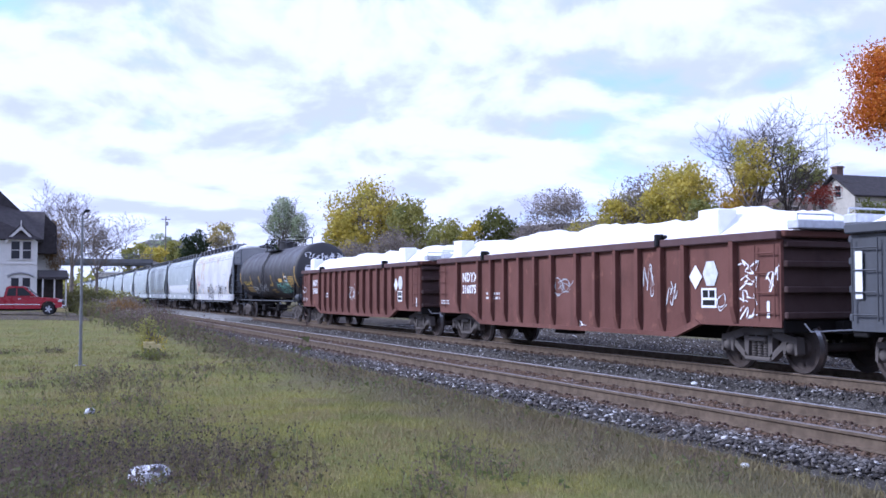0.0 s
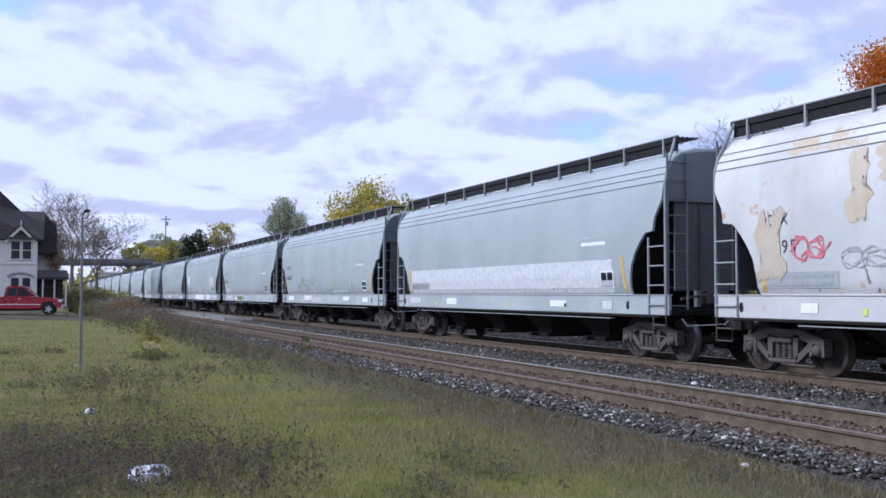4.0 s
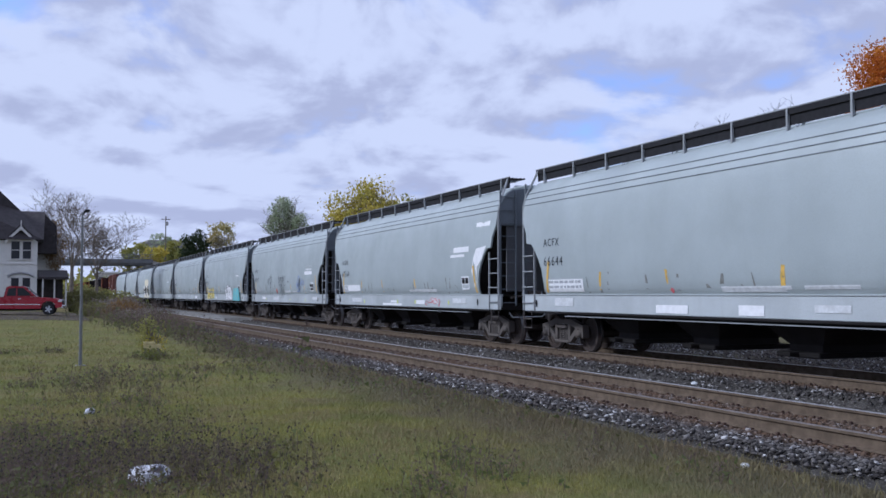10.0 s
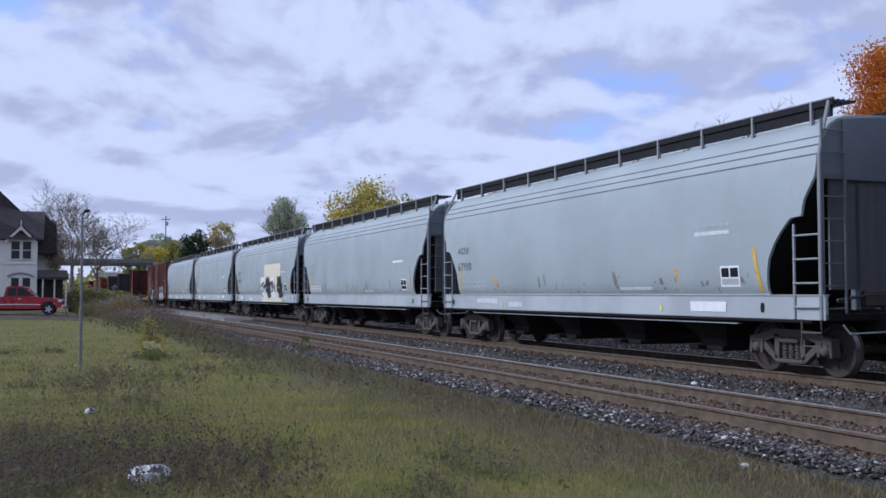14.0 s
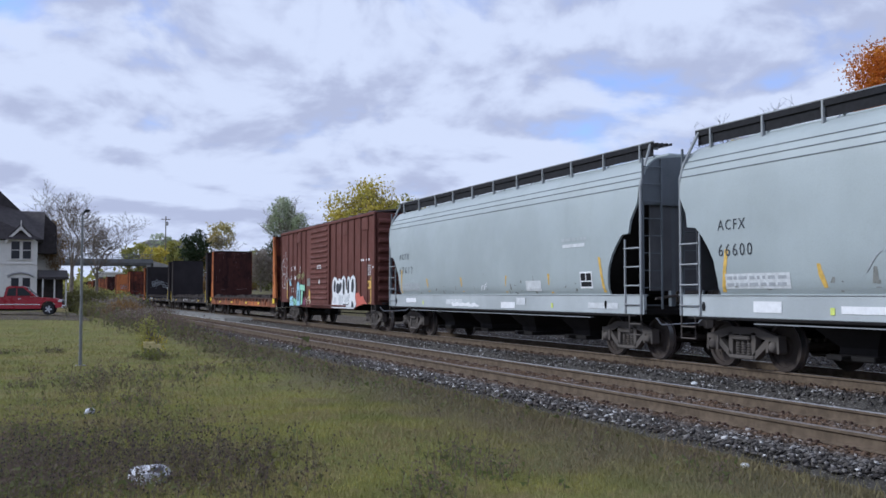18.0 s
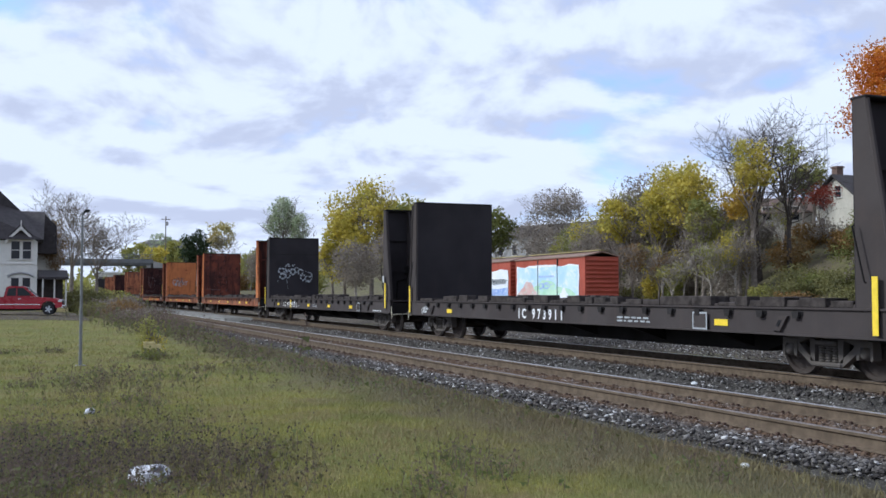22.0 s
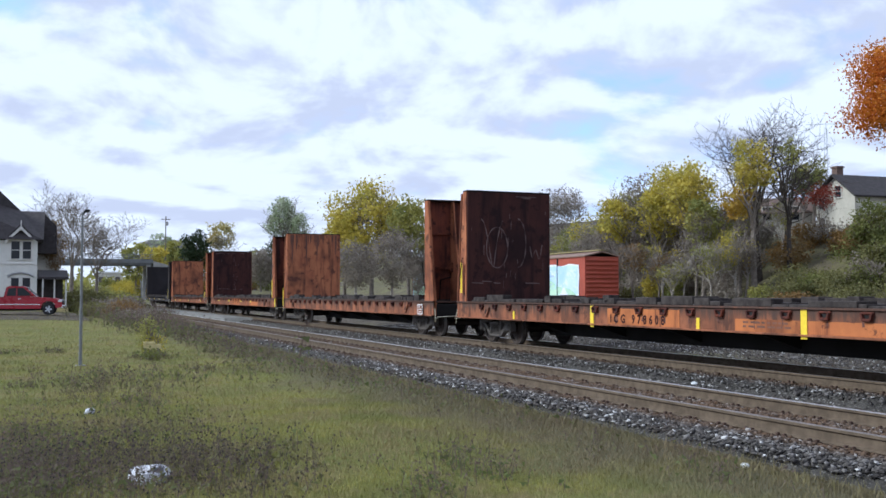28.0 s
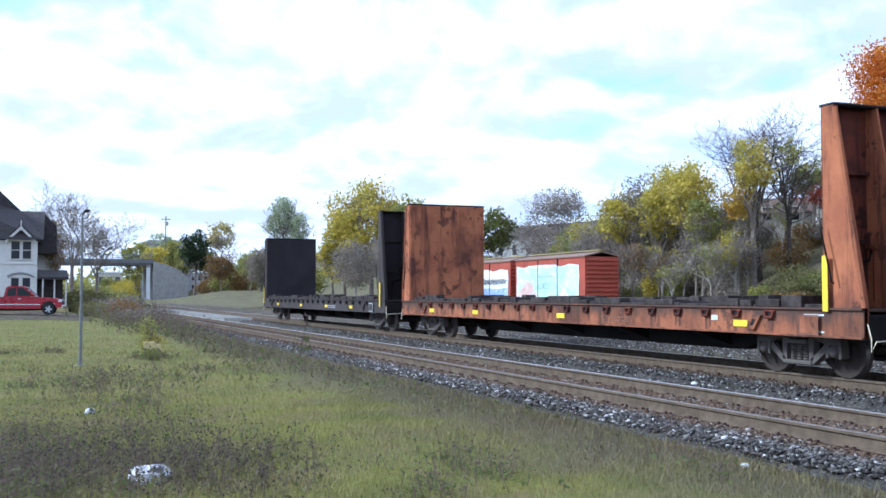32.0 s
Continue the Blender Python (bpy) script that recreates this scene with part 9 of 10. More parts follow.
def build_rock(name, label, x, y, sx, sy, sz, seed, mat):
    g = Geo()
    n, m = 14, 9
    rows = []
    for i in range(m + 1):
        th = math.pi * i / m
        row = []
        for j in range(n + 1):
            ph = 2 * math.pi * j / n
            d = Vector((math.sin(th) * math.cos(ph), math.sin(th) * math.sin(ph), math.cos(th)))
            k = 1 + 0.28 * noise.noise(d * 1.7 + Vector((seed, 0, 0))) + 0.12 * noise.noise(d * 4.5 + Vector((0, seed, 0)))
            row.append((sx * d.x * k, sy * d.y * k, sz * d.z * k))
        rows.append(row)
    w = n + 1
    g.add([p for r in rows for p in r], [(i * w + j, i * w + j + 1, i * w + w + j + 1, i * w + w + j) for i in range(m) for j in range(n)])
    return thing(name, label, "rock", m=Matrix.Translation((x, y, float(height(x, y)) + sz * 0.35)), mesh=g.mesh(name, mat, False))


def mat_rock():
    m, nt, b = mat_base("speckled_white_stone")
    v = coords(nt, 0)
    a = noise_node(nt, v, 9.0, 8, 0.7)
    c = mix_node(nt, range_node(nt, a, 0.42, 0.56), (0.10, 0.10, 0.115), (0.66, 0.67, 0.72))
    link(nt, c, b.inputs["Base Color"])
    b.inputs["Roughness"].default_value = 0.9
    bump_node(nt, b, a, 0.7, 0.03)
    return m


M["rock"] = mat_rock()
build_rock("boulder", "white-speckled grey boulder half hidden in weeds", -9.75, 1.02, 0.20, 0.21, 0.12, 3.0, M["rock"])
build_rock("stone", "small pale stone lying in the grass", -15.2, 0.75, 0.07, 0.07, 0.06, 5.0, M["rock"])
build_rock("stone", "white stone lying on the ballast", -15.9, 11.5, 0.075, 0.05, 0.035, 7.0, M["faint"]).location.z = -0.25
build_rock("stone", "pale stone at the ballast's foot", -8.3, 6.6, 0.055, 0.045, 0.03, 8.0, M["faint"])

# ---- pickup truck ----
M["red"] = mat_steel("red_car_paint", (0.33, 0.008, 0.022), (0.18, 0.008, 0.014), 0.1, 0.25, 0.05, bump=0.0, vary=0)
M["glass"] = mat_glass("dark_car_glass")
M["chrome"] = mat_plain("chrome_trim", (0.7, 0.7, 0.72), 0.2, 0.9, 0.05)
M["tyre"] = mat_plain("tyre_rubber", (0.022, 0.022, 0.023), 0.85)
M["lens"] = mat_plain("clear_lens", (0.65, 0.66, 0.66), 0.2)


def build_pickup():
    car = thing("pickup_truck", "red crew-cab pickup truck parked on the drive", "pickup truck", m=pose(-74.2, -1.05, float(height(-74, -0.7)), 0, 0, 84))
    W = 0.97
    lower = [(-2.9, 0.55), (-2.95, 0.75), (-2.92, 1.12), (-2.88, 1.2), (-0.75, 1.2), (-0.7, 1.22), (1.05, 1.22), (1.3, 1.20), (2.35, 1.12), (2.72, 1.02), (2.86, 0.9), (2.88, 0.55), (2.5, 0.45), (2.42, 0.75), (2.18, 0.92), (1.86, 0.92), (1.62, 0.75), (1.54, 0.42), (-1.35, 0.42), (-1.43, 0.75), (-1.67, 0.92), (-1.99, 0.92), (-2.23, 0.75), (-2.31, 0.48)]
    part("body", Geo().prism(lower, "y", -W, W), M["red"], car)
    cab = [(-0.78, 1.2), (-0.62, 1.86), (-0.45, 1.93), (0.35, 1.93), (0.55, 1.88), (1.25, 1.24)]
    part("cab", Geo().prism(cab, "y", -W + 0.1, W - 0.1), M["red"], car)
    for s in (-1, 1):
        y0, y1 = sorted((s * (W - 0.1), s * (W - 0.085)))
        part("side_window", Geo().prism([(-0.60, 1.28), (-0.50, 1.78), (-0.02, 1.82), (-0.02, 1.28)], "y", y0, y1), M["glass"], car)
        part("side_window", Geo().prism([(0.06, 1.28), (0.06, 1.82), (0.42, 1.82), (1.0, 1.30)], "y", y0, y1), M["glass"], car)
        part("side_moulding", Geo().box(-1.2, 1.5, *sorted((s * W, s * (W + 0.02))), 0.68, 0.74, 0.005), M["chrome"], car)
        part("headlight", Geo().box(2.6, 2.88, *sorted((s * 0.62, s * 0.975)), 0.84, 1.02, 0.03), M["lens"], car, "clear headlight")
        part("door_handle", Geo().box(0.12, 0.30, *sorted((s * W, s * (W + 0.03))), 1.06, 1.11, 0.01), M["chrome"], car)
        part("mirror", Geo().box(0.9, 1.05, *sorted((s * 0.9, s * 1.14)), 1.28, 1.46, 0.03), M["red"], car)
        for x in (-1.83, 2.02):
            wheel = part("wheel", Geo().lathe([(s * (W - 0.22), 0.2), (s * (W - 0.22), 0.36), (s * (W - 0.16), 0.385), (s * (W - 0.02), 0.385), (s * (W + 0.01), 0.35), (s * (W + 0.01), 0.25), (s * (W - 0.03), 0.24)], "y", 24, (x, 0, 0.385)), M["tyre"], car, "black tyre")
            g = Geo()
            for k in range(5):
                a = k * 1.2566
                g.prism([(x + 0.05 * math.cos(a + 1.57) , 0.385 + 0.05 * math.sin(a + 1.57)), (x + 0.24 * math.cos(a + 0.2), 0.385 + 0.24 * math.sin(a + 0.2)), (x + 0.24 * math.cos(a - 0.2), 0.385 + 0.24 * math.sin(a - 0.2)), (x + 0.05 * math.cos(a - 1.57), 0.385 + 0.05 * math.sin(a - 1.57))], "y", *sorted((s * (W - 0.04), s * W)))
            part("rim", g, M["galv"], wheel, "bright spoked rim")
    part("windscreen", Geo().prism([(0.58, 1.85), (0.60, 1.86), (1.22, 1.27), (1.20, 1.26)], "y", -0.78, 0.78), M["glass"], car)
    part("rear_window", Geo().prism([(-0.79, 1.28), (-0.77, 1.28), (-0.65, 1.8), (-0.67, 1.8)], "y", -0.7, 0.7), M["glass"], car)
    part("front_bumper", Geo().box(2.78, 2.98, -0.95, 0.95, 0.45, 0.66, 0.05), M["chrome"], car)
    part("rear_bumper", Geo().box(-3.05, -2.88, -0.9, 0.9, 0.48, 0.66, 0.04), M["chrome"], car)
    part("grille", Geo().box(2.84, 2.91, -0.6, 0.6, 0.72, 1.0, 0.02), M["black"], car)
    part("bed_liner", Geo().box(-2.85, -0.85, -0.82, 0.82, 1.195, 1.215), M["black"], car)
    part("underside", Geo().box(-2.5, 2.4, -0.8, 0.8, 0.3, 0.5, 0.03), M["under"], car)
    return car


build_pickup()

# ---- houses ----
M["render"] = mat_plain("cream_stucco", (0.66, 0.65, 0.60), 0.9, 0, 0.06, 2.0, 0.1)
M["slate"] = mat_plain("dark_shingles", (0.040, 0.034, 0.035), 0.85, 0, 0.25, 3.0, 0.3)
M["trim"] = mat_plain("pale_trim", (0.62, 0.60, 0.56), 0.8, 0, 0.06)
M["win"] = mat_glass("window_glass", (0.02, 0.022, 0.028))
M["brickred"] = mat_plain("red_brick", (0.24, 0.10, 0.07), 0.9, 0, 0.2, 8.0)
M["siding"] = mat_plain("white_siding", (0.47, 0.445, 0.385), 0.8, 0, 0.08, 2.0)
M["roof_grey"] = mat_plain("grey_shingles", (0.14, 0.125, 0.12), 0.9, 0, 0.2, 3.0, 0.2)
M["roof_brown"] = mat_plain("brown_shingles", (0.13, 0.085, 0.07), 0.9, 0, 0.2, 3.0, 0.2)
M["dull_wall"] = mat_plain("grey_cladding", (0.30, 0.30, 0.30), 0.9, 0, 0.1, 1.0)


def add_window(house, wall_x, y, z, w, h, arch=False, sill=True):
    """A window set in a wall that faces +x."""
    win = part("window", Geo().box(wall_x - 0.03, wall_x + 0.02, y - w / 2, y + w / 2, z, z + h, 0.01), M["win"], house, "dark sash window")
    part("window_frame", Geo().box(wall_x, wall_x + 0.06, y - w / 2 - 0.07, y - w / 2, z, z + h).box(wall_x, wall_x + 0.06, y + w / 2, y + w / 2 + 0.07, z, z + h).box(wall_x, wall_x + 0.06, y - w / 2 - 0.07, y + w / 2 + 0.07, z + h, z + h + 0.09).box(wall_x + 0.021, wall_x + 0.05, y - w / 2, y + w / 2, z + h * 0.5 - 0.03, z + h * 0.5 + 0.03), M["trim"], win)
    if sill:
        part("sill", Geo().box(wall_x, wall_x + 0.12, y - w / 2 - 0.1, y + w / 2 + 0.1, z - 0.08, z), M["trim"], win)


def build_old_house():
    house = thing("old_house", "cream two-storey house with steep dark gables", "house", m=Matrix.Translation((-90.0, -4.0, 0.1)))
    # walls: front faces +x
    part("wall", Geo().prism([(-9.0, 0), (4.15, 0), (4.15, 5.7), (3.9, 5.75), (2.87, 6.75), (1.85, 5.75), (-9.0, 5.75)], "x", -8.0, 0.0), M["render"], house)
    part("string_course", Geo().box(-0.02, 0.06, -9.0, 4.16, 3.75, 3.88), M["trim"], house)
    part("plinth", Geo().box(-0.02, 0.08, -9.05, 4.2, -0.3, 0.45), M["concrete"], house)
    # main roof: steep, hipped at the far end
    part("roof", Geo().add([(0.5, -9.5, 5.8), (0.5, 4.6, 5.8), (-8.5, 4.6, 5.8), (-8.5, -9.5, 5.8), (-4.0, -9.5, 12.2), (-4.0, -1.0, 12.2), (-4.0, 2.8, 8.45), (-4.0, 4.72, 8.45)], [(0, 1, 7, 6, 5, 4), (2, 3, 4, 5, 6, 7), (1, 2, 7), (3, 0, 4), (3, 2, 1, 0)]), M["slate"], house, "steep dark shingle roof")
    part("gable_roof", Geo().prism([(1.62, 5.62), (2.87, 6.90), (4.12, 5.62), (4.0, 5.50), (2.87, 6.62), (1.74, 5.50)], "x", -3.5, 0.35), M["trim"], house, "pale bargeboards of the gable")
    part("gable_roof", Geo().prism([(1.52, 5.76), (2.87, 7.10), (4.22, 5.76), (4.12, 5.66), (2.87, 6.91), (1.62, 5.66)], "x", -4.0, 0.30), M["slate"], house)
    part("gable_roof", Geo().prism([(-3.2, 5.6), (-1.2, 8.6), (0.8, 5.6)], "x", -4.0, 0.4), M["slate"], house)
    part("finial", Geo().box(0.28, 0.36, 2.83, 2.91, 6.9, 7.35, 0.01), M["trim"], house)
    for y in (2.47, 3.34):
        add_window(house, 0.0, y, 4.22, 0.62, 1.42)
        add_window(house, 0.0, y, 1.05, 0.58, 1.6)
    for y in (-0.6, -2.6):
        add_window(house, 0.0, y, 4.6, 0.7, 1.6)
        add_window(house, 0.0, y, 1.05, 0.7, 1.7)
    part("window_hood", Geo().tube([(0.06, 1.9, 2.75), (0.06, 2.3, 2.98), (0.06, 2.9, 3.06), (0.06, 3.5, 2.98), (0.06, 3.9, 2.75)], 0.10, 6), M["dull_wall"], house, "arched hood over the ground-floor windows")
    part("window_hood", Geo().box(0.0, 0.1, 2.0, 3.8, 5.72, 5.80), M["trim"], house)
    porch = part("porch_roof", Geo().prism([(-4.5, 2.55), (0.3, 2.55), (0.3, 2.75), (-4.5, 3.4)], "y", 4.2, 6.6), M["slate"], house, "dark lean-to porch roof")
    for y in (4.6, 5.5, 6.4):
        part("porch_post", Geo().box(0.05, 0.17, y - 0.06, y + 0.06, 0, 2.55, 0.01), M["trim"], house)
    part("porch_wall", Geo().box(-4.4, -1.6, 4.15, 6.2, 0, 2.6), M["slate"], house)
    part("porch_floor", Geo().box(-4.4, 0.3, 4.15, 6.6, -0.2, 0.18), M["wood"], house)
    part("chimney", Geo().box(-5.4, -4.6, -5.0, -4.2, 8, 12.0, 0.03), M["brickred"], house)
    part("rear_wing", Geo().box(-12.0, -8.0, -6.0, 6.0, 0, 5.0), M["render"], house)
    part("rear_roof", Geo().prism([(-6.5, 4.9), (5.75, 4.9), (5.7, 7.4), (4.7, 8.4), (-4.5, 8.4)], "x", -12.5, -6.0), M["slate"], house, "dark roof of the rear wing")


build_old_house()


def build_house(name, label, x, y, z, rot, w, d, eave, ridge, wall, roof, windows, chimney=None):
    """A plain gabled house; its gable end faces local +x, its length runs along local -x."""
    h = thing(name, label, "house", m=pose(x, y, z, 0, 0, rot))
    part("wall", Geo().prism([(-w / 2, -1.5), (w / 2, -1.5), (w / 2, eave), (0, ridge - 0.1), (-w / 2, eave)], "x", -d, 0), wall, h)
    for s in (-1, 1):
        pts = [(s * (w / 2 + 0.4), eave - 0.35), (0, ridge), (0, ridge + 0.16), (s * (w / 2 + 0.45), eave - 0.2)]
        part("roof_slope", Geo().prism(pts, "x", -d - 0.4, 0.4), roof, h, "shingled roof slope")
    for yy, zz, ww, hh in windows:
        add_window(h, 0.0, yy, zz, ww, hh)
    for k in range(int(d // 2.4)):
        xx = -1.6 - 2.4 * k
        win = part("window", Geo().box(xx - 0.4, xx + 0.4, -w / 2 - 0.02, -w / 2 + 0.03, 1.1, 2.3, 0.01), M["win"], h)
        part("window_frame", Geo().box(xx - 0.47, xx - 0.4, -w / 2 - 0.05, -w / 2, 1.0, 2.4).box(xx + 0.4, xx + 0.47, -w / 2 - 0.05, -w / 2, 1.0, 2.4).box(xx - 0.47, xx + 0.47, -w / 2 - 0.06, -w / 2, 2.3, 2.4).box(xx - 0.47, xx + 0.47, -w / 2 - 0.08, -w / 2, 1.0, 1.1), M["trim"], win)
    if chimney:
        cx, cy = chimney
        part("chimney", Geo().box(cx - 0.35, cx + 0.35, cy - 0.35, cy + 0.35, eave, ridge + 1.0, 0.03).box(cx - 0.42, cx + 0.42, cy - 0.42, cy + 0.42, ridge + 0.8, ridge + 0.95), M["roof_brown"], h)
    return h


build_house("white_house", "white gabled house with dark grey roof on the bank", -69.2, 65.1, 6.78, -93, 4.9, 10, 3.3, 5.0, M["siding"], M["slate"], [(-1.7, 2.2, 0.7, 0.95), (0.45, 3.1, 0.7, 1.0), (-1.7, 0.0, 0.8, 1.4)], (-0.9, -0.7))
build_house("white_cottage", "small white cottage with brown roof among trees", -74.3, 67.3, 7.12, 46.8, 4.6, 6, 2.0, 3.2, M["siding"], M["roof_brown"], [(0.0, 0.4, 0.8, 1.0)])
build_house("shed", "low white shed behind saplings", -79.0, 60.0, 4.8, -60, 3.6, 5, 2.3, 3.2, M["siding"], M["roof_grey"], [(0.0, 0.9, 0.7, 0.8)])


def build_long():
    b = thing("long_building", "long white building with dark roof behind trees", "building", m=pose(-126, 73, 6.6, 0, 0, 16))
    part("wall", Geo().box(-16, 16, -4, 4, -2, 3.4), M["dull_wall"], b)
    part("roof", Geo().prism([(-4.6, 3.3), (4.6, 3.3), (4.6, 3.5), (0, 5.2), (-4.6, 3.5)], "x", -16.6, 16.6), M["slate"], b, "dark low-pitched roof")
    for k in range(10):
        x = -14 + k * 3.1
        win = part("window", Geo().box(x - 0.5, x + 0.5, -4.02, -3.97, 0.6, 2.2), M["win"], b)
        part("window_frame", Geo().box(x - 0.6, x + 0.6, -4.06, -4.0, 2.2, 2.32).box(x - 0.6, x + 0.6, -4.08, -4.0, 0.48, 0.6).box(x - 0.6, x - 0.5, -4.05, -4.0, 0.6, 2.2).box(x + 0.5, x + 0.6, -4.05, -4.0, 0.6, 2.2), M["trim"], win)


build_long()
mast = thing("radio_mast", "thin lattice mast with a crossed aerial", "aerial mast", m=Matrix.Translation((-73.3, 68.0, 5.27)))
g = Geo()
for k in range(3):
    a = k * 2.094
    g.tube([(0.22 * math.cos(a), 0.22 * math.sin(a), 0), (0.14 * math.cos(a), 0.14 * math.sin(a), 11.6)], 0.025, 4)
for k in range(22):
    z, a = k * 0.52, k * 2.094
    g.tube([(0.2 * math.cos(a), 0.2 * math.sin(a), z), (0.2 * math.cos(a + 2.094), 0.2 * math.sin(a + 2.094), z + 0.52)], 0.016, 3)
part("lattice", g, M["galv"], mast)
part("aerial", Geo().tube([(-1.2, -1.3, 12.0), (1.2, 1.3, 11.9)], 0.03, 4).tube([(0, 0, 11.4), (0, 0, 12.1)], 0.03, 4).tube([(-0.9, -0.6, 11.95), (-0.6, -0.9, 11.95)], 0.02, 3).tube([(0.6, 0.9, 11.95), (0.9, 0.6, 11.95)], 0.02, 3), M["galv"], mast)

# ---- road bridge ----
def build_bridge():
    b = thing("road_bridge", "concrete road bridge with railings over the tracks", "bridge")
    X = -250.0
    part("deck", Geo().box(X - 5, X + 5, -26, 25.6, 8.75, 9.1), M["concrete"], b)
    for x in (X - 4.6, X - 1.5, X + 1.5, X + 4.6):
        part("girder", Geo().box(x - 0.25, x + 0.25, -12, 25.4, 8.1, 8.75, 0.03), mat_bridge, b, "grey steel girder")
    part("fascia", Geo().box(X + 5.0, X + 5.2, -26, 25.6, 8.55, 9.55, 0.03), mat_bridge, b)
    part("fascia", Geo().box(X - 5.2, X - 5.0, -26, 25.6, 8.55, 9.55, 0.03), M["concrete"], b)
    for k in range(43):
        y = -25.5 + k * 1.2
        part("railing_post", Geo().box(X + 5.04, X + 5.16, y - 0.07, y + 0.07, 9.55, 10.65), M["pole"], b)
    for z in (9.9, 10.28, 10.65):
        part("rail_bar", Geo().tube([(X + 5.1, -26, z), (X + 5.1, 25.6, z)], 0.06, 5), M["pole"], b)
    for y in (-11.0, 24.6):
        for x in (X - 4.2, X, X + 4.4):
            part("column", Geo().box(x - 0.4, x + 0.4, y - 0.4, y + 0.4, -0.6, 7.6, 0.05), M["white"] if x > X + 1 else M["concrete"], b, "pale bridge column")
        part("cap_beam", Geo().box(X - 5, X + 5, y - 0.5, y + 0.5, 7.6, 8.1, 0.04), M["concrete"], b)
    part("abutment", Geo().prism([(25.6, -0.8), (33.5, -0.8), (33.8, 5.2), (31.0, 7.4), (28.0, 8.5), (25.6, 9.1)], "x", X - 5.5, X + 5.6), M["concrete"], b, "weathered concrete wing wall")
    part("abutment", Geo().prism([(-12.0, -0.8), (-22, -0.8), (-22, 6.0), (-14, 7.9), (-12.0, 7.9)], "x", X - 5.5, X + 5.6), M["concrete"], b)


mat_bridge = mat_plain("grey_bridge_steel", (0.17, 0.175, 0.18), 0.7, 0.2, 0.12, 1.0)
build_bridge()


def build_pole(x, y, h, label):
    p = thing("utility_pole", label, "utility pole", "utility poles", m=Matrix.Translation((x, y, float(height(x, y)))))
    part("post", Geo().lathe([(-0.5, 0.20), (h, 0.13)], "z", 8), M["pole_wood"], p)
    part("crossarm", Geo().box(-0.08, 0.08, -1.2, 1.2, h - 0.9, h - 0.7), M["pole_wood"], p)
    part("transformer", Geo().lathe([(h - 2.6, 0.3), (h - 1.6, 0.3)], "z", 10, (0.4, 0.35, 0)), M["dull_wall"], p)
    for y2 in (-1.1, 0.0, 1.1):
        part("insulator", Geo().lathe([(h - 0.7, 0.06), (h - 0.45, 0.05)], "z", 6, (0, y2, 0)), M["white"], p)


build_pole(-290, 33.6, 23.0, "tall timber utility pole beyond the bridge")
build_pole(-330, 50.5, 13.0, "distant timber utility pole")
build_pole(-232, 47.0, 10.0, "distant timber utility pole")
for i, (x, y, w, d, h, label) in enumerate([(-330, 34.5, 8, 10, 17.0, "grey block beyond the yellow trees"), (-345, 41, 14, 10, 18.5, "pale flat-roofed block beyond the trees"), (-420, 55, 30, 14, 9.5, "low pale building on the skyline")]):
    b = thing("distant_block", label, "building", m=Matrix.Translation((x, y, 0)))
    part("wall", Geo().box(-d / 2, d / 2, -w / 2, w / 2, -1, h), M["dull_wall"], b)
    part("parapet", Geo().box(-d / 2 - 0.2, d / 2 + 0.2, -w / 2 - 0.2, w / 2 + 0.2, h, h + 0.5), M["concrete"], b)
    for k in range(int(w // 2.5)):
        for z in (h - 2.6, h - 6.0):
            part("window", Geo().box(d / 2 - 0.02, d / 2 + 0.05, -w / 2 + 0.8 + k * 2.5, -w / 2 + 2.2 + k * 2.5, z, z + 1.5), M["win"], b)

shed = thing("distant_shed", "white flat-roofed shed glimpsed beneath the bridge", "building", m=Matrix.Translation((-336, 21.5, 0)))
part("wall", Geo().box(-3, 3, -3.6, 4.2, 3.0, 7.9), M["trim"], shed)
part("roof", Geo().box(-3.3, 3.3, -3.9, 4.5, 7.9, 8.4, 0.05), M["white"], shed)
for y in (-2.4, 0.2, 2.6):
    part("door", Geo().box(3.0, 3.05, y - 0.7, y + 0.7, 4.2, 6.8), M["roof_grey"], shed)
# ---- painted boxcars on the siding ----
M["roof_rust"] = mat_steel("rusty_roof_sheet", (0.20, 0.12, 0.085), (0.32, 0.26, 0.22), 0.5, 0.7)
M["mural_red"] = mat_steel("boxcar_red_paint", (0.36, 0.065, 0.035), (0.2, 0.05, 0.03), 0.25, 0.6, 0.2)


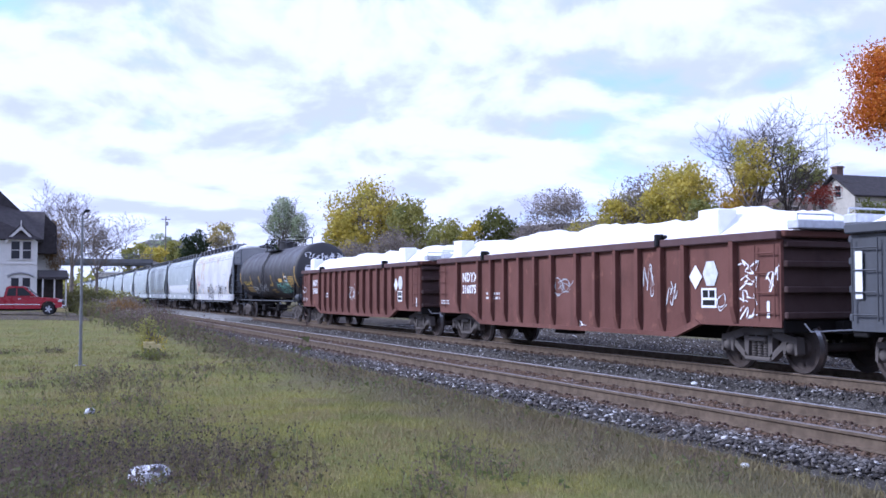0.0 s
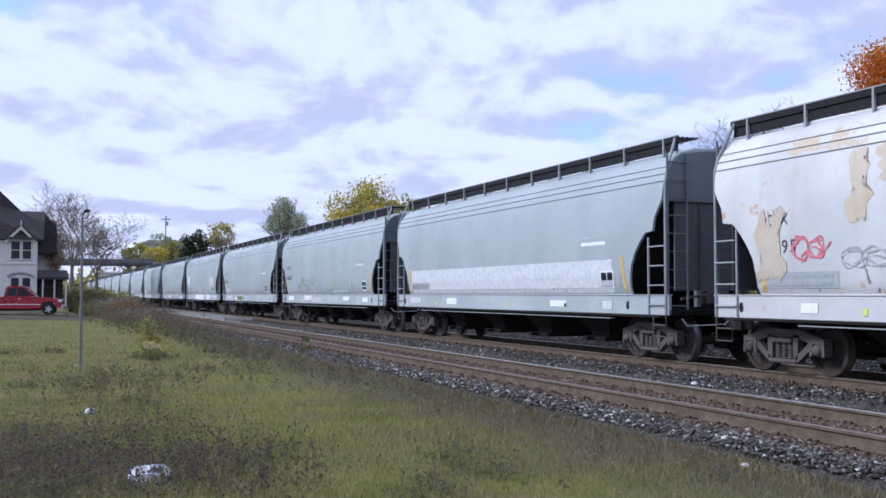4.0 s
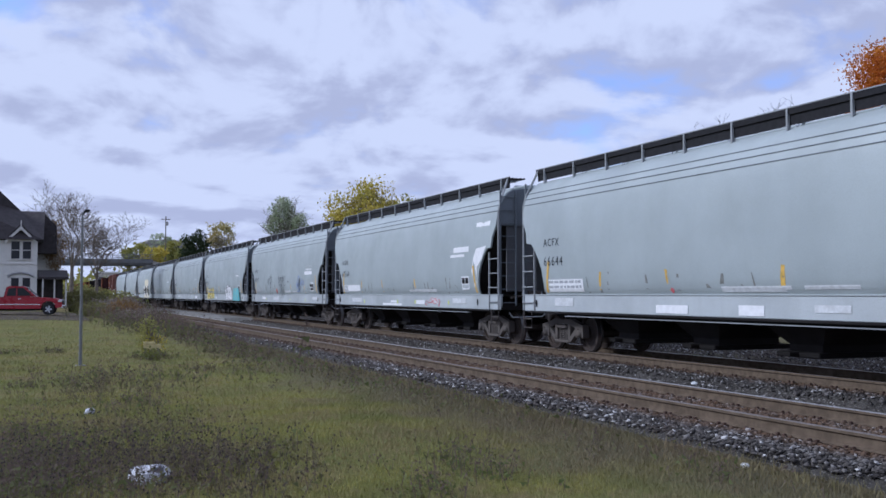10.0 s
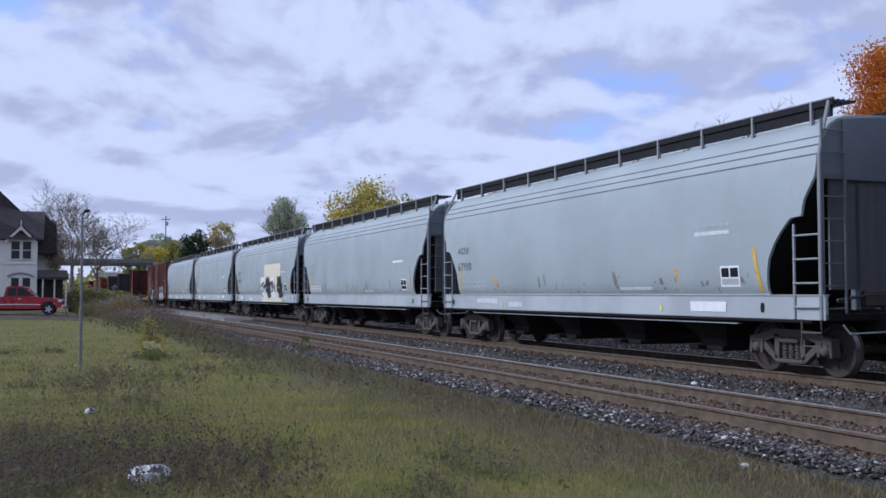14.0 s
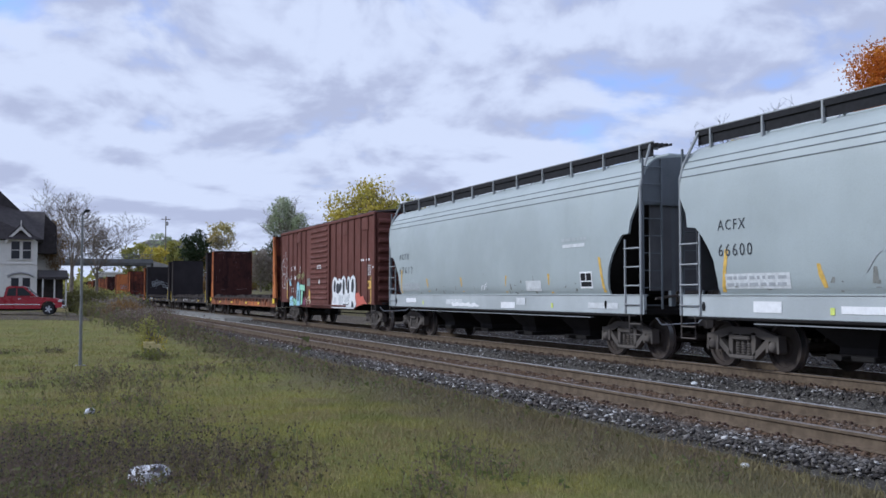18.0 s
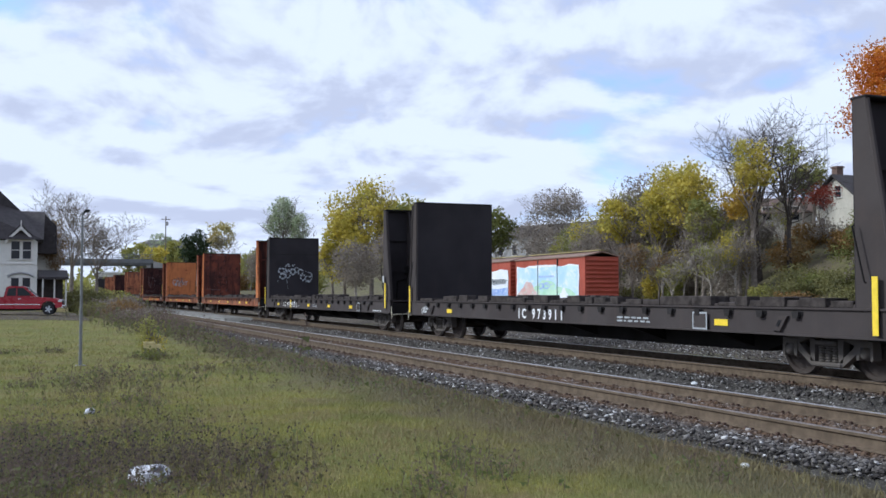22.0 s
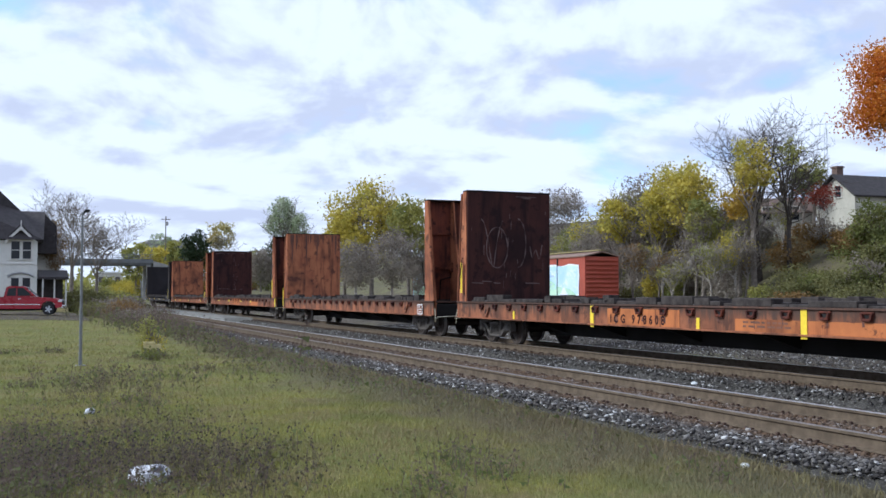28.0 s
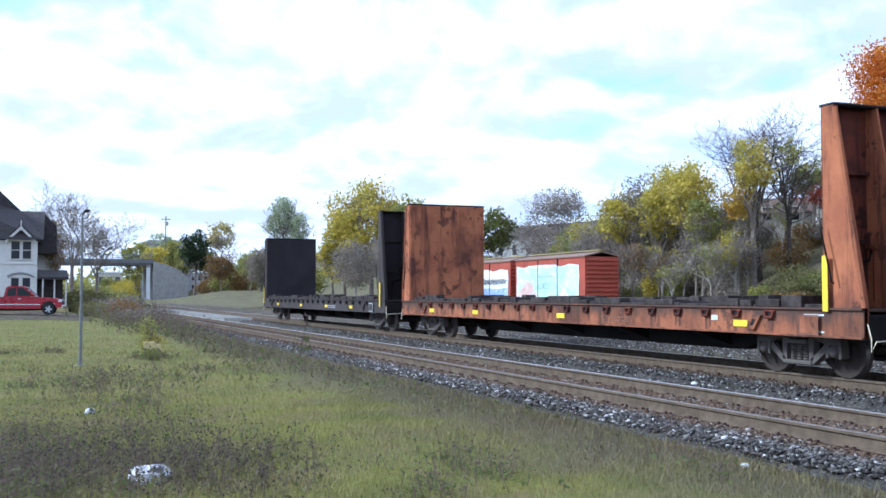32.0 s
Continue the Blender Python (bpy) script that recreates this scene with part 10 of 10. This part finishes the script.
def build_mural_car(x0, fields, label):
    """A parked boxcar with pictures painted along its side; x0 is its near end."""
    car = thing("painted_boxcar", label, "boxcar", "painted boxcars on the siding", Matrix.Translation((x0 - 6.35, 40.5 + 1.6, 0.02)))
    H = 6.25
    Y = -1.55
    fc = lambda z: 1.55
    part("side_wall", Geo().box(-H, H, -1.55, -1.50, 1.05, 4.40), M["mural_red"], car)
    part("side_wall", Geo().box(-H, H, 1.50, 1.55, 1.05, 4.40), M["mural_red"], car)
    for s in (-1, 1):
        g = Geo().box(*sorted((s * (H - 0.05), s * H)), -1.5, 1.5, 1.05, 4.40)
        for k in range(9):
            z = 1.3 + 0.35 * k
            part("end_rib", Geo().prism([(s * H, z - 0.12), (s * (H + 0.10), z - 0.03), (s * (H + 0.10), z + 0.03), (s * H, z + 0.12)], "y", -1.45, 1.45), M["mural_red"], car)
        part("end_wall", g, M["mural_red"], car, "corrugated red end wall")
        part("coupler", COUPLER, None, car, at=Matrix.Translation((s * (H + 0.05), 0, 0)) @ pose(0, 0, 0, 0, 0, 0 if s > 0 else 180))
    part("roof", Geo().prism([(-1.65, 4.38), (0, 4.75), (1.65, 4.38), (1.65, 4.46), (0, 4.84), (-1.65, 4.46)], "x", -H - 0.1, H + 0.1), M["roof_rust"], car, "low rusty roof")
    part("running_board", Geo().box(-H, H, -0.25, 0.25, 4.9, 4.95), M["wood"], car)
    part("floor", Geo().box(-H, H, -1.5, 1.5, 0.85, 1.05), M["under"], car)
    for x in (-1.75, 1.75):
        part("door_post", Geo().box(x - 0.05, x + 0.05, -1.62, -1.55, 1.05, 4.3), M["under"], car)
    part("door", Geo().box(-1.7, 1.7, -1.60, -1.55, 1.05, 4.25, 0.01), M["mural_red"], car, "painted sliding door")
    fd = lambda z: 1.60
    for x_0, x_1, z0, z1, m, rag, lift in fields:
        part("painting", side_grid(x_0, x_1, z0, z1, fc, lift, rag, int(abs(x_0) * 7) + 3, nz=3), M[m], car, "panel of the painted picture")
    for c in (-4.3, 4.3):
        for a in (-0.85, 0.85):
            part("wheelset", WHEELSET, None, car, at=(c + a, 0, WHEEL_R))
        for s in (0, 180):
            part("side_frame", FRAME, None, car, at=Matrix.Translation((c, 0, 0)) @ pose(0, 0, 0, 0, 0, s))
    return car


car = build_mural_car(-70.2, [(-5.9, 5.4, 1.08, 3.9, "mural_white", 0.14, 0.054), (-5.7, 5.2, 1.1, 3.75, "mural_sky", 0.10, 0.060)], "red boxcar painted with a pale landscape, on the siding")
face = lambda z: 1.55


def paint_area(car, x0, x1, z0, tops, material, lift, label):
    """A painted hill or band: level foot, top edge through the given heights."""
    n, up = 40, []
    for i in range(n + 1):
        u = i / n * (len(tops) - 1)
        k = min(int(u), len(tops) - 2)
        w = (1 - math.cos((u - k) * math.pi)) / 2
        up.append((x0 + (x1 - x0) * i / n, tops[k] * (1 - w) + tops[k + 1] * w))
    part("painting", side_shape([[(x0, z0)] + [(x1, z0)] + up[::-1]], face, lift), M[material], car, label)


paint_area(car, -3.6, 4.9, 1.12, (1.3, 2.1, 2.6, 2.5, 2.0, 1.9, 1.5), "mural_hill", 0.066, "painted green hills")
paint_area(car, -5.6, -1.4, 1.12, (1.5, 1.9, 2.5, 2.4, 1.7, 1.2), "mural_path", 0.070, "painted red earth and path")
paint_area(car, 1.9, 3.9, 1.08, (1.1, 1.5, 2.0, 1.5, 1.1), "mural_white", 0.074, "painted white tent shape")
for x in (-1.75, 1.75):
    part("door_edge", Geo().box(x - 0.04, x + 0.04, -1.64, -1.60, 1.05, 4.3), M["ink"], car)
part("painting", bars(-1.6, 1.2, 2.75, 3.05, 1, face, 812, 0.072), M["mural_sea"], car, "thin blue brushed line")
part("painting", scrawl(-1.6, 0.4, 1.7, 2.5, 2, 0.09, face, 803, 0.074), M["mural_sea"], car, "blue brushed strokes")
car = build_mural_car(-83.8, [(-5.9, 5.9, 1.08, 3.75, "mural_white", 0.14, 0.056)], "red boxcar painted white and blue with dark marks")
paint_area(car, -5.8, 5.8, 1.1, (1.75, 1.9, 1.8, 1.95, 1.85, 2.0), "mural_sea", 0.066, "painted blue water")
part("painting", bars(-4.9, 5.4, 2.15, 2.95, 1, face, 801, 0.070), M["grey_mark"], car, "row of dark brushed marks")
part("painting", scrawl(-4.9, 5.4, 2.2, 2.9, 16, 0.06, face, 802, 0.074), M["ink"], car, "dark brushed strokes")
car = build_mural_car(-97.4, [(-5.9, 5.9, 1.1, 3.8, "mural_sky", 0.1, 0.056)], "red boxcar painted with figures of fields and sky")
paint_area(car, -5.6, 1.6, 1.1, (2.4, 2.9, 2.2, 2.5, 1.9, 1.4), "mural_hill", 0.066, "painted green trees")
paint_area(car, 1.2, 5.7, 1.1, (1.6, 2.6, 2.2, 2.8, 2.4), "mural_path", 0.070, "painted pink figures")

# ---- distance: low woods that close the horizon ----
rng = np.random.default_rng(21)
n = 3200
ang = np.radians(rng.uniform(-14, 62, n))
dist = rng.uniform(420, 900, n)
C = np.stack([-dist * np.cos(ang), dist * np.sin(ang), rng.uniform(-1, 9, n)], 1)
thing("far_woods", "hazy belt of distant autumn woods", "woods", kind="stuff", mesh=leaf_quads("far_woods", np.repeat(C, 9, axis=0) + rng.normal(0, 1, (9 * n, 3)) * np.array([8, 8, 2.0]), 1.6, M["lf_olive"], rng))


# ---- the train's run ----
def run(t):
    """Metres that the train has gone after t seconds; it slows a little."""
    return 16.8021 * t - 0.0054458 * t * t - 0.0000463 * t ** 3


def motions():
    times = [4.0 * k for k in range(9)]
    steps = [k / FPS for k in range(int(32 * FPS) + 1)]
    turns = [pose(0, 0, 0, 0, math.degrees(run(t) / WHEEL_R) % 360, 0) for t in steps]
    for k, car in TRAIN.items():
        x0 = centre(k)
        walk(car, [(t, Matrix.Translation((x0 + run(t), TRAIN_Y, 0))) for t in times])
        for w in car.children:
            if w.get("spin"):
                at = Matrix.Translation(w.location)
                walk(w, [(t, at @ m) for t, m in zip(steps, turns)])


motions()
